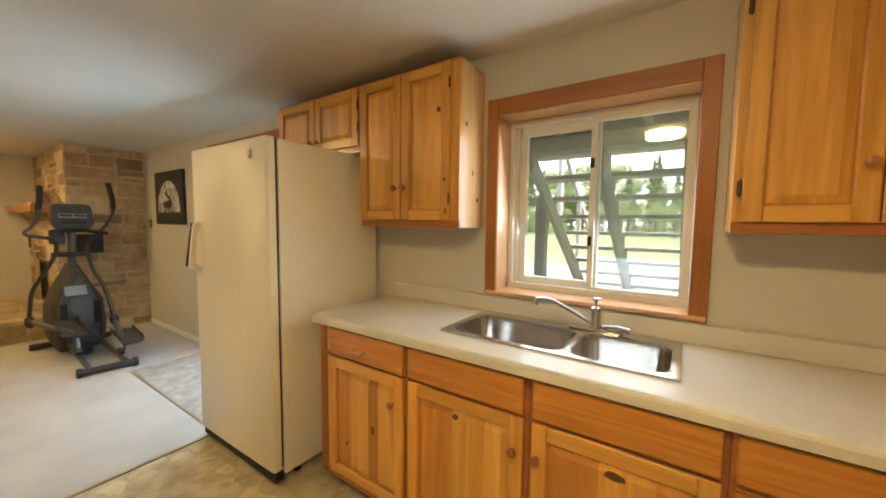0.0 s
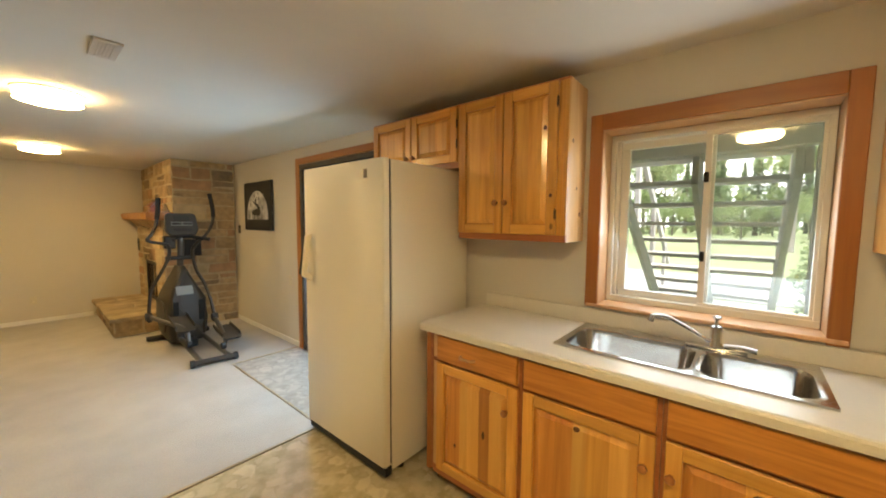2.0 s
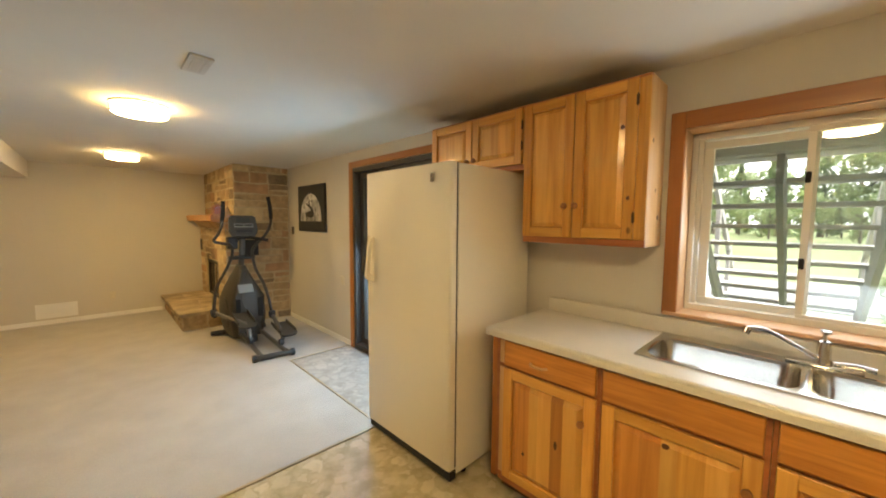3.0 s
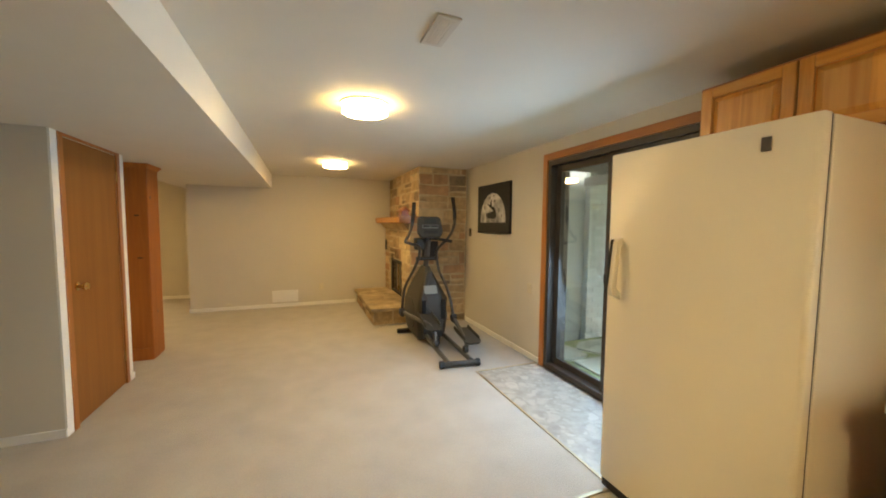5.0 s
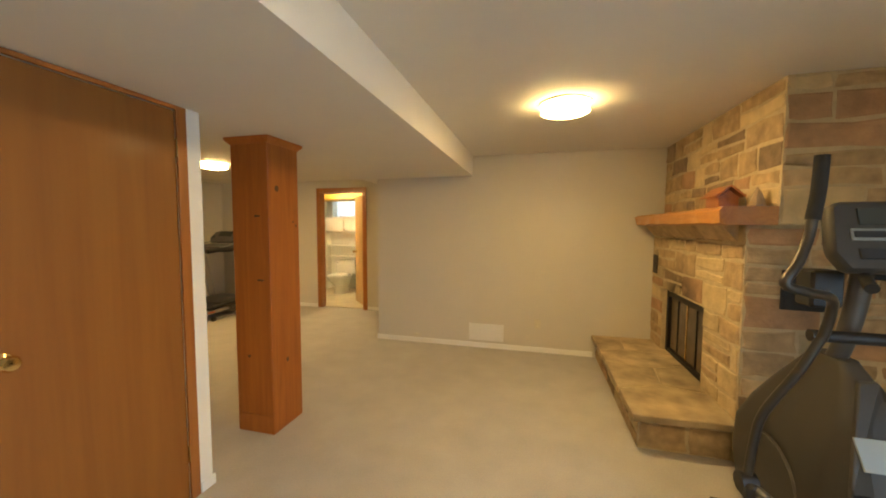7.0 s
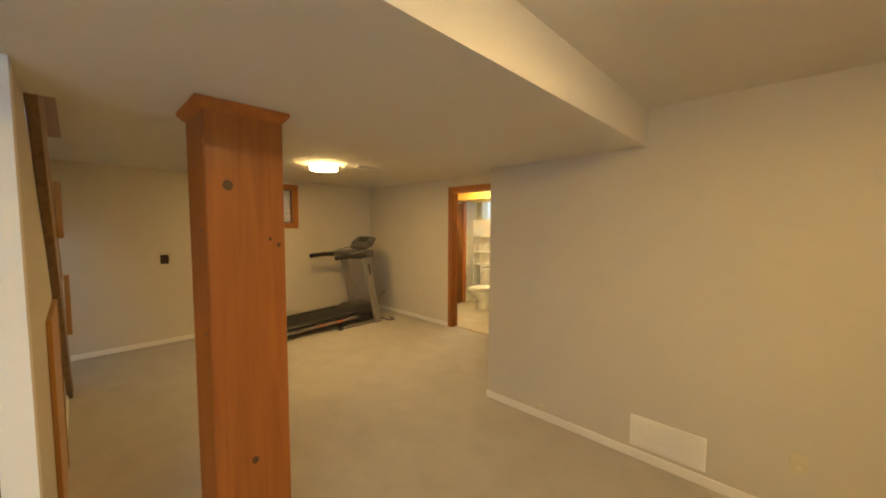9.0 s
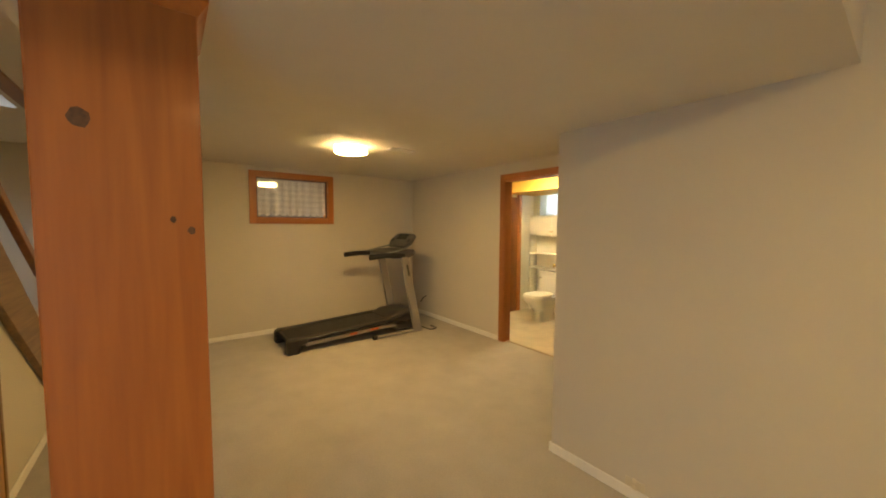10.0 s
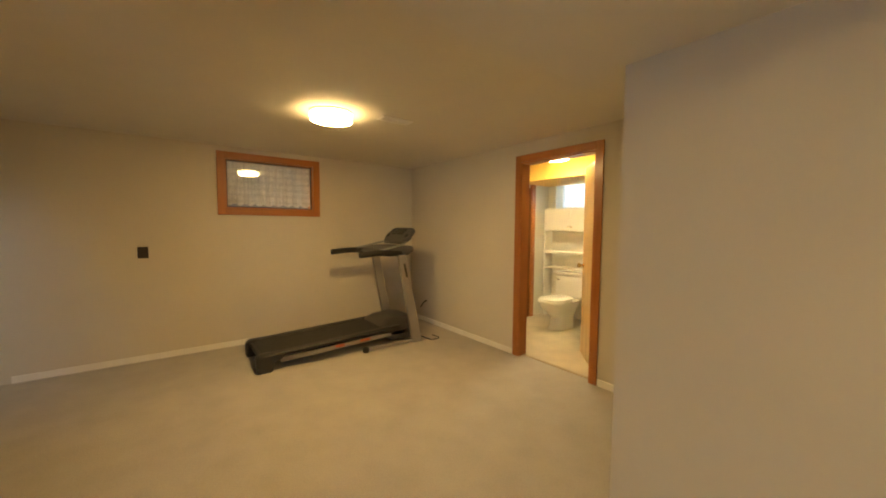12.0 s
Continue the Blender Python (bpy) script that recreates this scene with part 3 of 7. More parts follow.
def unit_three(u):
    drawer_front(u, 0.060, 0.580, 0.742, 0.878, FACE)
    cabinet_door(u, 0.058, 0.580, 0.112, 0.726, FACE, 5, knob_at=(0.560, 0.605), knots=[(0.314, 0.64, 0.034, 0.014)])


def unit_four(u):
    for z0, z1 in ((0.745, 0.878), (0.545, 0.722), (0.335, 0.525), (0.112, 0.315)):
        drawer_front(u, -0.52, 0.030, z0, z1, FACE, pull=(-0.245, (z0 + z1) / 2) if z0 < 0.7 else None)


def unit_five(u):
    drawer_front(u, -1.24, -0.57, 0.742, 0.878, FACE)
    cabinet_door(u, -1.24, -0.57, 0.112, 0.726, FACE, 5, knob_at=(-0.62, 0.605))


base_unit(1.152, 1.718, "knotty pine base cabinet with one drawer and one door", unit_one)
base_unit(0.596, 1.150, "knotty pine sink cabinet with a false drawer front", unit_two)
base_unit(0.044, 0.594, "knotty pine sink cabinet beside the drawer unit", unit_three)
base_unit(-0.550, 0.042, "knotty pine cabinet with a stack of drawers", unit_four)
base_unit(-1.250, -0.552, "knotty pine base cabinet beside the drawer unit", unit_five)
u = thing("end_panel", (1.68, 1.73, 0), "red-stained pine end panel of the base cabinets", "cabinet panel")
part("board", box(FACE, EAST - 0.004, 1.719, 1.752, 0.07, 0.890, 0.002), CASING, u)

# worktop with the sink cut out
CT_F, CT_T, CT_B, CT_L = 1.356, 0.932, 0.891, 1.772
SK = (1.530, 1.925, 0.180, 1.040)
ct = thing("worktop", (1.68, 0.2, CT_B), "cream laminate kitchen worktop with a rounded front edge", "worktop")
prof = [(CT_F, CT_B), (SK[0], CT_B), (SK[0], CT_T), (CT_F + 0.014, CT_T), (CT_F + 0.005, CT_T - 0.004), (CT_F, CT_T - 0.014)]
bm = prism(prof, SOUTH + 0.002, CT_L, axis="y")
box(SK[0], EAST - 0.002, SK[3], CT_L, CT_B, CT_T, bm=bm)
box(SK[0], EAST - 0.002, SOUTH + 0.002, SK[2], CT_B, CT_T, bm=bm)
box(SK[1], EAST - 0.002, SK[2], SK[3], CT_B, CT_T, bm=bm)
part("slab", bm, LAMINATE, ct)
part("backsplash", box(EAST - 0.024, EAST - 0.003, SOUTH + 0.002, 1.735, CT_T + 0.0005, 1.018, 0.004), LAMINATE, ct, "low cream laminate backsplash")


def rounded(x0, x1, y0, y1, r, n=5):
    out = []
    for cx, cy, a0 in ((x1 - r, y1 - r, 0), (x0 + r, y1 - r, 90), (x0 + r, y0 + r, 180), (x1 - r, y0 + r, 270)):
        for k in range(n + 1):
            a = radians(a0 + 90 * k / n)
            out.append((cx + r * math.cos(a), cy + r * math.sin(a)))
    return out


def bowl(name, parent, x0, x1, y0, y1, depth):
    """A pressed bowl: rings from its rim down to the drain."""
    bm = bmesh.new()
    rings = []
    for inset, z in ((-0.012, CT_T + 0.0085), (0.0, CT_T + 0.006), (0.004, CT_T - 0.01), (0.012, CT_T - depth + 0.03), (0.022, CT_T - depth + 0.008), (0.045, CT_T - depth)):
        rings.append([bm.verts.new((x, y, z)) for x, y in rounded(x0 + inset, x1 - inset, y0 + inset, y1 - inset, 0.062)])
    for a, b in zip(rings, rings[1:]):
        for k in range(len(a)):
            bm.faces.new((a[k], a[(k + 1) % len(a)], b[(k + 1) % len(a)], b[k]))
    bm.faces.new(rings[-1])
    ob = part(name, bm, STEEL, parent, smooth=True)
    part("drain", lathe([(0.042, 0), (0.042, 0.003), (0.03, 0.004), (0.012, 0.001)], ((x0 + x1) / 2, (y0 + y1) / 2, CT_T - depth + 0.001), 18), CHROME, ob, smooth=True)
    return ob


sink = thing("kitchen_sink", (1.73, 0.6, CT_T), "double-bowl stainless steel drop-in sink in the worktop", "sink")
B1, B2 = (1.541, 1.858, 0.543, 1.030), (1.541, 1.858, 0.190, 0.513)
bm = bmesh.new()
for x0, x1, y0, y1 in ((1.508, 1.529, 0.160, 1.060), (1.870, 1.942, 0.160, 1.060), (1.529, 1.870, 1.042, 1.060), (1.529, 1.870, 0.160, 0.178), (1.529, 1.870, 0.525, 0.531)):
    box(x0, x1, y0, y1, CT_T + 0.0005, CT_T + 0.0085, bm=bm)
bmesh.ops.remove_doubles(bm, verts=bm.verts, dist=0.0005)
part("rim", bm, STEEL, sink, "polished steel rim")
bowl("bowl", sink, *B1, 0.17)
bowl("bowl", sink, *B2, 0.16)
for x0, x1, y0, y1 in (B1, B2):
    outer = [(x0 - 0.014, y0 - 0.014), (x1 + 0.014, y0 - 0.014), (x1 + 0.014, y1 + 0.014), (x0 - 0.014, y1 + 0.014)]
    ring = rounded(x0 - 0.011, x1 + 0.011, y0 - 0.011, y1 + 0.011, 0.062)
    n = len(ring) // 4
    order = [(x1 + 0.014, y1 + 0.014), (x0 - 0.014, y1 + 0.014), (x0 - 0.014, y0 - 0.014), (x1 + 0.014, y0 - 0.014)]
    for q in range(4):
        bmr = bmesh.new()
        c = bmr.verts.new((*order[q], CT_T + 0.0082))
        vs = [bmr.verts.new((*p, CT_T + 0.0082)) for p in ring[q * n:(q + 1) * n]]
        for a, b in zip(vs, vs[1:]):
            bmr.faces.new((c, a, b))
        part("rim_corner", bmr, STEEL, sink)

fa = thing("kitchen_faucet", (1.90, 0.485, CT_T + 0.009), "chrome single-lever kitchen faucet on the sink", "faucet")
FZ = CT_T + 0.009
part("deck_plate", box(1.875, 1.925, 0.375, 0.595, FZ, FZ + 0.012, 0.005, seg=2), CHROME, fa, smooth=True)
part("body", lathe([(0.028, 0), (0.026, 0.02), (0.022, 0.03), (0.022, 0.075), (0.019, 0.085), (0.018, 0.095), (0.010, 0.10)], (1.90, 0.485, FZ + 0.008), 18), CHROME, fa, smooth=True)
sp = curve_points([(1.893, 0.500, FZ + 0.030), (1.868, 0.545, FZ + 0.062), (1.825, 0.612, FZ + 0.108), (1.800, 0.652, FZ + 0.132), (1.780, 0.682, FZ + 0.139), (1.758, 0.712, FZ + 0.138)], 5)
spout = part("spout", tube(sp, 0.0085, 12), CHROME, fa, smooth=True)
part("aerator", tube([(1.762, 0.706, FZ + 0.142), (1.756, 0.714, FZ + 0.114)], 0.013, 12), CHROME, spout, smooth=True)
lv = part("lever", tube([(1.90, 0.485, FZ + 0.10), (1.90, 0.485, FZ + 0.138)], 0.008, 10, r_end=0.007), CHROME, fa, smooth=True)
part("lever_cap", lathe([(0.012, 0), (0.017, 0.004), (0.017, 0.012), (0.008, 0.016)], (1.897, 0.483, FZ + 0.134), 14), CHROME, lv, smooth=True)
part("side_lever", tube([(1.905, 0.455, FZ + 0.020), (1.900, 0.390, FZ + 0.026), (1.892, 0.345, FZ + 0.022)], 0.009, 10, r_end=0.012), CHROME, fa, "slim chrome side lever", smooth=True)

# wall cabinets
UF = 1.738


def wall_cabinet(y0, y1, z0, z1, label, fronts, side_knots=()):
    u = thing("wall_cabinet", (1.86, (y0 + y1) / 2, z0), label, "cabinet", "kitchen wall cabinets")
    part("body", box(UF + 0.003, EAST - 0.003, y0 + 0.002, y1 - 0.002, z0 + 0.004, z1), PINE, u, "knotty pine box")
    part("side_panel", box(UF + 0.018, EAST - 0.003, y0, y0 + 0.0015, z0, z1), PINE_PALE, u, "pale knotty pine side")
    part("frame_rail", box(UF - 0.0006, UF + 0.018, y0, y1, z0, z0 + 0.036, 0.002), PINE_RED, u, "red-stained bottom rail")
    part("frame_rail", box(UF - 0.0006, UF + 0.018, y0, y1, z1 - 0.012, z1), PINE_RED, u)
    for a, b in ((y0, y0 + 0.022), (y1 - 0.014, y1)):
        part("frame_stile", box(UF - 0.001, UF + 0.018, a, b, z0 + 0.036, z1 - 0.012, 0.001), PINE, u)
    for kx, kz, r in side_knots:
        wood_knot(u, "y", y0, kx, kz, r, r * 1.2)
    fronts(u)
    return u


def upper_a(u):
    cabinet_door(u, 1.160, 1.474, 1.428, 2.205, UF, 2, hinge=1.160, knob_at=(1.452, 1.602), knots=[(1.227, 1.982, 0.010, 0.013), (1.188, 1.633, 0.009, 0.012)])
    cabinet_door(u, 1.480, 1.794, 1.428, 2.205, UF, 2, knob_at=(1.515, 1.602))


def upper_b(u):
    cabinet_door(u, 1.812, 2.214, 1.868, 2.205, UF, 2, hinge=1.808, knob_at=(2.186, 1.925))
    cabinet_door(u, 2.222, 2.625, 1.868, 2.205, UF, 2, knob_at=(2.250, 1.925))


def upper_c(u):
    cabinet_door(u, -0.272, 0.026, 1.428, 2.205, UF, 3, hinge=0.034, knob_at=(-0.246, 1.595))
    cabinet_door(u, -0.580, -0.278, 1.428, 2.205, UF, 3, knob_at=(-0.304, 1.595))


wall_cabinet(1.110, 1.802, 1.390, 2.218, "two-door knotty pine wall cabinet beside the window", upper_a, [(1.80, 1.913, 0.011), (1.922, 1.538, 0.012), (1.869, 1.674, 0.009)])
wall_cabinet(1.804, 2.640, 1.832, 2.218, "short two-door knotty pine cabinet above the freezer", upper_b)
wall_cabinet(-0.600, 0.050, 1.390, 2.218, "knotty pine wall cabinet above the bare worktop", upper_c)

# freezer
fz = thing("upright_freezer", (1.63, 2.30, 0), "tall almond-enamelled upright freezer with a black-edged handle", "freezer")
FX, FY0, FY1, FT = 1.204, 1.902, 2.736, 1.838
part("body", box(FX + 0.062, 1.965, FY0, FY1, 0.045, FT - 0.004, 0.008, seg=2), ENAMEL, fz)
part("toe_grille", box(FX + 0.012, FX + 0.0618, FY0 + 0.004, FY1 - 0.004, 0.018, 0.072, 0.003), RUBBER, fz, "black toe grille")
HINGE = (FX + 0.055, FY0 + 0.002, 1.0)


def ajar(bm):
    return turned(bm, HINGE, 0.6)


bm = prism([(FX + 0.050, FY0 + 0.002), (FX + 0.050, FY1 - 0.002), (FX + 0.010, FY1 - 0.002), (FX + 0.002, FY1 - 0.02), (FX, 2.31), (FX + 0.002, FY0 + 0.02), (FX + 0.010, FY0 + 0.002)], 0.078, FT, axis="z", bevel=0.004)
door = part("door", ajar(bm), ENAMEL, fz, "plain almond door", smooth=True)
part("gasket", ajar(box(FX + 0.0505, FX + 0.058, FY0 + 0.004, FY1 - 0.012, 0.09, FT - 0.006)), RUBBER, door, "dark door gasket")
part("badge", ajar(box(FX - 0.004, FX - 0.0005, 2.035, 2.066, 1.735, 1.785, 0.001)), mat("badge_metal", (0.12, 0.11, 0.10), 0.35, 0.6), door, "small dark metal badge")
hb = prism([(FX + 0.004, 1.405), (FX - 0.024, 1.396), (FX - 0.033, 1.385), (FX - 0.062, 1.140), (FX - 0.056, 1.118), (FX + 0.004, 1.085), (FX + 0.004, 1.12), (FX - 0.034, 1.150), (FX - 0.014, 1.355), (FX + 0.004, 1.372)],
           2.640, 2.670, axis="y")
hd = part("handle", ajar(hb), ENAMEL, door, "almond wedge handle")
part("handle_insert", ajar(prism([(FX - 0.0245, 1.398), (FX - 0.034, 1.396), (FX - 0.071, 1.135), (FX - 0.0625, 1.132), (FX - 0.0335, 1.385)], 2.667, 2.682, axis="y")), RUBBER, hd, "black handle strip")
for x in (1.37, 1.92):
    for y in (FY0 + 0.05, FY1 - 0.05):
        part("foot", lathe([(0.022, 0), (0.022, 0.012), (0.012, 0.014), (0.012, 0.036)], (x, y, -0.003), 12), RUBBER, fz)

# kitchen window
wt = thing("window_casing", (EAST, 0.58, 1.04), "orange-stained wooden window casing and deep jambs", "window casing", kind="structure")
part("side_casing", box(EAST - 0.018, EAST, 1.017, 1.082, 1.030, 2.068, 0.003), CASING, wt)
part("side_casing", box(EAST - 0.018, EAST, 0.082, 0.146, 1.020, 2.068, 0.003), CASING, wt)
part("head_casing", box(EAST - 0.0185, EAST, 0.1465, 1.0165, 1.984, 2.068, 0.003), CASING_H, wt)
# Stained wood made paler to paint in the daylight on jambs and sill
LIT_JAMB = wood("daylit_jamb", (0.66, 0.40, 0.22), (0.56, 0.31, 0.15), knots=False)
part("jamb", box(EAST - 0.006, 2.15, 1.0145, 1.0165, 1.046, 1.983), LIT_JAMB, wt, "stained jamb, paled for daylight")
part("jamb", box(EAST - 0.006, 2.15, 0.1442, 0.1462, 1.046, 1.983), LIT_JAMB, wt)
part("jamb", box(EAST - 0.006, 2.15, 0.1465, 1.0140, 1.978, 1.982), LIT_JAMB, wt)
part("sill", box(EAST - 0.022, 2.15, 0.086, 1.076, 1.028, 1.048, 0.004), LIT_JAMB, wt, "stained wooden sill, paled for daylight")
kw = thing("window_1", (2.15, 0.58, 1.05), "white-framed sliding kitchen window", "window", kind="structure")
WX = 2.135


def sash(parent, x, y0, y1, z0, z1, w, material, name="sash"):
    s = part(name, box(x, x + 0.03, y0, y1, z0, z0 + w, 0.003), material, parent)
    part("sash_rail", box(x, x + 0.03, y0, y1, z1 - w, z1, 0.003), material, s)
    part("sash_stile", box(x + 0.0005, x + 0.0295, y0, y0 + w, z0 + w, z1 - w), material, s)
    part("sash_stile", box(x + 0.0005, x + 0.0295, y1 - w, y1, z0 + w, z1 - w), material, s)
    g = part("pane", box(x + 0.013, x + 0.017, y0 + w, y1 - w, z0 + w, z1 - w), GLASS, s, "clear glass pane")
    g.visible_shadow = False
    return s


for a, b, c, d in ((0.148, 1.013, 1.048, 1.080), (0.148, 1.013, 1.945, 1.977), (0.148, 0.172, 1.080, 1.945), (0.988, 1.013, 1.080, 1.945)):
    part("frame", box(WX - 0.01, WX + 0.075, a, b, c, d, 0.002), WHITE_VINYL, kw)
sash(kw, WX + 0.03, 0.542, 0.966, 1.078, 1.938, 0.040, WHITE_VINYL)
part("track", box(WX + 0.012, WX + 0.074, 0.967, 0.988, 1.080, 1.945, 0.002), WHITE_VINYL, kw)
sash(kw, WX - 0.004, 0.158, 0.582, 1.070, 1.948, 0.026, WHITE_VINYL)
# Added translucent sheet that lays a pale haze over the right pane
PANE_VEIL = glass_material("pane_veil", (1.0, 1.0, 1.0))
mn, ml = PANE_VEIL.node_tree.nodes, PANE_VEIL.node_tree.links
veil, veil_mix = mn.new("ShaderNodeBsdfTranslucent"), mn.new("ShaderNodeMixShader")
veil.inputs[0].default_value = (0.75, 0.76, 0.76, 1)
veil_mix.inputs[0].default_value = 0.10
ml.new([k for k in mn if k.type == "BSDF_TRANSPARENT"][0].outputs[0], veil_mix.inputs[1])
ml.new(veil.outputs[0], veil_mix.inputs[2])
ml.new(veil_mix.outputs[0], mn["Material Output"].inputs[0])
sc_ = part("veil_sheet", box(WX + 0.062, WX + 0.0632, 0.174, 0.560, 1.082, 1.943), PANE_VEIL, kw, "thin added sheet that hazes the right pane")
sc_.visible_shadow = False
for z in (1.33, 1.72):
    part("latch", box(WX - 0.016, WX - 0.004, 0.563, 0.583, z - 0.025, z + 0.025, 0.004), BLACK_IRON, kw, "small dark latch")

# sliding patio door
pc = thing("patio_door_casing", (EAST, 3.5, 0), "orange-stained wooden casing of the sliding door", "door casing", kind="structure")
part("side_casing", box(EAST - 0.018, EAST, PD_Y1 + 0.001, PD_Y1 + 0.068, 0.0, 2.186, 0.003), CASING, pc)
part("side_casing", box(EAST - 0.018, EAST, PD_Y0 - 0.055, PD_Y0 - 0.001, 0.0, 1.83, 0.003), CASING, pc)
part("head_casing", box(EAST - 0.0185, EAST, PD_Y0 - 0.055, PD_Y1, PD_Z1 + 0.002, 2.186, 0.003), CASING_H, pc)
pdoor = thing("door_1", (2.05, 3.5, 0), "dark bronze aluminium sliding glass patio door", "sliding door", kind="structure")
for a, b, c, d in ((PD_Y0, PD_Y1, -0.003, 0.055), (PD_Y0, PD_Y1, 2.065, PD_Z1), (PD_Y0, PD_Y0 + 0.04, 0.055, 2.065), (PD_Y1 - 0.045, PD_Y1, 0.055, 2.065)):
    part("frame", box(EAST - 0.006, 2.16, a, b, c, d, 0.003), BRONZE, pdoor)
sash(pdoor, 2.06, 3.44, PD_Y1 - 0.046, 0.056, 2.064, 0.062, BRONZE, "fixed_panel")
s2 = sash(pdoor, 2.012, PD_Y0 + 0.041, 3.545, 0.056, 2.064, 0.066, BRONZE, "sliding_panel")
part("outer_jamb", box(2.161, 2.246, PD_Y1 - 0.012, PD_Y1 - 0.001, 0.0, PD_Z1 - 0.002), BRONZE, pdoor)
part("latch", box(1.985, 2.012, 3.492, 3.532, 0.99, 1.07, 0.006), BLACK_IRON, s2, "black door latch")
structure("door_sill_1", box(EAST - 0.02, 2.30, PD_Y0, PD_Y1, -0.06, -0.004), mat("concrete_sill", (0.45, 0.43, 0.39), 0.9, vary=0.1, bump=0.2), "grey concrete door sill", "sill")


# ---- main room ----
PLATE = mat("dark_brown_plastic", (0.03, 0.022, 0.018), 0.4)
PLASTIC_CREAM = mat("cream_plastic", (0.72, 0.66, 0.50), 0.4)
BRASS = mat("polished_brass", (0.78, 0.58, 0.26), 0.16, 1.0)


def ceiling_lamp(x, y, z, glow=None):
    t = thing("ceiling_lamp", (x, y, z), "round white flush-mounted ceiling lamp, switched on", "ceiling lamp", "ceiling lamps")
    part("base", lathe([(0.165, -0.012), (0.168, -0.010), (0.168, 0.0)], (x, y, z), 36), TRIM_WHITE, t, smooth=True)
    d = part("diffuser", lathe([(0.004, -0.076), (0.10, -0.074), (0.146, -0.066), (0.155, -0.0585)], (x, y, z), 36), glow or LAMP_GLOW, t, "glowing white diffuser", smooth=True)
    part("diffuser_band", lathe([(0.1552, -0.058), (0.156, -0.054), (0.156, -0.014), (0.150, -0.012)], (x, y, z), 36), LAMP_BAND, d, smooth=True)
    for a in (20, 140, 260):
        c, s = math.cos(radians(a)), math.sin(radians(a))
        part("clip", tube([(x + 0.165 * c, y + 0.165 * s, z - 0.005), (x + 0.165 * c, y + 0.165 * s, z - 0.045), (x + 0.15 * c, y + 0.15 * s, z - 0.062)], 0.004, 6), CHROME, t)
    ring = [(x + 0.1605 * math.cos(radians(a)), y + 0.1605 * math.sin(radians(a)), z - 0.060) for a in range(0, 361, 12)]
    part("ring", tube(ring, 0.0035, 6, caps=False), CHROME, t, smooth=True)
    return t


for x, y, z, g in ((0.089, 3.86, CEIL_Z, None), (0.092, 6.42, CEIL_Z, None), (0.06, 0.38, CEIL_Z, KITCHEN_GLOW), (-4.08, 7.56, CEIL_W, WEST_GLOW)):
    ceiling_lamp(x, y, z, g)


VENT_PAINT = mat("dingy_vent_paint", (0.61, 0.56, 0.49), 0.6, vary=0.05)


def ceiling_vent(x0, x1, y0, y1, z, label, paint=VENT_PAINT):
    t = thing("ceiling_vent", ((x0 + x1) / 2, (y0 + y1) / 2, z), label, "vent", "ceiling vents")
    part("frame", box(x0, x1, y0, y1, z - 0.012, z, 0.003), paint, t)
    along = (x1 - x0) > (y1 - y0)
    for k in range(5):
        f = (k + 0.5) / 5
        if along:
            y = y0 + 0.02 + (y1 - y0 - 0.04) * f
            bm = box(x0 + 0.02, x1 - 0.02, y - 0.004, y + 0.004, z - 0.0145, z - 0.012)
        else:
            x = x0 + 0.02 + (x1 - x0 - 0.04) * f
            bm = box(x - 0.004, x + 0.004, y0 + 0.02, y1 - 0.02, z - 0.0145, z - 0.012)
        part("slat", bm, paint, t)


ceiling_vent(0.185, 0.290, 2.65, 2.89, CEIL_Z, "small off-white square ceiling vent")
ceiling_vent(-3.99, -3.87, 7.90, 8.18, CEIL_W, "narrow off-white ceiling register near the lamp", TRIM_WHITE)

# canvas picture
pic = thing("canvas_picture", (EAST, 5.37, 1.36), "square black canvas print of a white moon over dark ground", "picture")
PB = mat("black_print", (0.012, 0.012, 0.013), 0.6)
PWH = mat("white_print", (0.62, 0.62, 0.60), 0.7, vary=0.45, scale=9, big=4)
cv = part("canvas", box(EAST - 0.036, EAST - 0.002, 4.953, 5.780, 1.362, 1.998, 0.003), PB, pic)
ring = [(5.366 + 0.325 * math.cos(radians(a)), 1.545 + 0.335 * math.sin(radians(a))) for a in range(0, 181, 9)]
ring = [(y, max(z, 1.502)) for y, z in [(5.691, 1.50)] + ring + [(5.041, 1.50)]]
moon = part("moon", prism(ring, EAST - 0.0375, EAST - 0.036, axis="x"), PWH, cv, "white half moon")
shape = [(5.26, 1.60), (5.275, 1.565), (5.31, 1.553), (5.48, 1.56), (5.53, 1.585), (5.53, 1.62), (5.45, 1.632), (5.34, 1.650), (5.28, 1.655)]
dark = part("dark_shape", prism(shape, EAST - 0.0388, EAST - 0.0376, axis="x"), PB, moon, "plain dark shape")
part("dark_bar", prism([(5.27, 1.645), (5.33, 1.648), (5.50, 1.742), (5.485, 1.752), (5.39, 1.715), (5.30, 1.69)], EAST - 0.0390, EAST - 0.0376, axis="x"), PB, moon)
part("dark_branch", prism([(5.37, 1.70), (5.39, 1.765), (5.36, 1.80), (5.405, 1.79), (5.43, 1.755), (5.415, 1.71)], EAST - 0.0389, EAST - 0.0376, axis="x"), PB, moon)
for y in (5.315, 5.365, 5.455, 5.505):
    part("dark_post", box(EAST - 0.0387, EAST - 0.0376, y - 0.009, y + 0.009, 1.500, 1.57), PB, moon)
CRATER = mat("grey_print", (0.30, 0.30, 0.29), 0.7, vary=0.3, scale=14)
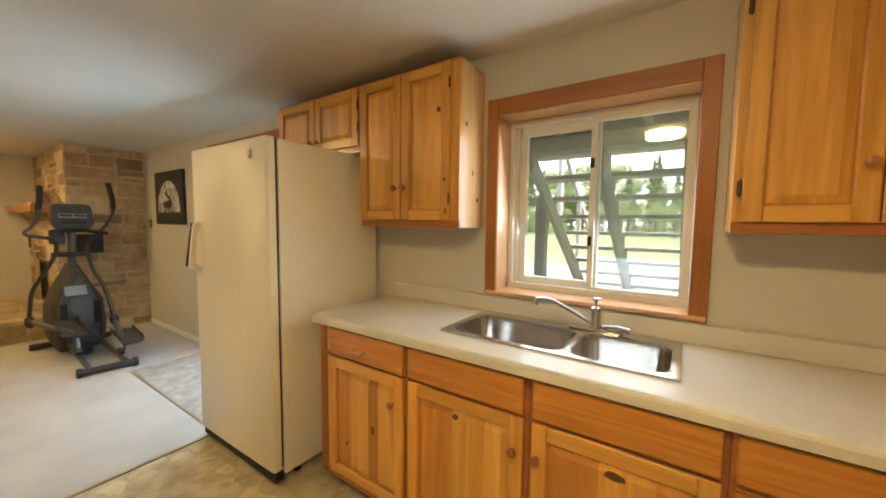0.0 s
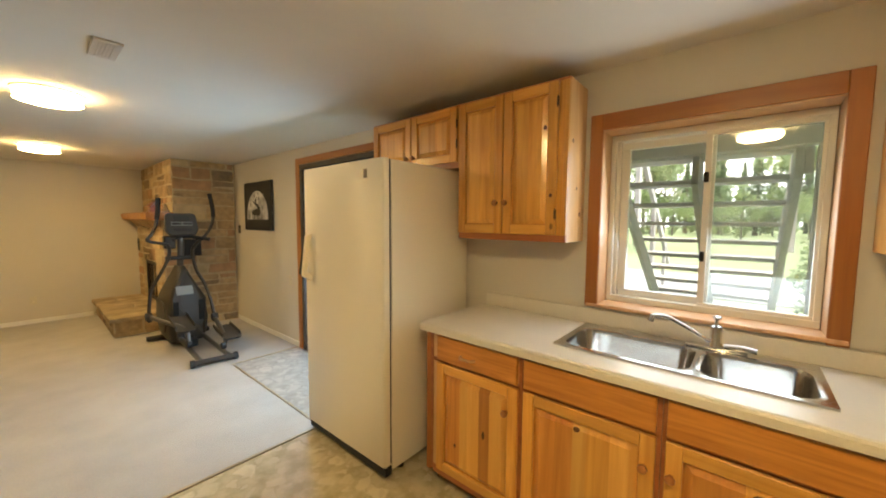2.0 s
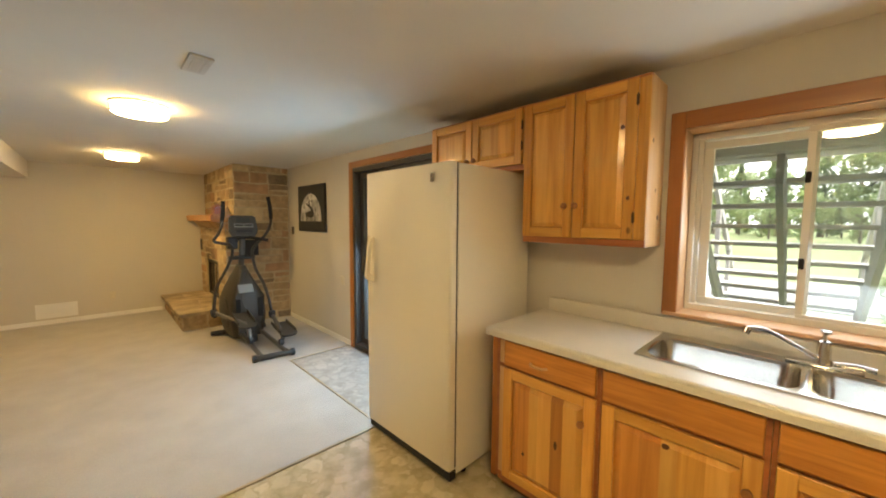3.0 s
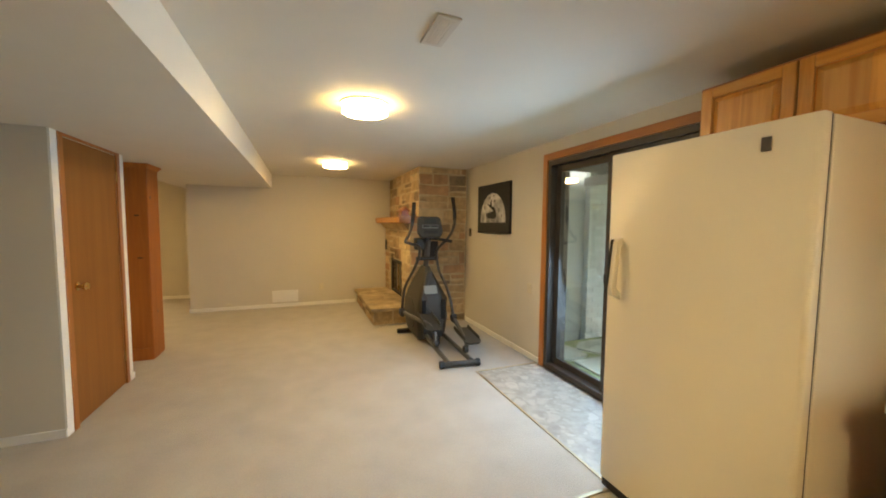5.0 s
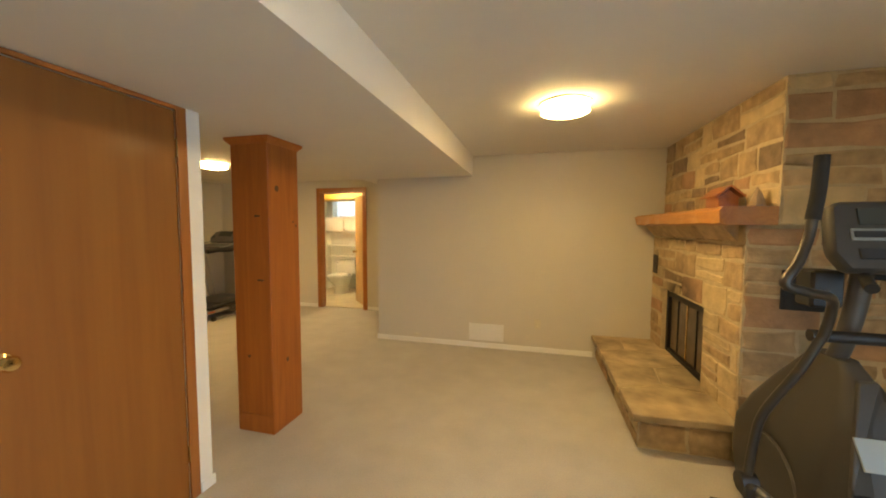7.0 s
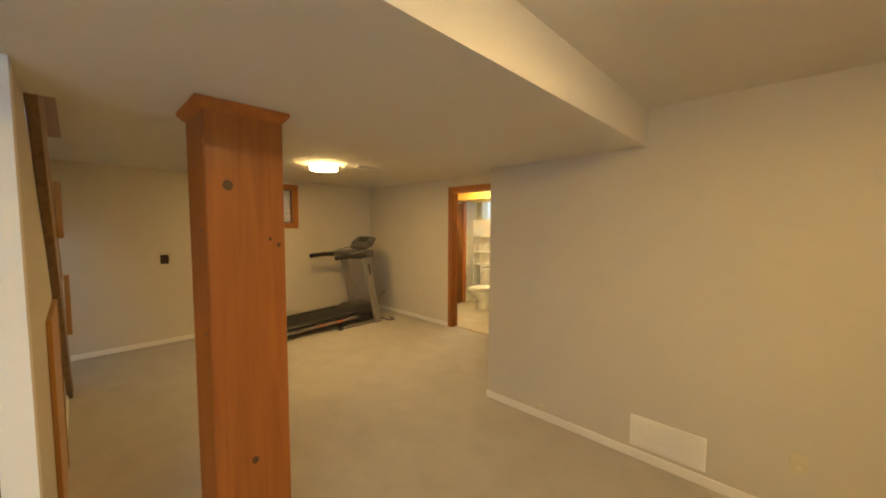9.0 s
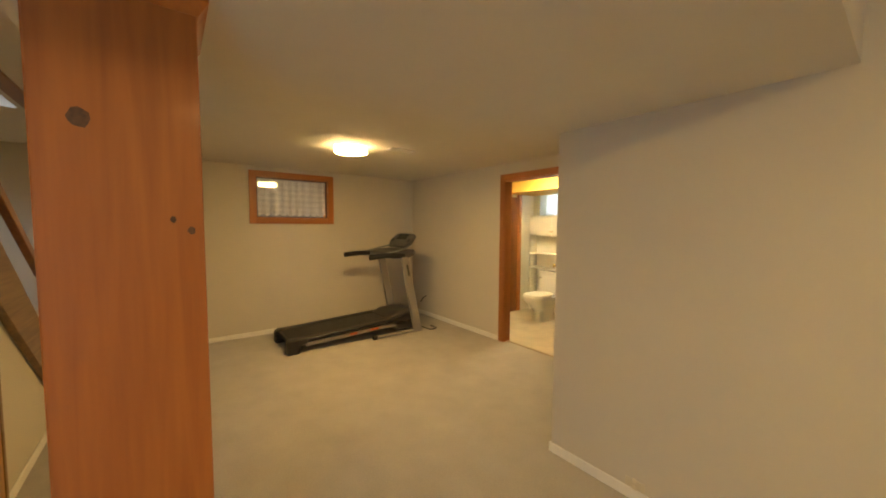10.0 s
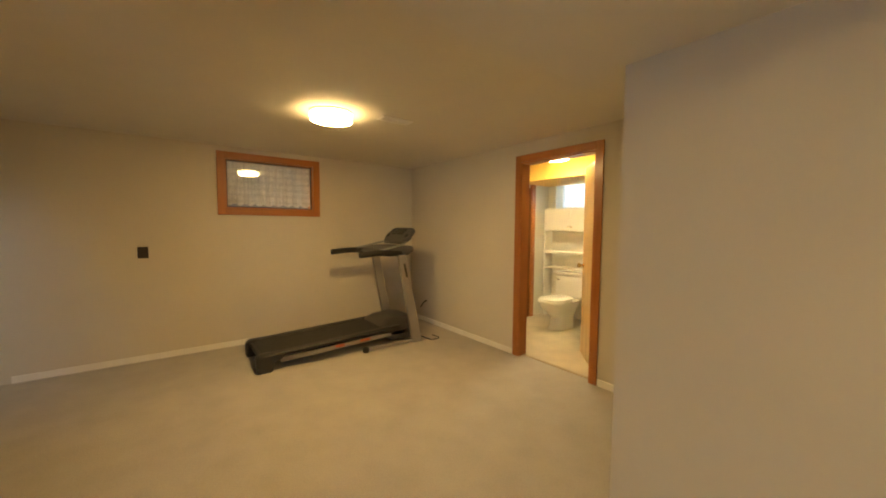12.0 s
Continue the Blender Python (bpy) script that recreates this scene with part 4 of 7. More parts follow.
for y, z, a, b in ((5.20, 1.66, 0.022, 0.03), (5.31, 1.775, 0.03, 0.022), (5.44, 1.82, 0.03, 0.018), (5.57, 1.70, 0.022, 0.03), (5.13, 1.59, 0.014, 0.018), (5.33, 1.845, 0.02, 0.012)):
    part("grey_patch", prism([(y + a * math.cos(k * math.pi / 5), z + b * math.sin(k * math.pi / 5)) for k in range(10)], EAST - 0.0381, EAST - 0.0375, axis="x"), CRATER, moon)
part("ground_band", box(EAST - 0.0369, EAST - 0.036, 4.975, 5.765, 1.40, 1.499), mat("dark_grey_print", (0.03, 0.03, 0.028), 0.6, vary=0.5, scale=30), cv, "dark grey ground band")


def wall_plate(name, at, size, facing, label, material, detail=None, category="wall plate"):
    t = thing(name, at, label, category)
    w, h = size
    x, y, z = at
    if facing == "x-":
        part("plate", box(x - 0.007, x, y - w / 2, y + w / 2, z - h / 2, z + h / 2, 0.002), material, t)
        for dz in ((-0.02, 0.02) if detail == "outlet" else (0.0,)):
            part("socket" if detail == "outlet" else "toggle", box(x - 0.011, x - 0.007, y - 0.009, y + 0.009, z + dz - 0.012, z + dz + 0.012, 0.001), material, t)
    elif facing == "x+":
        part("plate", box(x, x + 0.007, y - w / 2, y + w / 2, z - h / 2, z + h / 2, 0.002), material, t)
        part("toggle", box(x + 0.007, x + 0.013, y - 0.007, y + 0.007, z - 0.012, z + 0.012, 0.001), material, t)
    else:
        part("plate", box(x - w / 2, x + w / 2, y - 0.007, y, z - h / 2, z + h / 2, 0.002), material, t)
        for dz in (-0.02, 0.02):
            part("socket", box(x - 0.01, x + 0.01, y - 0.010, y - 0.007, z + dz - 0.012, z + dz + 0.012, 0.001), material, t)
    return t


wall_plate("light_switch", (EAST, 6.085, 1.36), (0.075, 0.115), "x-", "dark brown light switch plate beside the fireplace", PLATE, category="light switch")
wall_plate("light_switch", (WEST, 6.30, 1.11), (0.085, 0.115), "x+", "dark brown light switch plate on the beige wall", PLATE, category="light switch")
wall_plate("wall_outlet", (-0.043, NORTH, 0.33), (0.07, 0.115), "y-", "cream wall outlet plate above the baseboard", PLASTIC_CREAM, category="outlet")
wall_plate("cable_plate", (-1.52, NORTH, 0.092), (0.10, 0.045), "y-", "small cream cable plate above the baseboard", PLASTIC_CREAM, category="outlet")
wall_plate("wall_outlet", (EAST, 4.563, 0.775), (0.07, 0.115), "x-", "cream wall outlet plate beside the patio door", PLASTIC_CREAM, "outlet", category="outlet")
v = thing("wall_vent", (-0.643, NORTH, 0.09), "white painted floor-level return air grille", "vent")
part("frame", box(-0.853, -0.433, NORTH - 0.010, NORTH - 0.001, 0.088, 0.296, 0.003), TRIM_WHITE, v)
for k in range(12):
    z = 0.112 + k * 0.0145
    part("louvre", box(-0.825, -0.461, NORTH - 0.016, NORTH - 0.010, z, z + 0.009, 0.0015), TRIM_WHITE, v)

# boxed post
COL = (-2.137, -1.840, 5.878, 6.190)
post = thing("boxed_post", (-2.03, 6.07, 0), "square post boxed in orange-stained knotty cedar boards", "post")
part("south_board", box(COL[0], COL[1], COL[2], COL[2] + 0.019, 0.13, 2.040, 0.002), CEDAR, post)
part("east_board", box(COL[1] - 0.019, COL[1] + 0.003, COL[2] + 0.003, COL[3], 0.0, 2.040, 0.002), CEDAR, post)
part("north_board", box(COL[0], COL[1] - 0.020, COL[3] - 0.019, COL[3] - 0.001, 0.0, 2.040, 0.002), CEDAR, post)
part("west_board", box(COL[0] - 0.003, COL[0] + 0.016, COL[2] + 0.020, COL[3] - 0.020, 0.0, 2.040, 0.002), CEDAR, post)
part("base_board", box(COL[0], COL[1] - 0.001, COL[2] - 0.001, COL[2] + 0.018, 0.0, 0.128, 0.002), CEDAR, post)
bm = bmesh.new()
lo = [(COL[0] - 0.004, COL[2] - 0.003), (COL[1] + 0.006, COL[2] - 0.003), (COL[1] + 0.006, COL[3] + 0.003), (COL[0] - 0.004, COL[3] + 0.003)]
hi = [(COL[0] - 0.028, COL[2] - 0.030), (COL[1] + 0.032, COL[2] - 0.030), (COL[1] + 0.032, COL[3] + 0.026), (COL[0] - 0.028, COL[3] + 0.026)]
va, vb = [bm.verts.new((*p, 2.026)) for p in lo], [bm.verts.new((*p, 2.056)) for p in hi]
vc = [bm.verts.new((*p, 2.0715)) for p in hi]
for a, b in ((va, vb), (vb, vc)):
    for k in range(4):
        bm.faces.new((a[k], a[(k + 1) % 4], b[(k + 1) % 4], b[k]))
bm.faces.new(va)
bm.faces.new(vc)
part("crown", bm, CEDAR, post, "flared cedar crown moulding")

for ky, kz, ry, rz in ((5.959, 1.728, 0.020, 0.024), (6.162, 1.472, 0.009, 0.011), (6.124, 1.50, 0.007, 0.009), (6.032, 0.492, 0.017, 0.020)):
    wood_knot(post, "+x", COL[1] + 0.003, ky, kz, ry, rz)
for kx, kz, rx, rz in ((-1.919, 1.094, 0.032, 0.008), (-1.934, 1.537, 0.026, 0.009), (-2.03, 0.55, 0.016, 0.012)):
    wood_knot(post, "y", COL[2], kx, kz, rx, rz)

# closet door
cc = thing("closet_door_casing", (CLOSET_X, 4.88, 0), "orange-stained casing of the closet door", "door casing", kind="structure")
part("side_casing", box(CLOSET_X + 0.001, CLOSET_X + 0.016, 4.452, CL_D0 - 0.0006, 0, 2.068, 0.002), CASING, cc)
part("side_casing", box(CLOSET_X + 0.001, CLOSET_X + 0.016, CL_D1 + 0.0006, 5.307, 0, 2.068, 0.002), CASING, cc)
part("head_casing", box(CLOSET_X + 0.001, CLOSET_X + 0.0155, CL_D0 - 0.003, CL_D1 + 0.003, CL_DZ + 0.003, 2.068, 0.002), CASING_H, cc)
cd = thing("door_2", (CLOSET_X, 4.88, 0), "closed flush wooden closet door, orange-brown stain", "door", kind="structure")
leaf = part("leaf", box(CLOSET_X - 0.036, CLOSET_X + 0.002, CL_D0, CL_D1, 0.008, CL_DZ, 0.002), DOOR_WOOD, cd)
kb = lathe([(0.030, 0), (0.031, 0.005), (0.014, 0.012), (0.013, 0.028), (0.026, 0.040), (0.029, 0.052), (0.022, 0.064), (0.006, 0.066)], (CLOSET_X + 0.002, 4.600, 1.0), 20, axis="x")
part("knob", kb, BRASS, leaf, "shiny brass door knob", smooth=True)
part("strike", box(CLOSET_X + 0.002, CLOSET_X + 0.0045, CL_D0 + 0.001, CL_D0 + 0.012, 0.94, 1.06), BRASS, leaf)
for z in (1.86, 0.26):
    part("hinge", tube([(CLOSET_X + 0.008, CL_D1 + 0.001, z - 0.045), (CLOSET_X + 0.008, CL_D1 + 0.001, z + 0.045)], 0.006, 8), BRASS, leaf, "brass hinge")
structure("trim_closet_left", box(CLOSET_X + 0.001, CLOSET_X + 0.010, CLOSET_S - 0.002, 4.451, 0, 2.070, 0.001), TRIM_WHITE, "white painted closet corner trim", "trim")
structure("trim_closet_right", box(CLOSET_X + 0.001, CLOSET_X + 0.010, 5.308, CLOSET_N + 0.002, 0, 2.070, 0.001), TRIM_WHITE, "white painted closet corner trim", "trim")
structure("baseboard_closet_end", box(CLOSET_X + 0.011, CLOSET_X + 0.020, 5.309, CLOSET_N + 0.014, 0, 0.06, 0.003), TRIM_WHITE, "short white baseboard end", "baseboard")
structure("trim_stair_beam", box(-3.6, -2.33, CLOSET_S - 0.03, CLOSET_S - 0.004, 1.985, 2.066, 0.003), DARK_WOOD, "dark wooden ceiling trim on the closet wall", "trim")

# ---- stairs to the upper floor ----
st = thing("staircase", (-3.6, 4.95, 0), "open wooden basement stairs with dark weathered stringer", "stairs")
for name, y0, y1 in (("stringer", CLOSET_N + 0.002, CLOSET_N + 0.040), ("stringer", CLOSET_S + 0.102, CLOSET_S + 0.140)):
    pts = [(-5.03, 0.0), (-4.70, 0.0), (-2.295, 2.07), (-2.295, 2.26), (-2.56, 2.26)]
    part(name, prism(pts, y0, y1, axis="y", bevel=0.003), DARK_WOOD, st, "dark worn stringer board")
for k in range(12):
    x, z = -4.78 + 0.215 * k, 0.185 * (k + 1)
    if z < 2.2:
        part("tread", box(x - 0.03, x + 0.24, CLOSET_S + 0.142, CLOSET_N - 0.001 if z > 2.1 else CLOSET_N - 0.102, z - 0.038, z, 0.004), DARK_WOOD, st)
rail = thing("stair_handrail", (-3.6, CLOSET_N - 0.02, 1.2), "brown wooden stair handrail on short posts", "handrail")
pts = [(-4.25, 1.125), (-4.25, 1.195), (-2.62, 2.44), (-2.62, 2.36)]
part("rail", prism(pts, CLOSET_N - 0.005, CLOSET_N + 0.035, axis="y", bevel=0.004), wood("handrail_wood", (0.30, 0.13, 0.045), (0.2, 0.08, 0.03), axis="x", knots=False), rail)
for x in (-4.21, -3.35):
    part("post", box(x - 0.032, x + 0.032, CLOSET_N + 0.0405, CLOSET_N + 0.070, 0.915 * (x + 5.03) - 0.06, 0.762 * (x + 4.25) + 1.135, 0.003), PANEL_WOOD, rail)
structure("trim_stair_opening", box(-4.365, SOFFIT_W - 0.002, 5.374, 5.460, CEIL_W - 0.022, CEIL_W - 0.001, 0.003), wood("opening_trim_wood", (0.30, 0.12, 0.04), (0.2, 0.08, 0.03), axis="x", knots=False),
          "brown wooden trim round the stair opening", "trim")
sd = thing("storage_door", (-3.03, CLOSET_N, 0), "low yellow-brown wooden storage door under the stairs", "cupboard door")
part("leaf", box(-3.395, -2.66, CLOSET_N + 0.001, CLOSET_N + 0.022, 0.0, 1.10, 0.003), PANEL_WOOD, sd)
part("edge", box(-3.425, -3.396, CLOSET_N + 0.001, CLOSET_N + 0.026, 0.0, 1.115, 0.002), DARK_WOOD, sd)
STAIR_WHITE = mat("stairwell_paint", (0.70, 0.69, 0.68), 0.8, vary=0.03)
bm = box(-4.52, -4.40, 4.38, 5.45, CEIL_Z + 0.12, 4.7)
box(-4.40, -1.2, 4.28, 4.395, CEIL_Z + 0.12, 4.7, bm=bm)
box(-4.40, -1.2, CLOSET_N - 0.06, CLOSET_N + 0.06, CEIL_Z + 0.12, 4.7, bm=bm)
box(-1.2, -1.08, 4.28, CLOSET_N + 0.06, CEIL_Z + 0.12, 3.2, bm=bm)
box(-1.2, -1.08, 4.28, CLOSET_N + 0.06, 4.2, 4.7, bm=bm)
box(-1.2, -1.08, 4.28, 4.48, 3.2, 4.2, bm=bm)
box(-1.2, -1.08, 5.38, CLOSET_N + 0.06, 3.2, 4.2, bm=bm)
structure("wall_stairwell", bm, STAIR_WHITE, "white stairwell walls on the upper floor", "wall")
structure("ceiling_stairwell", box(-4.52, -1.08, 4.28, 5.5, 4.7, 4.8), STAIR_WHITE, "white upper stairwell ceiling", "ceiling")

# ---- basement window with lace curtain ----
bc = thing("basement_window_casing", (WEST, 7.51, 1.5), "orange-stained casing of the high basement window", "window casing", kind="structure")
part("side_casing", box(WEST, WEST + 0.017, 6.950, BW_Y0 - 0.001, 1.508, 2.210, 0.003), CASING, bc)
part("side_casing", box(WEST, WEST + 0.017, BW_Y1 + 0.001, 8.075, 1.508, 2.210, 0.003), CASING, bc)
part("head_casing", box(WEST, WEST + 0.0172, BW_Y0 - 0.001, BW_Y1 + 0.001, BW_Z1 + 0.001, 2.210, 0.003), CASING_H, bc)
part("sill_casing", box(WEST, WEST + 0.0172, BW_Y0 - 0.001, BW_Y1 + 0.001, 1.508, BW_Z0 - 0.001, 0.003), CASING_H, bc)
for a, b, c, d in ((BW_Y0, BW_Y0 + 0.012, BW_Z0, BW_Z1), (BW_Y1 - 0.012, BW_Y1, BW_Z0, BW_Z1)):
    part("jamb", box(WEST - 0.16, WEST - 0.001, a, b, c, d), CASING, bc)
for c, d in ((BW_Z0, BW_Z0 + 0.012), (BW_Z1 - 0.012, BW_Z1)):
    part("jamb", box(WEST - 0.16, WEST - 0.001, BW_Y0 + 0.012, BW_Y1 - 0.012, c, d), CASING_H, bc)
bwn = thing("window_2", (WEST - 0.12, 7.51, 1.6), "small high basement window with dark frame", "window", kind="structure")
sash(bwn, WEST - 0.036, BW_Y0 + 0.013, BW_Y1 - 0.013, BW_Z0 + 0.013, BW_Z1 - 0.013, 0.008, BRONZE)
LACE = lace_cloth("lace_cloth", (0.84, 0.79, 0.69))
cu = thing("lace_curtain", (WEST - 0.06, 7.51, 1.62), "gathered white lace curtain on a thin rod", "curtain")
bm = bmesh.new()
n = 90
cols = []
for i in range(n + 1):
    y = BW_Y0 + 0.015 + (BW_Y1 - BW_Y0 - 0.03) * i / n
    c = []
    for j in range(9):
        f = j / 8
        wv = (0.006 + 0.012 * f) * math.sin(i * 0.62 + 1.1 * math.sin(i * 0.13)) + 0.003 * math.sin(i * 1.7 + j)
        z = BW_Z1 - 0.016 - (BW_Z1 - BW_Z0 - 0.060 + 0.012 * math.sin(i * 0.62)) * f
        c.append(bm.verts.new((WEST - 0.066 + wv, y, z)))
    cols.append(c)
for a, b in zip(cols, cols[1:]):
    for j in range(8):
        bm.faces.new((a[j], b[j], b[j + 1], a[j + 1]))
part("cloth", bm, LACE, cu, smooth=True)
part("rod", tube([(WEST - 0.066, BW_Y0 + 0.012, BW_Z1 - 0.034), (WEST - 0.066, BW_Y1 - 0.012, BW_Z1 - 0.034)], 0.005, 8), TRIM_WHITE, cu, "thin white curtain rod")


# ---- stone fireplace ----
MORTAR = mat("tan_mortar", (0.55, 0.45, 0.275), 0.95, vary=0.16, scale=18, bump=0.4, bump_scale=90)
STONE_A = mat("tan_stone", (0.50, 0.365, 0.205), 0.88, vary=0.26, scale=14, bump=0.5, bump_scale=45, big=4, island=0.10)
STONE_B = mat("buff_stone", (0.60, 0.475, 0.27), 0.88, vary=0.17, scale=10, bump=0.5, bump_scale=50, big=3, island=0.09)
STONE_C = mat("brown_stone", (0.30, 0.22, 0.14), 0.9, vary=0.24, scale=16, bump=0.5, bump_scale=55, big=5, island=0.15)
STONE_D = mat("rosy_stone", (0.47, 0.295, 0.165), 0.88, vary=0.22, scale=12, bump=0.5, bump_scale=50, big=4, island=0.10)


def sooted(m):
    """The same stone with a smoke plume over the fire opening and smoke stains under the mantel."""
    m = m.copy()
    n, l = m.node_tree.nodes, m.node_tree.links
    base = n["Principled BSDF"].inputs["Base Color"]
    clean = base.links[0].from_socket
    co, no = n.new("ShaderNodeTexCoord"), n.new("ShaderNodeTexNoise")
    no.inputs["Scale"].default_value, no.inputs["Detail"].default_value = 7, 4
    l.new(co.outputs["Object"], no.inputs["Vector"])
    total = None
    for centre, squash in (((-0.46, 0.14, 0.88), (0.0, 1.9, 3.2)), ((-0.46, 0.05, 1.44), (0.0, 0.95, 5.5))):
        mp, ln, rg = n.new("ShaderNodeVectorMath"), n.new("ShaderNodeVectorMath"), n.new("ShaderNodeMapRange")
        mul = n.new("ShaderNodeVectorMath")
        mp.operation, mul.operation, ln.operation = "SUBTRACT", "MULTIPLY", "LENGTH"
        mp.inputs[1].default_value, mul.inputs[1].default_value = centre, squash
        l.new(co.outputs["Object"], mp.inputs[0])
        l.new(mp.outputs[0], mul.inputs[0])
        l.new(mul.outputs[0], ln.inputs[0])
        rg.inputs[1].default_value, rg.inputs[2].default_value = 0.25, 1.0
        rg.inputs[3].default_value, rg.inputs[4].default_value = 1.0, 0.0
        l.new(ln.outputs["Value"], rg.inputs[0])
        if total is None:
            total = rg.outputs[0]
        else:
            mx = n.new("ShaderNodeMath")
            mx.operation = "MAXIMUM"
            l.new(total, mx.inputs[0])
            l.new(rg.outputs[0], mx.inputs[1])
            total = mx.outputs[0]
    patch, weight = n.new("ShaderNodeMapRange"), n.new("ShaderNodeMath")
    patch.inputs[1].default_value, patch.inputs[2].default_value = 0.22, 0.48
    l.new(no.outputs["Fac"], patch.inputs[0])
    weight.operation = "MULTIPLY"
    l.new(total, weight.inputs[0])
    l.new(patch.outputs[0], weight.inputs[1])
    lay = n.new("ShaderNodeMix")
    lay.data_type = "RGBA"
    lay.inputs[7].default_value = (0.07, 0.05, 0.03, 1)
    l.new(weight.outputs[0], lay.inputs[0])
    l.new(clean, lay.inputs[6])
    l.new(lay.outputs[2], base)
    return m


SLAB = mat("hearth_flagstone", (0.52, 0.405, 0.235), 0.75, vary=0.34, scale=6, bump=0.45, bump_scale=30, big=2.5, island=0.28)
rng = random.Random(7)


def ashlar(w, h, lo=0.16, hi=0.46, row=(0.085, 0.21)):
    """Rectangles (u0, u1, v0, v1) of a coursed stone wall with stones of mixed lengths."""
    out, v = [], 0.0
    while v < h - 0.03:
        dv = min(rng.uniform(*row), h - v)
        if h - v - dv < 0.06:
            dv = h - v
        u = 0.0
        while u < w - 0.02:
            du = min(rng.uniform(lo, hi), w - u)
            if w - u - du < 0.09:
                du = w - u
            if dv > 0.15 and rng.random() < 0.35:
                m = v + dv * rng.uniform(0.4, 0.6)
                out += [(u, u + du, v, m), (u, u + du, m, v + dv)]
            else:
                out.append((u, u + du, v, v + dv))
            u += du
        v += dv
    return out


def stone_piece(parent, corner, along, up, outward, r, name="stone", mats=(STONE_A, STONE_B, STONE_C, STONE_D), weights=(5, 4, 3, 2)):
    """One dressed stone with an uneven outline and a slightly proud face."""
    u0, u1, v0, v1 = r
    g, j = 0.011, 0.010
    proud = rng.uniform(0.003, 0.010)
    w, h = u1 - u0, v1 - v0
    s, q = rng.uniform(0.3, 0.7), rng.uniform(0.3, 0.7)
    c = [(u0 + g, v0 + g), (u0 + w * s, v0 + g), (u1 - g, v0 + g), (u1 - g, v0 + h * q), (u1 - g, v1 - g), (u0 + w * q, v1 - g), (u0 + g, v1 - g), (u0 + g, v0 + h * s)]
    c = [(min(u1 - 0.002, max(u0 + 0.002, a + rng.uniform(-j, j))), min(v1 - 0.002, max(v0 + 0.002, b + rng.uniform(-j, j)))) for a, b in c]
    mid = (u0 + w / 2, v0 + h / 2)
    ku, kv = 1 - 0.022 / w, 1 - 0.022 / h
    inner = [(mid[0] + (a - mid[0]) * ku, mid[1] + (b - mid[1]) * kv) for a, b in c]
    bm = bmesh.new()
    def at(p, d):
        return Vector(corner) + Vector(along) * p[0] + Vector(up) * p[1] + Vector(outward) * d
    back, side, face = ([bm.verts.new(at(p, d + (rng.uniform(-0.003, 0.003) if d > 0 else 0))) for p in q] for q, d in ((c, -0.006), (c, proud * 0.5), (inner, proud)))
    bm.faces.new(face)
    for k in range(8):
        bm.faces.new((side[k], side[(k + 1) % 8], face[(k + 1) % 8], face[k]))
        bm.faces.new((back[k], back[(k + 1) % 8], side[(k + 1) % 8], side[k]))
    return part(name, bm, rng.choices(mats, weights)[0], parent)


CH_F, CH_S, CL_F, CL_S = 1.232, 6.236, 1.142, 6.362
MAN_B, MAN_T = 1.485, 1.590
chim = thing("stone_fireplace", (1.6, 7.2, 0), "tan dressed-stone chimney breast with a dark fire opening", "fireplace")
FO = (6.86, 7.74, 0.262, 0.872)
FD = CL_F + 0.058      # the fire doors stand back in the opening
low = [(CL_F, CL_S), (EAST - 0.002, 6.25), (EAST - 0.002, FO[0]), (CL_F, FO[0])]
for bm in (box(CH_F, EAST - 0.002, CH_S, NORTH - 0.002, MAN_B, CEIL_Z - 0.002), prism(low, 0.0, MAN_B, axis="z"), box(CL_F, EAST - 0.002, FO[1], NORTH - 0.002, 0.0, MAN_B),
           box(CL_F, EAST - 0.002, FO[0], FO[1], FO[3], MAN_B), box(CL_F + 0.28, EAST - 0.002, FO[0], FO[1], 0.0, FO[3])):
    part("masonry_core", bm, MORTAR, chim, "tan mortar joints")
H_UP = CEIL_Z - 0.004 - MAN_T
for r in ashlar(NORTH - CH_S - 0.004, H_UP):
    stone_piece(chim, (CH_F, NORTH - 0.002, MAN_T), (0, -1, 0), (0, 0, 1), (-1, 0, 0), r)
for r in ashlar(EAST - CH_F - 0.004, CEIL_Z - 0.004 - MAN_B, 0.20, 0.50, (0.11, 0.22)):
    stone_piece(chim, (CH_F, CH_S, MAN_B), (1, 0, 0), (0, 0, 1), (0, -1, 0), r, weights=(6, 3, 2, 3))
sd_len = math.hypot(EAST - CL_F, CL_S - 6.25)
sdir = ((EAST - CL_F) / sd_len, (6.25 - CL_S) / sd_len, 0)
for r in ashlar(sd_len - 0.004, MAN_B - 0.002, 0.20, 0.48, (0.11, 0.22)):
    stone_piece(chim, (CL_F, CL_S, 0), sdir, (0, 0, 1), (sdir[1], -sdir[0], 0), r, weights=(6, 3, 2, 3))
FRONT_STONES = [sooted(m) for m in (STONE_A, STONE_B, STONE_D)]
for (ya, yb, za, zb) in ((FO[1], NORTH - 0.002, 0.262, FO[3]), (CL_S, FO[0], 0.262, FO[3]), (CL_S, NORTH - 0.002, FO[3], MAN_B)):
    for r in ashlar(yb - ya, zb - za, 0.16, 0.46, (0.10, 0.21)):
        stone_piece(chim, (CL_F, yb, za), (0, -1, 0), (0, 0, 1), (-1, 0, 0), r, weights=(3, 7, 1), mats=FRONT_STONES)
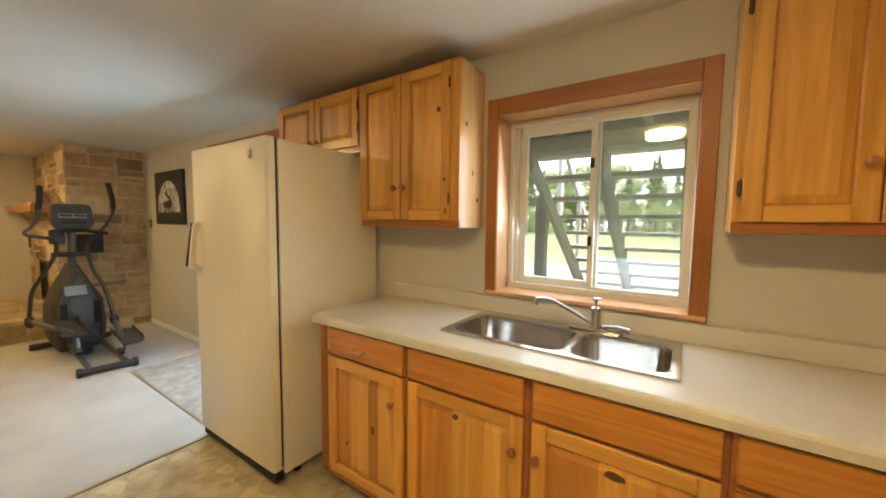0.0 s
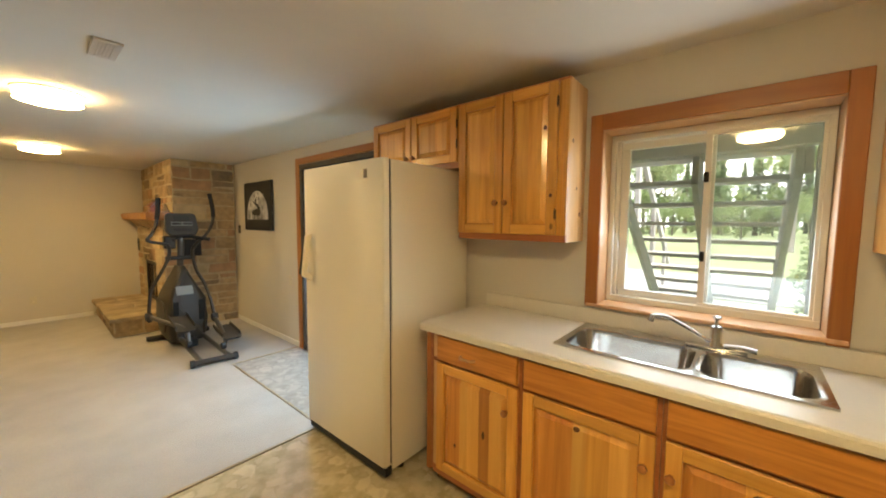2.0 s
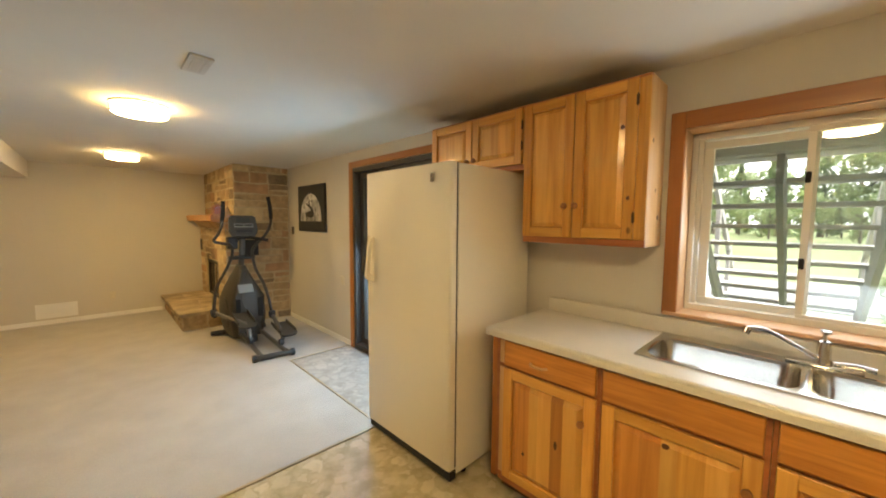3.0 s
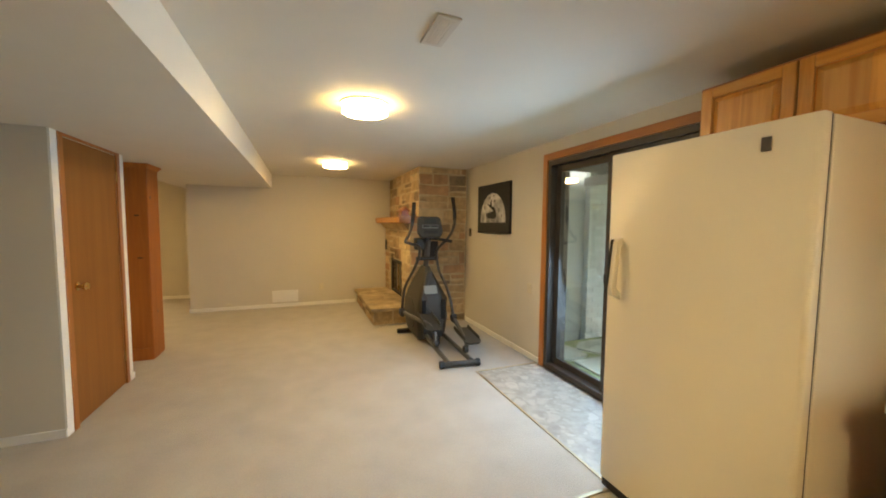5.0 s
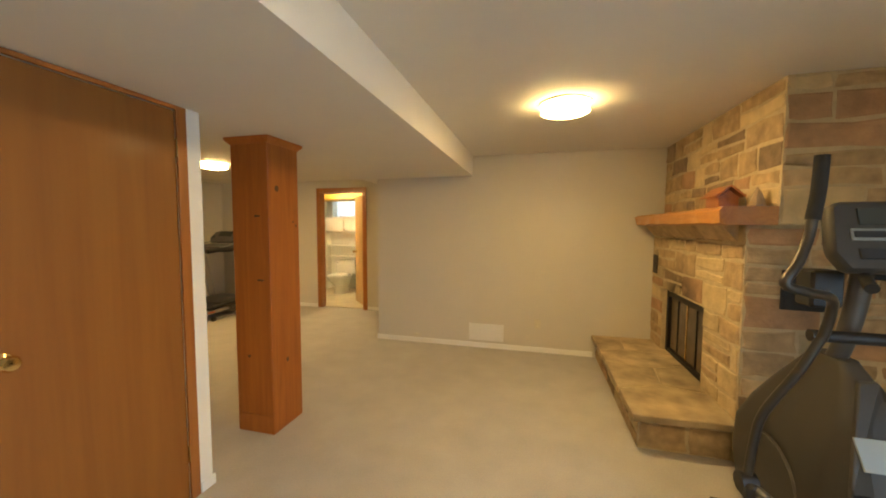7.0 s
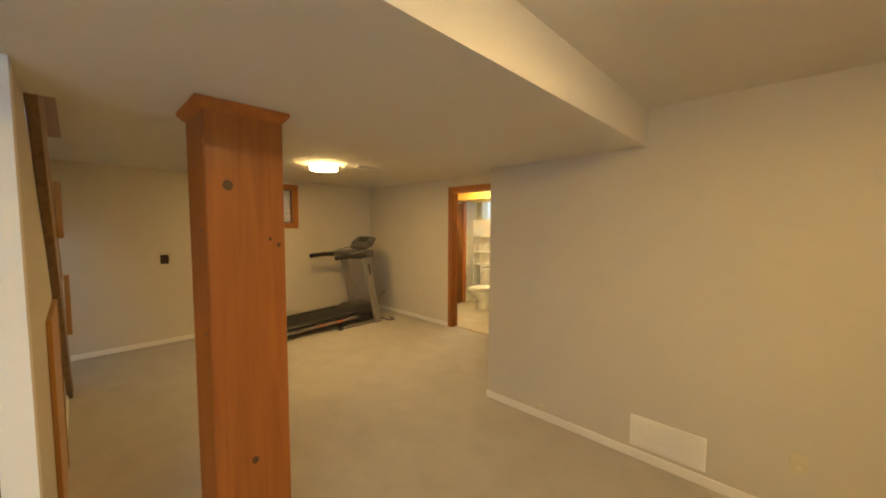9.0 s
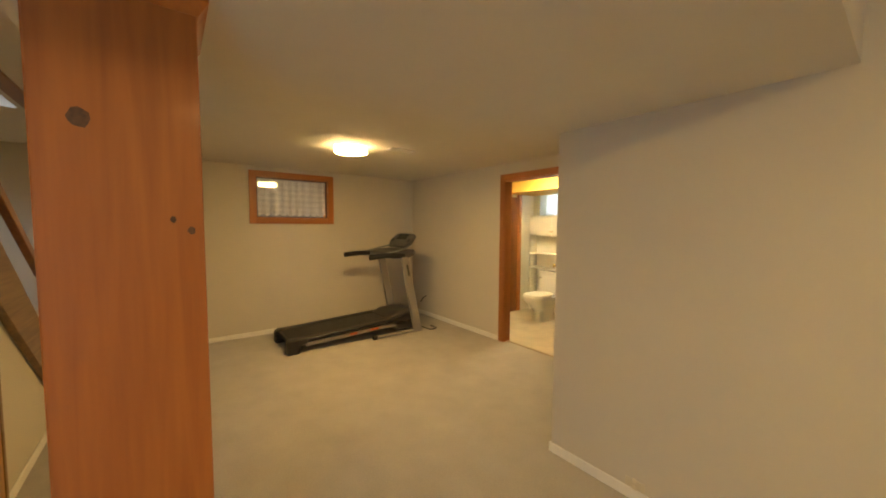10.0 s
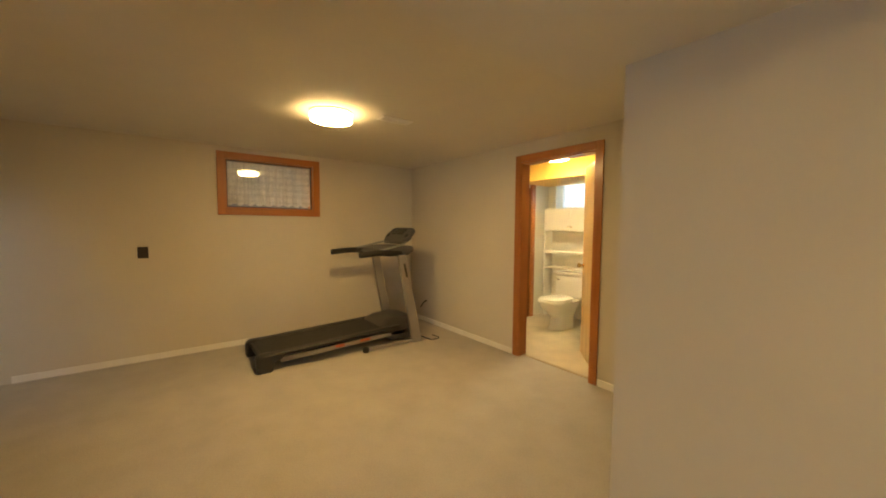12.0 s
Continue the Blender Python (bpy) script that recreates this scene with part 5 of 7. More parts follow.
# fire opening: metal surround with glass doors
FIRE_METAL = mat("sooty_metal", (0.025, 0.022, 0.02), 0.5, 0.5, vary=0.3, scale=12)
FIRE_GLASS = mat("sooty_glass", (0.13, 0.105, 0.08), 0.16, vary=0.3, scale=6)
fd = thing("fireplace_doors", (FD, 7.3, 0.262), "dark metal fireplace surround with sooty glass doors", "fireplace doors")
for a, b, c, d in ((FO[0], FO[0] + 0.05, FO[2], FO[3]), (FO[1] - 0.05, FO[1], FO[2], FO[3]), (FO[0] + 0.05, FO[1] - 0.05, FO[3] - 0.07, FO[3]), (FO[0] + 0.05, FO[1] - 0.05, FO[2], FO[2] + 0.04)):
    part("frame", box(FD - 0.022, FD + 0.02, a + 0.002, b - 0.002, c + 0.001, d - 0.002, 0.003), FIRE_METAL, fd)
for k in range(4):
    a = FO[0] + 0.052 + k * 0.194
    p = part("glass_door", box(FD + 0.004, FD + 0.010, a, a + 0.192, FO[2] + 0.042, FO[3] - 0.072), FIRE_GLASS, fd, "sooty glass leaf")
    part("door_edge", box(FD - 0.006, FD + 0.004, a, a + 0.014, FO[2] + 0.042, FO[3] - 0.072, 0.002), BRASS if k == 2 else FIRE_METAL, p)
wall_plate("flue_control", (CL_F - 0.012, 7.955, 1.09), (0.13, 0.19), "x-", "dark metal damper plate on the stone face", FIRE_METAL, category="damper plate")

vp = thing("cleanout_plate", (1.44, 6.33, 0.99), "flat black metal plate on the side of the stone chimney", "metal plate")
vx, vy = sdir[0], sdir[1]
bm = box(0.0, 0.245, -0.028, -0.012, 0.0, 0.232, 0.003)
box(0.012, 0.233, -0.031, -0.027, 0.012, 0.220, 0.002, bm=bm)
bm.transform(Matrix(((vx, -vy, 0, CL_F + vx * 0.17), (vy, vx, 0, CL_S + vy * 0.17), (0, 0, 1, 0.992), (0, 0, 0, 1))))
part("plate", bm, FIRE_METAL, vp)

hearth = thing("raised_hearth", (0.9, 7.2, 0), "raised flagstone hearth on rough stone sides", "hearth")
HX, HY, HT = 0.548, 6.305, 0.260
part("core", box(HX + 0.05, CL_F + 0.005, HY + 0.07, NORTH - 0.016, 0.0, HT - 0.05), MORTAR, hearth)
for r in ashlar(NORTH - HY - 0.07 - 0.016, HT - 0.052, 0.16, 0.42, (0.09, 0.12)):
    stone_piece(hearth, (HX + 0.05, NORTH - 0.016, 0.0), (0, -1, 0), (0, 0, 1), (-1, 0, 0), r, weights=(4, 1, 4, 3))
for r in ashlar(CL_F - HX - 0.045, HT - 0.052, 0.16, 0.36, (0.10, 0.2)):
    stone_piece(hearth, (HX + 0.05, HY + 0.07, 0.0), (1, 0, 0), (0, 0, 1), (0, -1, 0), r, weights=(4, 1, 4, 3))
# flagstones: split a rectangle by slanting joints
flags = [[(0.0, 0.0), (0.60, 0.0), (0.60, 0.42), (0.30, 0.50), (0.0, 0.38)], [(0.0, 0.39), (0.30, 0.51), (0.34, 0.86), (0.0, 0.92)],
         [(0.305, 0.51), (0.60, 0.43), (0.60, 0.98), (0.35, 0.86)], [(0.0, 0.93), (0.34, 0.87), (0.60, 0.99), (0.60, 1.22), (0.22, 1.30), (0.0, 1.18)],
         [(0.0, 1.19), (0.22, 1.31), (0.26, 1.69), (0.0, 1.69)], [(0.225, 1.31), (0.60, 1.23), (0.60, 1.69), (0.265, 1.69)]]
for f in flags:
    cx, cy = sum(p[0] for p in f) / len(f), sum(p[1] for p in f) / len(f)
    pts = [(HX + 1.10 * (cx + (x - cx) * 0.98) + rng.uniform(-.012, .004), HY + 1.042 * (cy + (y - cy) * 0.985) + rng.uniform(-.008, .008)) for x, y in f]
    part("flagstone", prism(pts, HT - 0.052, HT + rng.uniform(-0.003, 0.003), axis="z", bevel=0.006), SLAB, hearth)
part("joint_bed", box(HX + 0.03, CL_F - 0.001, HY + 0.03, NORTH - 0.016, HT - 0.050, HT - 0.008), MORTAR, hearth)

MANTEL_WOOD = wood("mantel_beam", (0.54, 0.25, 0.055), (0.40, 0.165, 0.036), axis="y", rough=0.4)
mt = thing("mantel_shelf", (1.09, 7.1, MAN_B), "thick hand-hewn orange wooden mantel beam", "mantel shelf")
pts = [(0.955, MAN_B + 0.012), (0.975, MAN_B), (CH_F, MAN_B), (CH_F, MAN_T), (0.965, MAN_T), (0.945, MAN_T - 0.02)]
bm = bmesh.new()
rings = []
for i in range(13):
    y = CH_S + 0.004 + (8.05 - CH_S) * i / 12
    rings.append([bm.verts.new((x + (rng.uniform(-.008, .008) if x < 1.0 else 0), y, z + (rng.uniform(-.004, .004) if x < 1.0 else 0))) for x, z in pts])
for a, b in zip(rings, rings[1:]):
    for k in range(6):
        bm.faces.new((a[k], a[(k + 1) % 6], b[(k + 1) % 6], b[k]))
bm.faces.new(rings[0])
bm.faces.new(rings[-1])
part("beam", bm, MANTEL_WOOD, mt)
part("corbel_course", prism([(CL_F - 0.01, MAN_B - 0.10), (CH_F + 0.02, MAN_B - 0.10), (CH_F + 0.02, MAN_B - 0.002), (1.05, MAN_B - 0.002)], 6.44, NORTH - 0.01, axis="y"), STONE_A, mt, "stone corbel under the beam")
# ornaments on the mantel
cab = thing("wooden_cabin_ornament", (1.09, 6.56, MAN_T), "small reddish wooden log cabin ornament on the mantel", "ornament")
TOY = wood("toy_wood", (0.42, 0.16, 0.05), (0.30, 0.10, 0.03), axis="y", knots=False)
part("house_body", box(1.035, 1.145, 6.47, 6.65, MAN_T, MAN_T + 0.075, 0.003), TOY, cab)
for s in (-1, 1):
    bm = box(1.09, 1.09 + s * 0.105, 6.445, 6.675, MAN_T + 0.136, MAN_T + 0.146)
    rf = part("roof", turned(bm, (1.09, 6.56, MAN_T + 0.141), 40 * s, "Y"), TOY, cab)
    for k in range(4):
        b2 = box(1.09 + s * (0.018 + 0.025 * k), 1.09 + s * (0.022 + 0.025 * k), 6.445, 6.675, MAN_T + 0.146, MAN_T + 0.149)
        part("roof_batten", turned(b2, (1.09, 6.56, MAN_T + 0.141), 40 * s, "Y"), TOY, rf)
part("gable", prism([(1.04, MAN_T + 0.074), (1.14, MAN_T + 0.074), (1.09, MAN_T + 0.118)], 6.475, 6.645, axis="y"), TOY, cab)
tree_o = thing("small_stone_ornament", (1.17, 6.33, MAN_T), "small grey-brown pointed ornament on the mantel", "ornament")
part("cone", lathe([(0.045, 0.0), (0.046, 0.012), (0.030, 0.06), (0.016, 0.095), (0.003, 0.118)], (1.17, 6.33, MAN_T), 9), STONE_C, tree_o)

# ---- elliptical trainer ----
GYM_GREY = mat("graphite_plastic", (0.040, 0.037, 0.032), 0.55, vary=0.1, scale=60)
GYM_BLACK = mat("black_plastic", (0.016, 0.016, 0.017), 0.5, vary=0.1, scale=60)
GYM_SILVER = mat("silver_grey_paint", (0.13, 0.128, 0.124), 0.32, 0.6, vary=0.06)
GYM_TUBE = mat("dark_grey_tube", (0.055, 0.049, 0.041), 0.32, 0.5, vary=0.06)
FOAM = mat("black_foam_grip", (0.014, 0.014, 0.014), 0.85, vary=0.2, scale=120, bump=0.2, bump_scale=300)
SCREEN = mat("grey_lcd", (0.05, 0.06, 0.06), 0.2, vary=0.05)
SLOT_BLACK = mat("slot_black", (0.004, 0.004, 0.004), 0.9)
LABEL_SILVER = mat("silver_label", (0.25, 0.275, 0.27), 0.45, 0.2, vary=0.06)


def ring_xy(cx, hw, y0, y1, z, r):
    return [(x, y, z) for x, y in rounded(cx - hw, cx + hw, y0, y1, min(r, hw * 0.95, (y1 - y0) * 0.48))]


def loft(rings, bm=None):
    own = bmesh.new()
    rs = [[own.verts.new(p) for p in r] for r in rings]
    for a, b in zip(rs, rs[1:]):
        for k in range(len(a)):
            own.faces.new((a[k], a[(k + 1) % len(a)], b[(k + 1) % len(a)], b[k]))
    own.faces.new(rs[0][::-1])
    own.faces.new(rs[-1])
    return merge(bm, own)


el = thing("elliptical_trainer", (1.15, 5.3, 0), "black and grey elliptical exercise machine on the carpet", "exercise machine")
CX = 1.145
sh = loft([ring_xy(CX, 0.165, 5.42, 5.94, 0.05, 0.05), ring_xy(CX, 0.185, 5.34, 6.02, 0.16, 0.08), ring_xy(CX, 0.200, 5.31, 6.06, 0.32, 0.10), ring_xy(CX, 0.190, 5.32, 6.06, 0.48, 0.10),
           ring_xy(CX, 0.150, 5.36, 6.00, 0.62, 0.09), ring_xy(CX, 0.098, 5.43, 5.91, 0.76, 0.07), ring_xy(CX, 0.055, 5.51, 5.82, 0.87, 0.045), ring_xy(CX, 0.036, 5.58, 5.76, 0.935, 0.03)])
shroud = part("shroud", sh, GYM_GREY, el, "graphite teardrop drive cover", smooth=True)
fp = prism([(CX - 0.135, 0.10), (CX + 0.135, 0.10), (CX + 0.165, 0.57), (CX + 0.030, 0.885), (CX - 0.030, 0.885), (CX - 0.165, 0.57)], -0.012, 0.010, axis="y", bevel=0.004)
bmesh.ops.transform(fp, matrix=Matrix.Translation((0, 5.318, 0)), verts=fp.verts)
for v in fp.verts:
    if v.co.z > 0.575:
        v.co.y += (v.co.z - 0.575) * 0.62
part("front_panel", fp, GYM_GREY, shroud, "graphite face panel")
lb = box(CX - 0.115, CX + 0.050, 5.358, 5.366, 0.615, 0.725, 0.002)
part("label_plate", turned(lb, (CX, 5.366, 0.67), -31.8, "X"), LABEL_SILVER, shroud, "silver label plate")
for x0, x1, z0 in ((0.985, 1.036, 0.395), (1.232, 1.284, 0.315)):
    part("arm_slot", box(x0, x1, 5.3035, 5.312, z0, 0.555, 0.002), SLOT_BLACK, shroud, "dark arm slot")
for s in (-1, 1):
    x = CX + s * 0.203
    ds = part("side_disc", lathe([(0.205, 0), (0.20, 0.012), (0.12, 0.02), (0.03, 0.024)], (0, 0, 0), 32, axis="x"), GYM_GREY, shroud, "graphite flywheel cover", smooth=True)
    m = Matrix.Translation(Vector((x - s * 0.012, 5.70, 0.33)) - place_of(shroud)) @ Matrix.Diagonal((s, 1, 1, 1)) @ Matrix.Translation(place_of(shroud))
    ds.data.transform(m)
    if s < 0:
        ds.data.flip_normals()
part("rear_bar", tube([(0.965, 4.578, 0.042), (1.345, 4.532, 0.042)], 0.030, 14), GYM_TUBE, el, "grey rear floor bar", smooth=True)
for p, q in (((0.945, 4.580, 0.042), (0.985, 4.576, 0.042)), ((1.325, 4.534, 0.042), (1.365, 4.530, 0.042))):
    part("end_cap", tube([p, q], 0.040, 14), GYM_BLACK, el, smooth=True)
part("front_bar", tube([(0.825, 5.885, 0.040), (1.475, 5.85, 0.040)], 0.030, 14), GYM_BLACK, el, "black front floor bar", smooth=True)
for x in (1.030, 1.285):
    part("roller_track", tube([(x, 4.56, 0.058), (x + (CX - x) * 0.15, 5.42, 0.125)], 0.026, 12), GYM_SILVER, el, "silver roller track", smooth=True)
part("centre_frame", box(CX - 0.04, CX + 0.04, 5.20, 5.45, 0.03, 0.12, 0.01), GYM_BLACK, el)


def arm(points, name, label=""):
    return part(name, tube(curve_points(points, 6), 0.0175, 12), GYM_TUBE, el, label, smooth=True)


def pivot(at, r=0.034, w=0.05):
    x, y, z = at
    return tube([(x - w / 2, y, z), (x + w / 2, y, z)], r, 14)


LK, RK = (0.805, 5.56, 0.385), (1.372, 5.245, 0.335)
lowL = arm([LK, (0.820, 5.56, 0.55), (0.845, 5.55, 0.70), (0.945, 5.53, 0.90), (1.010, 5.53, 1.04)], "lower_arm", "grey swing arm")
lowR = arm([RK, (1.355, 5.32, 0.55), (1.325, 5.40, 0.72), (1.270, 5.48, 0.88), (1.250, 5.53, 1.04)], "lower_arm")
upL = arm([(1.010, 5.53, 1.03), (1.018, 5.51, 1.13), (0.985, 5.46, 1.205), (0.880, 5.41, 1.235), (0.800, 5.39, 1.265), (0.845, 5.41, 1.335), (0.890, 5.44, 1.43), (0.905, 5.45, 1.50)], "upper_arm", "curved grey moving handle")
upR = arm([(1.250, 5.53, 1.03), (1.245, 5.51, 1.13), (1.270, 5.46, 1.20), (1.330, 5.41, 1.275), (1.395, 5.41, 1.36), (1.445, 5.43, 1.46), (1.462, 5.45, 1.53)], "upper_arm", "curved grey moving handle")
part("foam_grip", tube(curve_points([(0.905, 5.45, 1.50), (0.918, 5.452, 1.60), (0.925, 5.455, 1.735)], 5), 0.023, 12), FOAM, upL, "black foam grip", smooth=True)
part("foam_grip", tube(curve_points([(1.462, 5.45, 1.53), (1.460, 5.455, 1.64), (1.432, 5.455, 1.815)], 5), 0.023, 12), FOAM, upR, "black foam grip", smooth=True)
for k, low in ((LK, lowL), (RK, lowR)):
    part("knuckle", merge(pivot(k, 0.042, 0.06), box(k[0] - 0.024, k[0] + 0.024, k[1] - 0.06, k[1] + 0.03, k[2] - 0.06, k[2] + 0.02, 0.012)), GYM_BLACK, low, "black pivot joint", smooth=True)
part("cross_pivot", tube([(0.985, 5.555, 1.04), (1.275, 5.545, 1.04)], 0.024, 14), GYM_BLACK, el, "black cross axle", smooth=True)
part("mast", tube(curve_points([(CX, 5.67, 0.90), (CX, 5.62, 1.02), (CX, 5.575, 1.20), (CX, 5.56, 1.36)], 5), 0.034, 14), GYM_SILVER, el, "silver-grey mast", smooth=True)
# pedals on their arms
for k, end, wheel, pc, tilt in ((LK, (1.015, 5.02, 0.30), (1.030, 4.93, 0.145), (1.020, 5.13, 0.325), 14), (RK, (1.330, 4.78, 0.175), (1.285, 4.70, 0.125), (1.385, 4.87, 0.205), 9)):
    pa = part("pedal_arm", tube(curve_points([k, (k[0] * 0.6 + end[0] * 0.4, k[1] * 0.6 + end[1] * 0.4, k[2] * 0.62 + end[2] * 0.38), end, wheel], 5), 0.024, 10), GYM_SILVER, el, "silver pedal arm", smooth=True)
    part("roller", pivot(wheel, 0.036, 0.04), GYM_BLACK, pa, "black track roller", smooth=True)
    bm = loft([[(x, y, pc[2]) for x, y in rounded(pc[0] - 0.085, pc[0] + 0.085, pc[1] - 0.19, pc[1] + 0.19, 0.05)],
               [(x, y, pc[2] + 0.022) for x, y in rounded(pc[0] - 0.094, pc[0] + 0.094, pc[1] - 0.20, pc[1] + 0.20, 0.055)]])
    box(pc[0] - 0.094, pc[0] - 0.080, pc[1] - 0.12, pc[1] + 0.19, pc[2] + 0.02, pc[2] + 0.055, 0.004, bm=bm)
    box(pc[0] + 0.080, pc[0] + 0.094, pc[1] - 0.12, pc[1] + 0.19, pc[2] + 0.02, pc[2] + 0.055, 0.004, bm=bm)
    part("pedal", turned(bm, pc, tilt, "X"), GYM_GREY, pa, "grey plastic foot pedal")
# console
cz0, cz1 = 1.300, 1.572
prof = [(CX - 0.125, cz0), (CX + 0.125, cz0), (CX + 0.165, cz0 + 0.07), (CX + 0.150, cz1 - 0.02), (CX + 0.12, cz1), (CX - 0.12, cz1), (CX - 0.150, cz1 - 0.02), (CX - 0.165, cz0 + 0.07)]
con = turned(prism(prof, 5.475, 5.535, axis="y", bevel=0.012), (CX, 5.50, 1.43), -18, "X")
console = part("console", con, GYM_GREY, el, "tilted graphite display console", smooth=True)
for x0, x1, z0, z1, m, nm in ((CX - 0.075, CX + 0.075, 1.475, 1.540, SCREEN, "screen"), (CX - 0.105, CX + 0.105, 1.415, 1.460, LABEL_SILVER, "button_panel"), (CX - 0.09, CX + 0.09, 1.345, 1.385, GYM_BLACK, "ledge")):
    part(nm, turned(box(x0, x1, 5.468, 5.476, z0, z1, 0.002), (CX, 5.50, 1.43), -18, "X"), m, console)
for x0, x1 in ((CX - 0.098, CX - 0.006), (CX + 0.006, CX + 0.098)):
    part("button", turned(box(x0, x1, 5.464, 5.469, 1.425, 1.450, 0.001), (CX, 5.50, 1.43), -18, "X"), GYM_BLACK, console, "black button strip")
part("fixed_handle", tube(curve_points([(1.030, 5.36, 1.262), (1.075, 5.45, 1.285), (CX, 5.53, 1.292), (1.235, 5.45, 1.29), (1.375, 5.33, 1.262)], 6), 0.019, 12), FOAM, el, "black fixed grip bar", smooth=True)
part("bottle_holder", box(0.985, 1.095, 5.56, 5.66, 1.150, 1.300, 0.01), GYM_BLACK, el, "black bottle holder")

# ---- treadmill ----
TM_SILVER = mat("treadmill_silver", (0.34, 0.33, 0.31), 0.35, 0.5, vary=0.05)
BELT = mat("running_belt", (0.028, 0.028, 0.028), 0.75, vary=0.15, scale=200, bump=0.2, bump_scale=400)
DECAL = mat("orange_decal", (0.55, 0.13, 0.04), 0.5, vary=0.2)
tm = thing("treadmill", (-5.2, 8.0, 0), "grey and black folding treadmill on the carpet", "treadmill")
X0, X1 = -5.555, -4.900
def slope_box(x0, x1, y0, y1, za, zb, h, bevel=0.004):
    bm = box(x0, x1, y0, y1, 0, h, bevel)
    for v in bm.verts:
        v.co.z += za + (zb - za) * (v.co.y - y0) / (y1 - y0)
    return bm
part("deck", slope_box(X0 + 0.09, X1 - 0.09, 7.16, 8.62, 0.105, 0.165, 0.045), GYM_BLACK, tm)
part("belt", slope_box(X0 + 0.10, X1 - 0.10, 7.19, 8.60, 0.152, 0.212, 0.006), BELT, tm, "black running belt")
for x in (X0, X1 - 0.085):
    part("foot_rail", slope_box(x, x + 0.085, 7.15, 8.66, 0.128, 0.190, 0.040, 0.012), GYM_BLACK, tm, "black foot rail")
for x in (X0 + 0.02, X1 - 0.055):
    part("side_frame", slope_box(x, x + 0.035, 7.34, 8.74, 0.068, 0.118, 0.050), TM_SILVER, tm, "silver side frame")
for x in (X0 - 0.012, X1 - 0.105):
    bm = prism([(7.125, 0.0), (7.265, 0.0), (7.275, 0.085), (7.36, 0.115), (7.36, 0.172), (7.16, 0.172), (7.125, 0.14)], x, x + 0.117, axis="x", bevel=0.012)
    part("rear_foot", bm, GYM_BLACK, tm, "black rear end cap", smooth=True)
hood = loft([[(x, y, z) for x, y in rounded(X0 + 0.02 + i, X1 - 0.02 - i, ya, yb, r)] for z, i, ya, yb, r in
             ((0.05, 0.0, 8.56, 8.93, 0.05), (0.16, 0.0, 8.45, 8.95, 0.08), (0.225, 0.02, 8.45, 8.95, 0.09), (0.275, 0.06, 8.53, 8.92, 0.10), (0.298, 0.14, 8.62, 8.86, 0.09))])
part("motor_hood", hood, mat("treadmill_hood", (0.042, 0.040, 0.040), 0.32, vary=0.1), tm, "rounded dark motor hood", smooth=True)
for x in (X0 - 0.02, X1 + 0.012):
    pts = [(8.80, 0.0), (8.93, 0.0), (8.705, 1.06), (8.60, 1.06)]
    u = part("upright", prism(pts, x, x + 0.045, axis="x", bevel=0.008), TM_SILVER, tm, "silver-grey upright")
    if x > -5:
        part("badge_stripe", prism([(8.70, 0.80), (8.725, 0.80), (8.690, 0.96), (8.665, 0.96)], x + 0.0455, x + 0.047, axis="x"), GYM_BLACK, u)
    part("base_rail", box(x + 0.002, x + 0.043, 8.20, 8.80, 0.012, 0.052, 0.006), TM_SILVER, tm, "silver base rail")
    part("base_foot", box(x - 0.002, x + 0.047, 8.17, 8.23, 0.0, 0.06, 0.006), GYM_BLACK, tm)
for x, y0 in ((X1 + 0.005, 8.15), (X0 - 0.005, 8.08)):
    gr = part("handrail", tube(curve_points([(x, 8.66, 1.075), (x, 8.5, 1.085), (x, y0 + 0.22, 1.09), (x, y0, 1.075)], 5), 0.033, 14), FOAM, tm, "thick black handrail grip", smooth=True)
bm = loft([[(x, y, z) for x, y in rounded(X0 + 0.0 + i, X1 - 0.0 - i, ya, yb, 0.06)] for z, i, ya, yb in ((1.045, 0.0, 8.50, 8.78), (1.085, 0.0, 8.44, 8.86), (1.125, 0.01, 8.46, 8.88), (1.155, 0.05, 8.56, 8.88))])
TM_GREY = mat("treadmill_grey_plastic", (0.075, 0.074, 0.078), 0.45, vary=0.08, scale=50)
tc = part("console_base", bm, TM_GREY, tm, "grey console tray", smooth=True)
dp = turned(prism([(X0 + 0.10, 1.17), (X1 - 0.10, 1.17), (X1 - 0.03, 1.27), (X1 - 0.07, 1.41), (X1 - 0.15, 1.435), (X0 + 0.15, 1.435), (X0 + 0.07, 1.41), (X0 + 0.03, 1.27)], 8.735, 8.785, axis="y", bevel=0.015), (-5.2, 8.76, 1.20), -44, "X")
disp = part("display", dp, TM_GREY, tm, "tilted grey display", smooth=True)
part("screen", turned(box(-5.36, -5.10, 8.722, 8.731, 1.30, 1.40, 0.002), (-5.2, 8.76, 1.20), -44, "X"), SCREEN, disp)
part("silver_trim", tube(curve_points([(X1 - 0.01, 8.40, 1.118), (X1 - 0.005, 8.56, 1.150), (X1 - 0.03, 8.72, 1.185), (X1 - 0.10, 8.80, 1.205)], 5), 0.011, 8), LABEL_SILVER, tc, "pale silver trim", smooth=True)
part("silver_trim", tube(curve_points([(X0 + 0.01, 8.40, 1.118), (X0 + 0.005, 8.56, 1.150), (X0 + 0.03, 8.72, 1.185), (X0 + 0.10, 8.80, 1.205)], 5), 0.011, 8), LABEL_SILVER, tc, smooth=True)
for x in (-5.00, -5.45):
    part("speaker", turned(lathe([(0.032, 0), (0.030, -0.006), (0.01, -0.008)], (x, 8.731, 1.285), 16, axis="y"), (-5.2, 8.76, 1.20), -44, "X"), GYM_BLACK, disp)
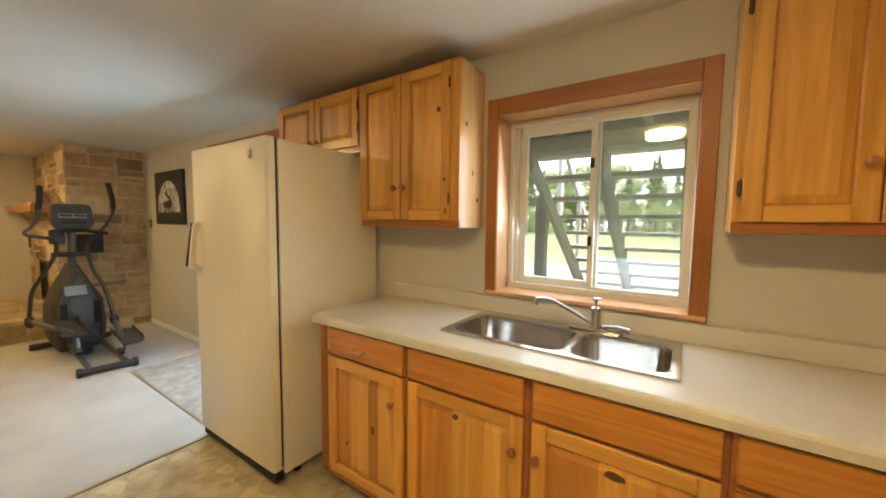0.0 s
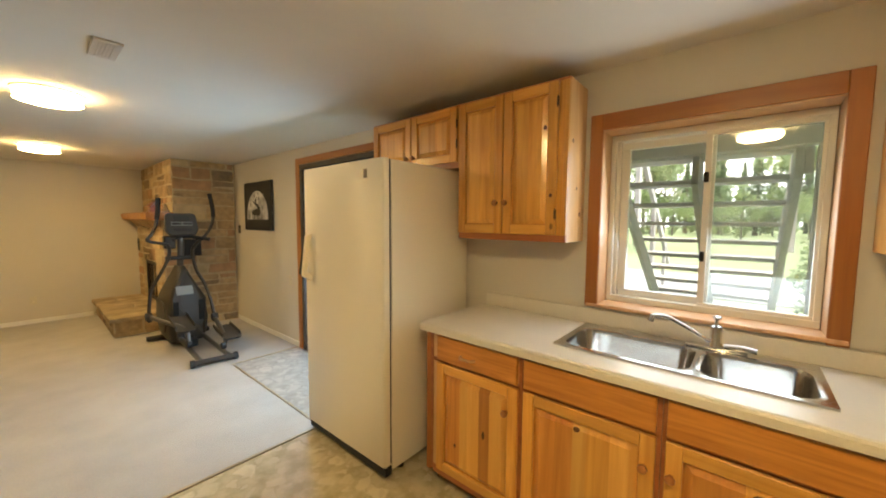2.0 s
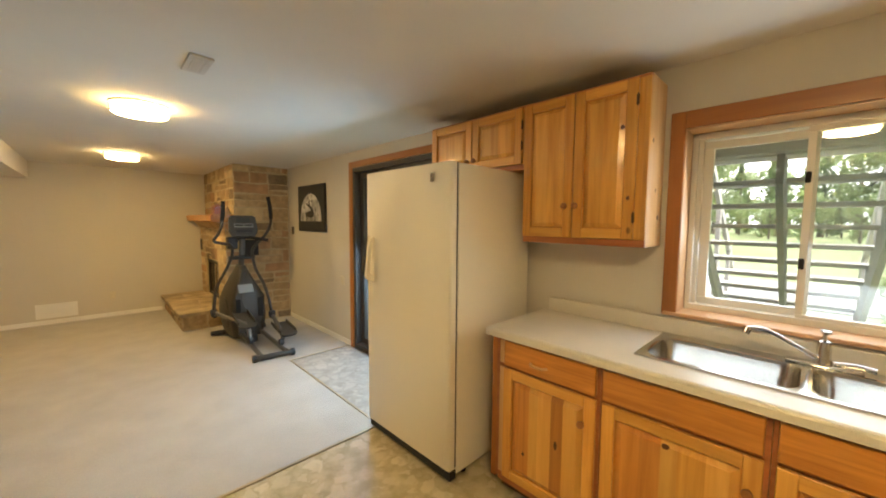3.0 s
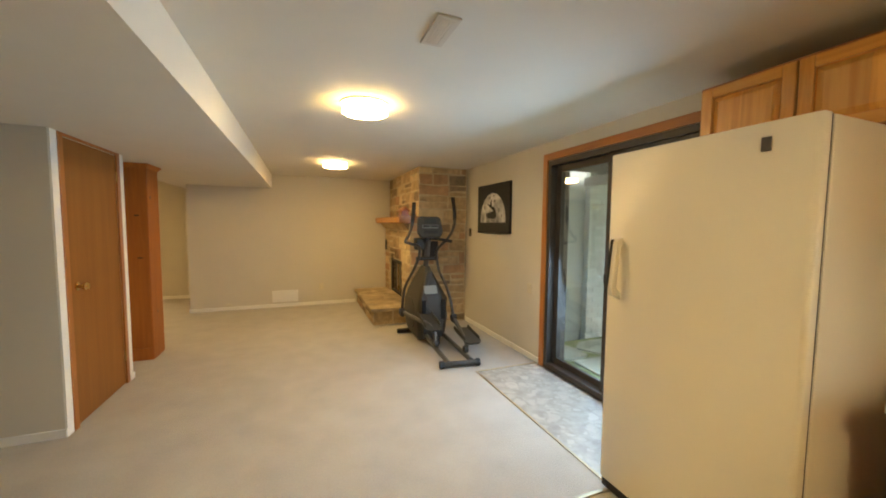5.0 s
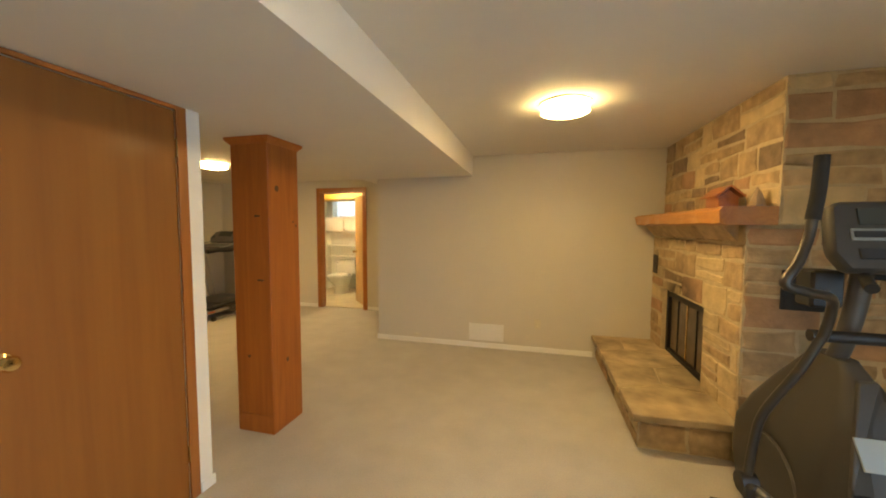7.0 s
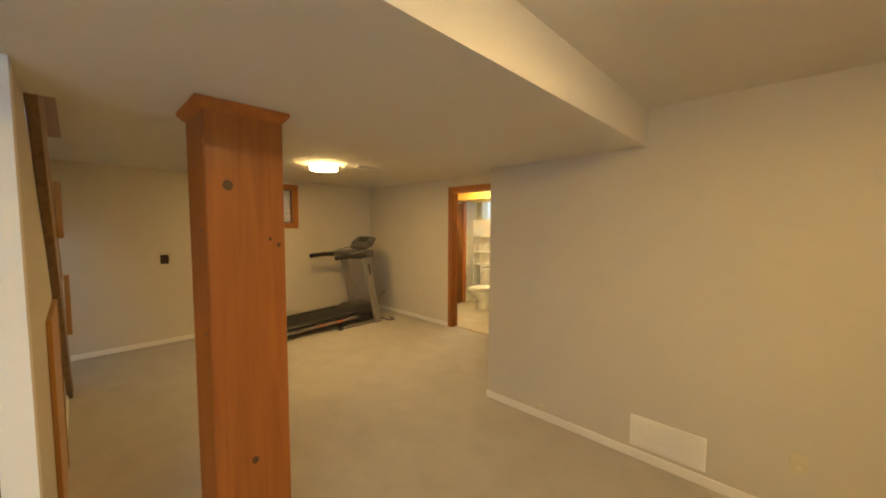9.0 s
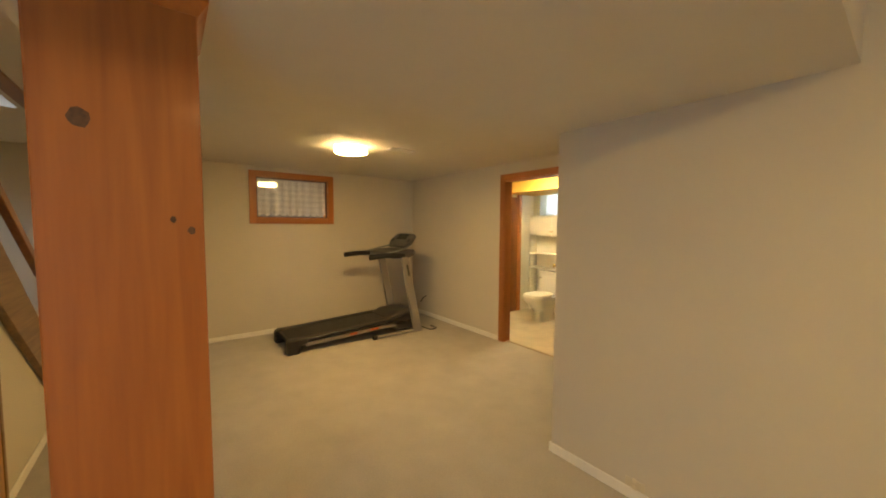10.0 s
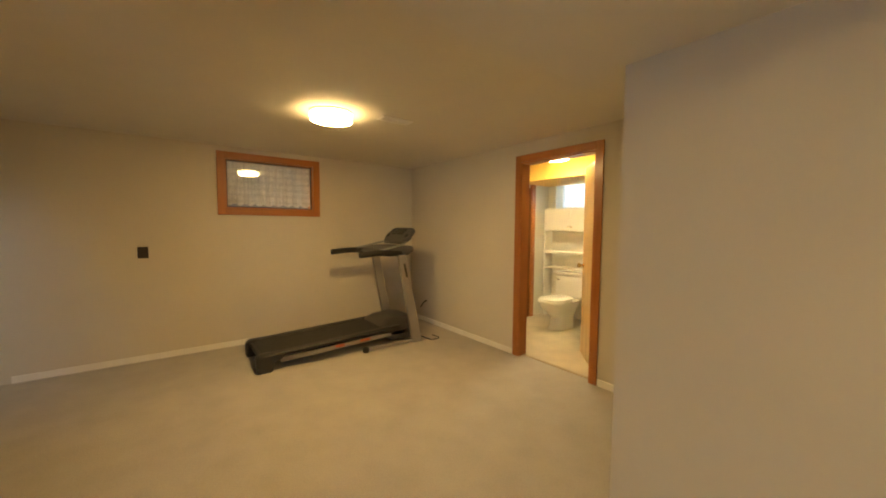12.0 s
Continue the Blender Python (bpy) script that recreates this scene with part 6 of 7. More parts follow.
for k, (a, b) in enumerate(((7.78, 7.86), (7.88, 7.98), (8.00, 8.14), (8.16, 8.28))):
    z = 0.072 + (a - 7.34) / 1.4 * 0.05
    part("decal", box(X1 - 0.0195, X1 - 0.0185, a, b, z + 0.008 + 0.006 * (k % 2), z + 0.040), DECAL if k % 2 else TM_SILVER, tm, "orange side decal")
cable = curve_points([(-4.86, 8.92, 0.06), (-4.80, 9.02, 0.015), (-4.79, 9.06, 0.012), (-4.76, 9.10, 0.02), (-4.82, 9.16, 0.012), (-4.95, 9.15, 0.012)], 6)
pc_ = thing("power_cord", (-4.8, 9.1, 0), "black coiled treadmill power cord on the carpet", "power cord")
part("cord", tube(cable, 0.006, 6), RUBBER, pc_, smooth=True)
part("hanging_loop", tube(curve_points([(-4.84, 8.90, 0.42), (-4.83, 8.925, 0.46), (-4.82, 8.95, 0.49), (-4.82, 8.985, 0.495)], 5), 0.006, 6), RUBBER, pc_, smooth=True)


# ---- bathroom ----
BATH_PAINT = mat("bathroom_paint", (0.82, 0.80, 0.70), 0.6, vary=0.02)
# Bulkhead colour holds the yellow lamplight that falls on it
YELLOW_LIT = mat("yellow_lit_paint", (0.80, 0.52, 0.10), 0.6, vary=0.03)
BATH_WHITE = mat("white_gloss", (0.82, 0.79, 0.70), 0.35, vary=0.02)
PORCELAIN = mat("white_porcelain", (0.84, 0.82, 0.75), 0.12, vary=0.02)
OAK = wood("blond_oak_door", (0.66, 0.42, 0.14), (0.52, 0.30, 0.09), knots=False)
bcs = thing("bathroom_door_casing", (-3.39, BATH_WALL, 0), "orange-stained bathroom door casing", "door casing", kind="structure")
part("side_casing", box(-3.882, BD_X0 - 0.001, BATH_WALL - 0.016, BATH_WALL, 0, 2.138, 0.003), CASING, bcs)
part("side_casing", box(BD_X1 + 0.001, -2.908, BATH_WALL - 0.016, BATH_WALL, 0, 2.138, 0.003), CASING, bcs)
part("head_casing", box(BD_X0 - 0.001, BD_X1 + 0.001, BATH_WALL - 0.0162, BATH_WALL, BD_Z + 0.001, 2.138, 0.003), CASING_X, bcs)
part("jamb", box(BD_X0, BD_X0 + 0.014, BATH_WALL - 0.004, BATH_WALL + 0.118, 0, BD_Z), CASING, bcs)
part("jamb", box(BD_X1 - 0.014, BD_X1, BATH_WALL - 0.004, BATH_WALL + 0.118, 0, BD_Z), CASING, bcs)
part("jamb", box(BD_X0 + 0.014, BD_X1 - 0.014, BATH_WALL - 0.004, BATH_WALL + 0.118, BD_Z - 0.014, BD_Z), CASING_X, bcs)
d3 = thing("door_3", (-2.99, 9.6, 0), "blond wooden bathroom door standing open", "door", kind="structure")
bm = box(-3.735, -2.990, 9.602, 9.637, 0.01, 2.04, 0.002)
leaf = part("leaf", turned(bm, (-2.992, 9.602, 1), -48), OAK, d3)
kb = merge(lathe([(0.028, 0), (0.028, 0.006), (0.012, 0.012), (0.012, 0.03), (0.027, 0.042), (0.024, 0.062), (0.006, 0.066)], (-3.672, 9.637, 0.98), 16, axis="y"),
           lathe([(0.028, 0), (0.028, -0.006), (0.012, -0.012), (0.012, -0.03), (0.027, -0.042), (0.024, -0.062), (0.006, -0.066)], (-3.672, 9.602, 0.98), 16, axis="y"))
part("knob", turned(kb, (-2.992, 9.602, 1), -48), BRASS, leaf, "brass door knob", smooth=True)
BW = 11.42
bm = box(-5.02, -4.90, 9.602, BW + 0.12, -0.05, 2.4)
structure("wall_bath_west", bm, BATH_PAINT, "pale yellow-white bathroom side wall", "wall")
BB0, BB1, BBZ0, BBZ1 = -4.76, -4.02, 1.69, 2.10
bm = box(-4.90, BB0, BW, BW + 0.25, -0.05, 2.4)
box(BB1, -2.0, BW, BW + 0.25, -0.05, 2.4, bm=bm)
box(BB0, BB1, BW, BW + 0.25, -0.05, BBZ0, bm=bm)
box(BB0, BB1, BW, BW + 0.25, BBZ1, 2.4, bm=bm)
structure("wall_bath_north", bm, BATH_PAINT, "pale bathroom back wall with a small high window", "wall")
structure("wall_bath_east", box(-2.0, -1.9, 9.602, BW + 0.12, -0.05, 2.4), BATH_PAINT, "pale bathroom wall", "wall")
structure("wall_bath_inner", box(-4.90, BD_X0, 9.6005, 9.606, 0, 2.27), BATH_PAINT, "pale bathroom wall beside the door", "wall")
structure("ceiling_bath_bulkhead", box(-4.898, -2.002, 10.62, BW - 0.002, 2.045, 2.268), YELLOW_LIT, "bathroom bulkhead coloured as lit by yellow light", "ceiling")
w3 = thing("window_3", (-4.39, BW + 0.21, 1.7), "small frosted bathroom window", "window", kind="structure")
for a, b, c, d in ((BB0, BB1, BBZ0, BBZ0 + 0.03), (BB0, BB1, BBZ1 - 0.03, BBZ1), (BB0, BB0 + 0.03, BBZ0 + 0.03, BBZ1 - 0.03), (BB1 - 0.03, BB1, BBZ0 + 0.03, BBZ1 - 0.03)):
    part("frame", box(a, b, BW + 0.19, BW + 0.23, c, d, 0.003), WHITE_VINYL, w3)
g = part("pane", box(BB0 + 0.03, BB1 - 0.03, BW + 0.208, BW + 0.212, BBZ0 + 0.03, BBZ1 - 0.03), GLASS, w3)
g.visible_shadow = False

SHEER = sheer_cloth("sheer_curtain", (0.80, 0.82, 0.88))
sc = thing("bathroom_curtain", (-4.40, BW + 0.165, 1.7), "pale blue-white sheer window curtain", "curtain")
bm = bmesh.new()
prev = None
for i in range(41):
    x = BB0 + 0.012 + (BB1 - BB0 - 0.024) * i / 40
    y = BW + 0.165 + 0.012 * math.sin(i * 0.9)
    pair = [bm.verts.new((x, y, BBZ0 + 0.006)), bm.verts.new((x, y, BBZ1 - 0.01))]
    if prev:
        bm.faces.new((prev[0], pair[0], pair[1], prev[1]))
    prev = pair
part("cloth", bm, SHEER, sc, smooth=True)
shf = thing("bathroom_shelf_unit", (-4.4, 11.3, 0.7), "white built-in bathroom shelves with a small cupboard", "shelf unit")
SX0, SX1, SY = -4.80, -3.90, 11.22
part("side", box(SX0 - 0.02, SX0, SY, BW - 0.001, 0.0, 1.68, 0.002), BATH_WHITE, shf)
part("side", box(SX1, SX1 + 0.02, SY, BW - 0.001, 0.0, 1.68, 0.002), BATH_WHITE, shf)
for z in (0.755, 1.000, 1.335, 1.655):
    part("shelf", box(SX0, SX1, SY + 0.002, BW - 0.001, z, z + 0.025, 0.002), BATH_WHITE, shf)
part("back", box(SX0, SX1, BW - 0.012, BW - 0.002, 0.74, 1.65), BATH_WHITE, shf)
for a, b, kx in ((SX0 + 0.002, -4.352, -4.375), (-4.348, SX1 - 0.002, -4.325)):
    dd = part("cupboard_door", box(a, b, SY - 0.018, SY, 1.34, 1.655, 0.004), BATH_WHITE, shf)
    part("knob", lathe([(0.006, 0), (0.012, -0.012), (0.004, -0.02)], (kx, SY - 0.018, 1.40), 10, axis="y"), BRASS, dd)
to = thing("toilet", (-4.25, 10.8, 0), "white porcelain toilet with the lid closed", "toilet")
TX = -4.205
bm = loft([[(x, y, z) for x, y in rounded(TX - hw, TX + hw, ya, yb, min(hw, 0.12))] for z, hw, ya, yb in
           ((0.0, 0.115, 10.62, 11.06), (0.03, 0.11, 10.64, 11.05), (0.16, 0.105, 10.66, 11.05), (0.26, 0.14, 10.56, 11.06), (0.34, 0.175, 10.48, 11.06), (0.385, 0.18, 10.46, 11.06))])
part("bowl", bm, PORCELAIN, to, smooth=True)
part("seat", loft([[(x, y, z) for x, y in rounded(TX - 0.185 + i, TX + 0.185 - i, 10.445 + i, 10.93, 0.17)] for z, i in ((0.386, 0.006), (0.392, 0), (0.405, 0), (0.41, 0.006))]), BATH_WHITE, to, smooth=True)
part("lid", loft([[(x, y, z) for x, y in rounded(TX - 0.18 + i, TX + 0.18 - i, 10.455 + i, 10.95, 0.165)] for z, i in ((0.411, 0.006), (0.416, 0), (0.428, 0), (0.434, 0.02))]), BATH_WHITE, to, smooth=True)
part("tank", box(TX - 0.235, TX + 0.235, 11.00, 11.195, 0.40, 0.72, 0.025, seg=3), PORCELAIN, to, smooth=True)
part("tank_lid", box(TX - 0.245, TX + 0.245, 10.985, 11.20, 0.7205, 0.752, 0.010, seg=2), PORCELAIN, to, smooth=True)
part("flush_lever", tube([(TX - 0.19, 10.985, 0.65), (TX - 0.19, 10.97, 0.65), (TX - 0.13, 10.965, 0.645)], 0.007, 8), CHROME, to)
ceiling_lamp(-3.95, 10.25, CEIL_W, BATH_GLOW)
sdr = thing("door_4", (-4.89, 10.5, 0), "orange-brown wooden door on the bathroom side wall", "door", kind="structure")
part("leaf", box(-4.897, -4.865, 10.26, 10.955, 0.0, 1.99, 0.004), DOOR_WOOD, sdr)
part("casing", box(-4.897, -4.845, 10.956, 11.03, 0.0, 2.04, 0.003), CASING, sdr)
structure("trim_threshold", box(BD_X0 + 0.014, BD_X1 - 0.014, 9.545, 9.58, -0.002, 0.008, 0.003), BRASS_STRIP, "brass threshold strip at the bathroom door", "threshold")

# ---- outdoors ----
GRASS = mat("mown_lawn", (0.25, 0.295, 0.15), 0.95, vary=0.22, scale=3, big=0.15, bump=0.4, bump_scale=30, spec=0.1)
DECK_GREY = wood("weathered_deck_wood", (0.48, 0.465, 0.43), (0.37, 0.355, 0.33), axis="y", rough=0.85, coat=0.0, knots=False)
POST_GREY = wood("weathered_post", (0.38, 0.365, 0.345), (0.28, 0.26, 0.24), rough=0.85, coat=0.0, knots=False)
# Deck wood darkened to paint in shade on joists and backlit stringers
SHADED_JOIST = wood("weathered_joist_shaded", (0.27, 0.262, 0.25), (0.20, 0.192, 0.18), axis="x", rough=0.85, coat=0.0, knots=False)
BRICK_PAINT = mat("white_painted_brick", (0.54, 0.585, 0.575), 0.8, vary=0.06, scale=20, bump=0.4, bump_scale=70, island=0.06)
BRICK_JOINT = mat("pale_brick_joint", (0.50, 0.54, 0.53), 0.9, vary=0.08, scale=30)
FLAG = mat("pale_flagstone", (0.40, 0.42, 0.345), 0.85, vary=0.16, scale=6, bump=0.3, bump_scale=30, island=0.14)
MOSS = mat("mossy_joint", (0.24, 0.30, 0.12), 0.95, vary=0.4, scale=16, bump=0.6, bump_scale=50, big=3)
SIDING = mat("grey_green_siding", (0.42, 0.46, 0.44), 0.7, vary=0.06)
bm = bmesh.new()
bmesh.ops.create_grid(bm, x_segments=40, y_segments=40, size=600)
bmesh.ops.translate(bm, verts=bm.verts, vec=(0, 0, -0.14))
tagged(structure("ground", bm, GRASS, "mown green lawn stretching to the trees", "lawn"))
# Unseen walls, added to cut the daylight behind the lace curtain
CONCRETE = mat("dimming_well_concrete", (0.30, 0.29, 0.27), 0.9, vary=0.15, scale=8, bump=0.3)
bm = box(-7.10, -6.98, 6.50, 8.52, -0.14, 2.75)
box(-6.98, -6.165, 6.50, 6.62, -0.14, 2.75, bm=bm)
box(-6.98, -6.165, 8.40, 8.52, -0.14, 2.75, bm=bm)
structure("wall_window_well", bm, CONCRETE, "unseen concrete well added to dim the basement window", "wall")
structure("pavement", box(2.24, 8.5, -3.0, 5.06, -0.2, -0.085), MOSS, "mossy ground between patio flagstones", "patio")
structure("road", box(9.5, 13.5, -60, 60, -0.2, -0.10), mat("gravel_drive", (0.30, 0.30, 0.295), 0.95, vary=0.2, scale=30, bump=0.5), "pale gravel drive across the lawn", "drive")

pav = bpy.data.objects["pavement"]
y = 1.2
while y < 4.95:
    h = rng.uniform(0.40, 0.62)
    x = 2.30 + rng.uniform(0, 0.15)
    while x < 6.6:
        w = rng.uniform(0.45, 0.95)
        cx, cy = x + w / 2, min(y + h / 2, 5.0 - h / 2)
        n = rng.choice((5, 6, 7))
        pts = []
        for k in range(n):
            a = 2 * math.pi * (k + rng.uniform(-0.2, 0.2)) / n
            c, s = math.cos(a), math.sin(a)
            sq = max(abs(c), abs(s)) ** 0.75
            pts.append((cx + 0.48 * w * c / sq, cy + 0.48 * h * s / sq))
        part("flagstone", prism(pts, -0.10, -0.055 + rng.uniform(-0.008, 0.008), axis="z", bevel=0.008), FLAG, pav)
        x += w
    y += h

wing = thing("house_wing", (4.6, 5.2, -0.1), "white-painted brick wing of the house with a small window", "house")
WY, WX0, WX1, WZ0, WZ1 = 5.06, 3.27, 6.8, -0.08, 2.27
OW = (3.74, 4.84, 1.42, 1.98)
bm = box(WX0 + 0.01, OW[0], WY + 0.006, WY + 0.25, -0.15, WZ1)
box(OW[1], WX1, WY + 0.006, WY + 0.25, -0.15, WZ1, bm=bm)
box(OW[0], OW[1], WY + 0.006, WY + 0.25, -0.15, OW[2], bm=bm)
box(OW[0], OW[1], WY + 0.006, WY + 0.25, OW[3], WZ1, bm=bm)
wcore = part("wall", bm, BRICK_JOINT, wing, "white-painted brick wall")
part("side_wall", box(2.24, WX0 + 0.009, WY + 0.10, WY + 0.25, -0.15, WZ1 + 0.1), SIDING, wing, "grey-green boarded wall")
wnd = part("window", box(OW[0], OW[1], WY + 0.14, WY + 0.17, OW[2], OW[2] + 0.05), WHITE_VINYL, wing, "small white-framed window")
for a, b, c, d in ((OW[0], OW[1], OW[3] - 0.05, OW[3]), (OW[0], OW[0] + 0.05, OW[2] + 0.05, OW[3] - 0.05), (OW[1] - 0.05, OW[1], OW[2] + 0.05, OW[3] - 0.05), (4.27, 4.33, OW[2] + 0.05, OW[3] - 0.05)):
    part("window_frame", box(a, b, WY + 0.14, WY + 0.17, c, d), WHITE_VINYL, wnd)
part("dark_pane", box(OW[0] + 0.05, OW[1] - 0.05, WY + 0.155, WY + 0.16, OW[2] + 0.05, OW[3] - 0.05), mat("dark_window_glass", (0.03, 0.035, 0.035), 0.06), wnd)
part("sill", box(OW[0] - 0.03, OW[1] + 0.03, WY - 0.02, WY + 0.13, OW[2] - 0.04, OW[2] - 0.001, 0.004), BRICK_PAINT, wnd)

HAZE = glow_material("bright_hazy_sky", (0.93, 0.97, 1.0), 0.75)
bm = bmesh.new()
low = [bm.verts.new((150 * math.cos(radians(a)), 150 * math.sin(radians(a)), -0.5)) for a in range(-80, 81, 4)]
high = [bm.verts.new((150 * math.cos(radians(a)), 150 * math.sin(radians(a)), 130)) for a in range(-80, 81, 4)]
for k in range(len(low) - 1):
    bm.faces.new((low[k], low[k + 1], high[k + 1], high[k]))
structure("backdrop", bm, HAZE, "bright hazy white sky behind the trees", "sky", smooth=True)

# deck over the patio
deck = thing("timber_deck", (2.8, 2.0, 2.2), "weathered grey timber deck above the patio", "deck")
for k in range(11):
    yk = -1.4 + 0.6 * k
    part("joist", box(2.245, 3.22, yk, yk + 0.04, 2.10, 2.295, 0.003), SHADED_JOIST, deck)
part("edge_beam", box(3.10, 3.20, -1.5, 5.0, 1.985, 2.098, 0.004), DECK_GREY, deck, "weathered edge beam")
for k in range(8):
    part("deck_board", box(2.245 + 0.125 * k, 2.362 + 0.125 * k, -1.5, 5.0, 2.30, 2.335, 0.003), DECK_GREY, deck)

part("rim_joist", box(3.205, 3.245, -1.5, 2.19, 2.099, 2.298, 0.003), SHADED_JOIST, deck, "weathered rim joist")
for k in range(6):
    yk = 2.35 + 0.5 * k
    part("joist", box(3.205, 5.60, yk, yk + 0.04, 2.10, 2.295, 0.003), SHADED_JOIST, deck)
part("edge_beam", box(5.45, 5.55, 2.2, 5.04, 1.985, 2.098, 0.004), DECK_GREY, deck)
for k in range(19):
    part("deck_board", box(3.245 + 0.125 * k, 3.362 + 0.125 * k, 2.2, 5.04, 2.30, 2.335, 0.003), DECK_GREY, deck)


def deck_post(x, y, z1):
    t = thing("deck_post", (x, y, -0.12), "square weathered timber deck post", "post", "deck posts")
    part("shaft", box(x - 0.05, x + 0.05, y - 0.05, y + 0.05, -0.12, z1, 0.004), POST_GREY, t)
    part("foot_block", box(x - 0.09, x + 0.09, y - 0.09, y + 0.09, -0.14, -0.02, 0.01), BRICK_JOINT, t)


deck_post(3.15, 0.055, 1.984)
deck_post(3.15, 2.85, 1.984)
deck_post(3.72, 1.36, 1.70)
ds = thing("deck_stairs", (4.6, 0.72, -0.12), "weathered grey open-tread stairs down from the deck", "stairs")
steps = [(3.20 + 0.25 * k, 2.01 - 0.168 * k - 0.037) for k in range(12)]
for y in (0.165, 0.70, 1.235):
    pts = [(3.10, steps[0][1])]
    for x, z in steps:
        pts += [(x + 0.235, z), (x + 0.235, z - 0.168)]
    pts += [(6.10, -0.19), (5.95, -0.14), (3.10, 1.775)]
    if y > 1:
        pts = [(3.10, 2.02), (6.12, -0.01), (5.95, -0.14), (3.10, 1.86)]
    # The lit left stringer gets the pale wood, the backlit ones the darkened wood
    part("stringer", prism(pts, y, y + 0.04, axis="y"), DECK_GREY if y > 1 else SHADED_JOIST, ds, "weathered stringer board")
for k in range(12):
    x, z = 3.20 + 0.25 * k, 2.01 - 0.168 * k
    part("tread", box(x - 0.02, x + 0.255, 0.14, 1.30, z - 0.036, z, 0.004), DECK_GREY, ds, "")
for y in (0.13, 1.31):
    part("rail", prism([(3.2, 2.90), (3.2, 3.0), (6.2, 0.98), (6.2, 0.88)], y - 0.02, y + 0.02, axis="y"), DECK_GREY, ds)
    for k in range(4):
        x = 3.3 + 0.85 * k
        zb = 2.01 - 0.168 * (x - 3.2) / 0.25
        part("baluster", box(x - 0.045, x + 0.045, y - 0.02, y + 0.02, zb - 0.12, zb + 0.93), POST_GREY, ds)

# trees beyond the lawn
def leafy(name, color, rough, **more):
    """Leaves: part of the daylight shines through them."""
    m = mat(name, color, rough, **more)
    n, l = m.node_tree.nodes, m.node_tree.links
    tl, mx = n.new("ShaderNodeBsdfTranslucent"), n.new("ShaderNodeMixShader")
    tl.inputs[0].default_value = (color[0] * 1.5, color[1] * 1.6, color[2] * 1.1, 1)
    mx.inputs[0].default_value = 0.5
    l.new(n["Principled BSDF"].outputs[0], mx.inputs[1])
    l.new(tl.outputs[0], mx.inputs[2])
    l.new(mx.outputs[0], n["Material Output"].inputs[0])
    return m


BARK = mat("bark", (0.15, 0.125, 0.095), 0.95, vary=0.3, scale=12, stretch=(1, 1, 0.2), bump=0.6, bump_scale=20)
# Leaf and needle tones are paled to paint in the haze of distance
LEAF = leafy("hazed_leaves", (0.25, 0.295, 0.17), 0.7, vary=0.35, scale=2.0, big=0.5, spec=0.2)
FIR = leafy("hazed_conifer_needles", (0.155, 0.20, 0.12), 0.8, vary=0.3, scale=3.0, spec=0.2)


def make_tree(kind, seed, h, low=0.38):
    r = random.Random(seed)
    t = thing("tree", (0, 0, 0), "leafy green tree at the edge of the lawn" if kind == "leafy" else "dark green conifer at the edge of the lawn", "tree", "trees beyond the lawn")
    bm = tube([(0, 0, -0.3), (0.05 * h / 8, 0.02, h * 0.35), (0.0, 0.05, h * (0.75 if kind == "leafy" else 0.97))], 0.028 * h, 8, r_end=0.006 * h)
    if kind == "leafy":
        for k in range(6):
            a, z = r.uniform(0, 6.28), h * r.uniform(0.3, 0.6)
            tube([(0, 0, z), (math.cos(a) * h * 0.12, math.sin(a) * h * 0.12, z + h * 0.12), (math.cos(a) * h * 0.25, math.sin(a) * h * 0.25, z + h * 0.2)], 0.011 * h, 6, bm=bm, r_end=0.003 * h)
    part("trunk", bm, BARK, t)
    verts, faces = [], []
    for k in range(2200 if kind == "leafy" else 1100):
        if kind == "leafy":
            lobe = r.randrange(9)
            q = random.Random(seed * 31 + lobe)
            c = Vector((q.uniform(-.24, .24), q.uniform(-.24, .24), q.uniform(low, 0.88))) * h
            d = Vector((r.gauss(0, 1), r.gauss(0, 1), r.gauss(0, 1))).normalized()
            p = c + d * h * q.uniform(0.10, 0.17) * r.uniform(0.55, 1.05)
            s = h * r.uniform(0.011, 0.024)
        else:
            f = r.uniform(0.06, 1.0)
            a = r.uniform(0, 6.28)
            rad = h * 0.20 * (1 - f) * r.uniform(0.35, 1.05) * (1 + 0.25 * math.sin(f * 60))
            p = Vector((math.cos(a) * rad, math.sin(a) * rad, h * f - rad * 0.25))
            s = h * r.uniform(0.012, 0.026)
        u = Vector((r.gauss(0, 1), r.gauss(0, 1), r.gauss(0, 0.6))).normalized()
        v = u.orthogonal().normalized()
        b = len(verts)
        verts += [p - u * s, p + v * s * 0.7, p + u * s, p - v * s * 0.7]
        faces.append((b, b + 1, b + 2, b + 3))
    me = bpy.data.meshes.new("crown")
    me.from_pydata([tuple(v) for v in verts], [], faces)
    me.materials.append(LEAF if kind == "leafy" else FIR)
    ob = new("crown", me)
    ob.parent = t
    return t


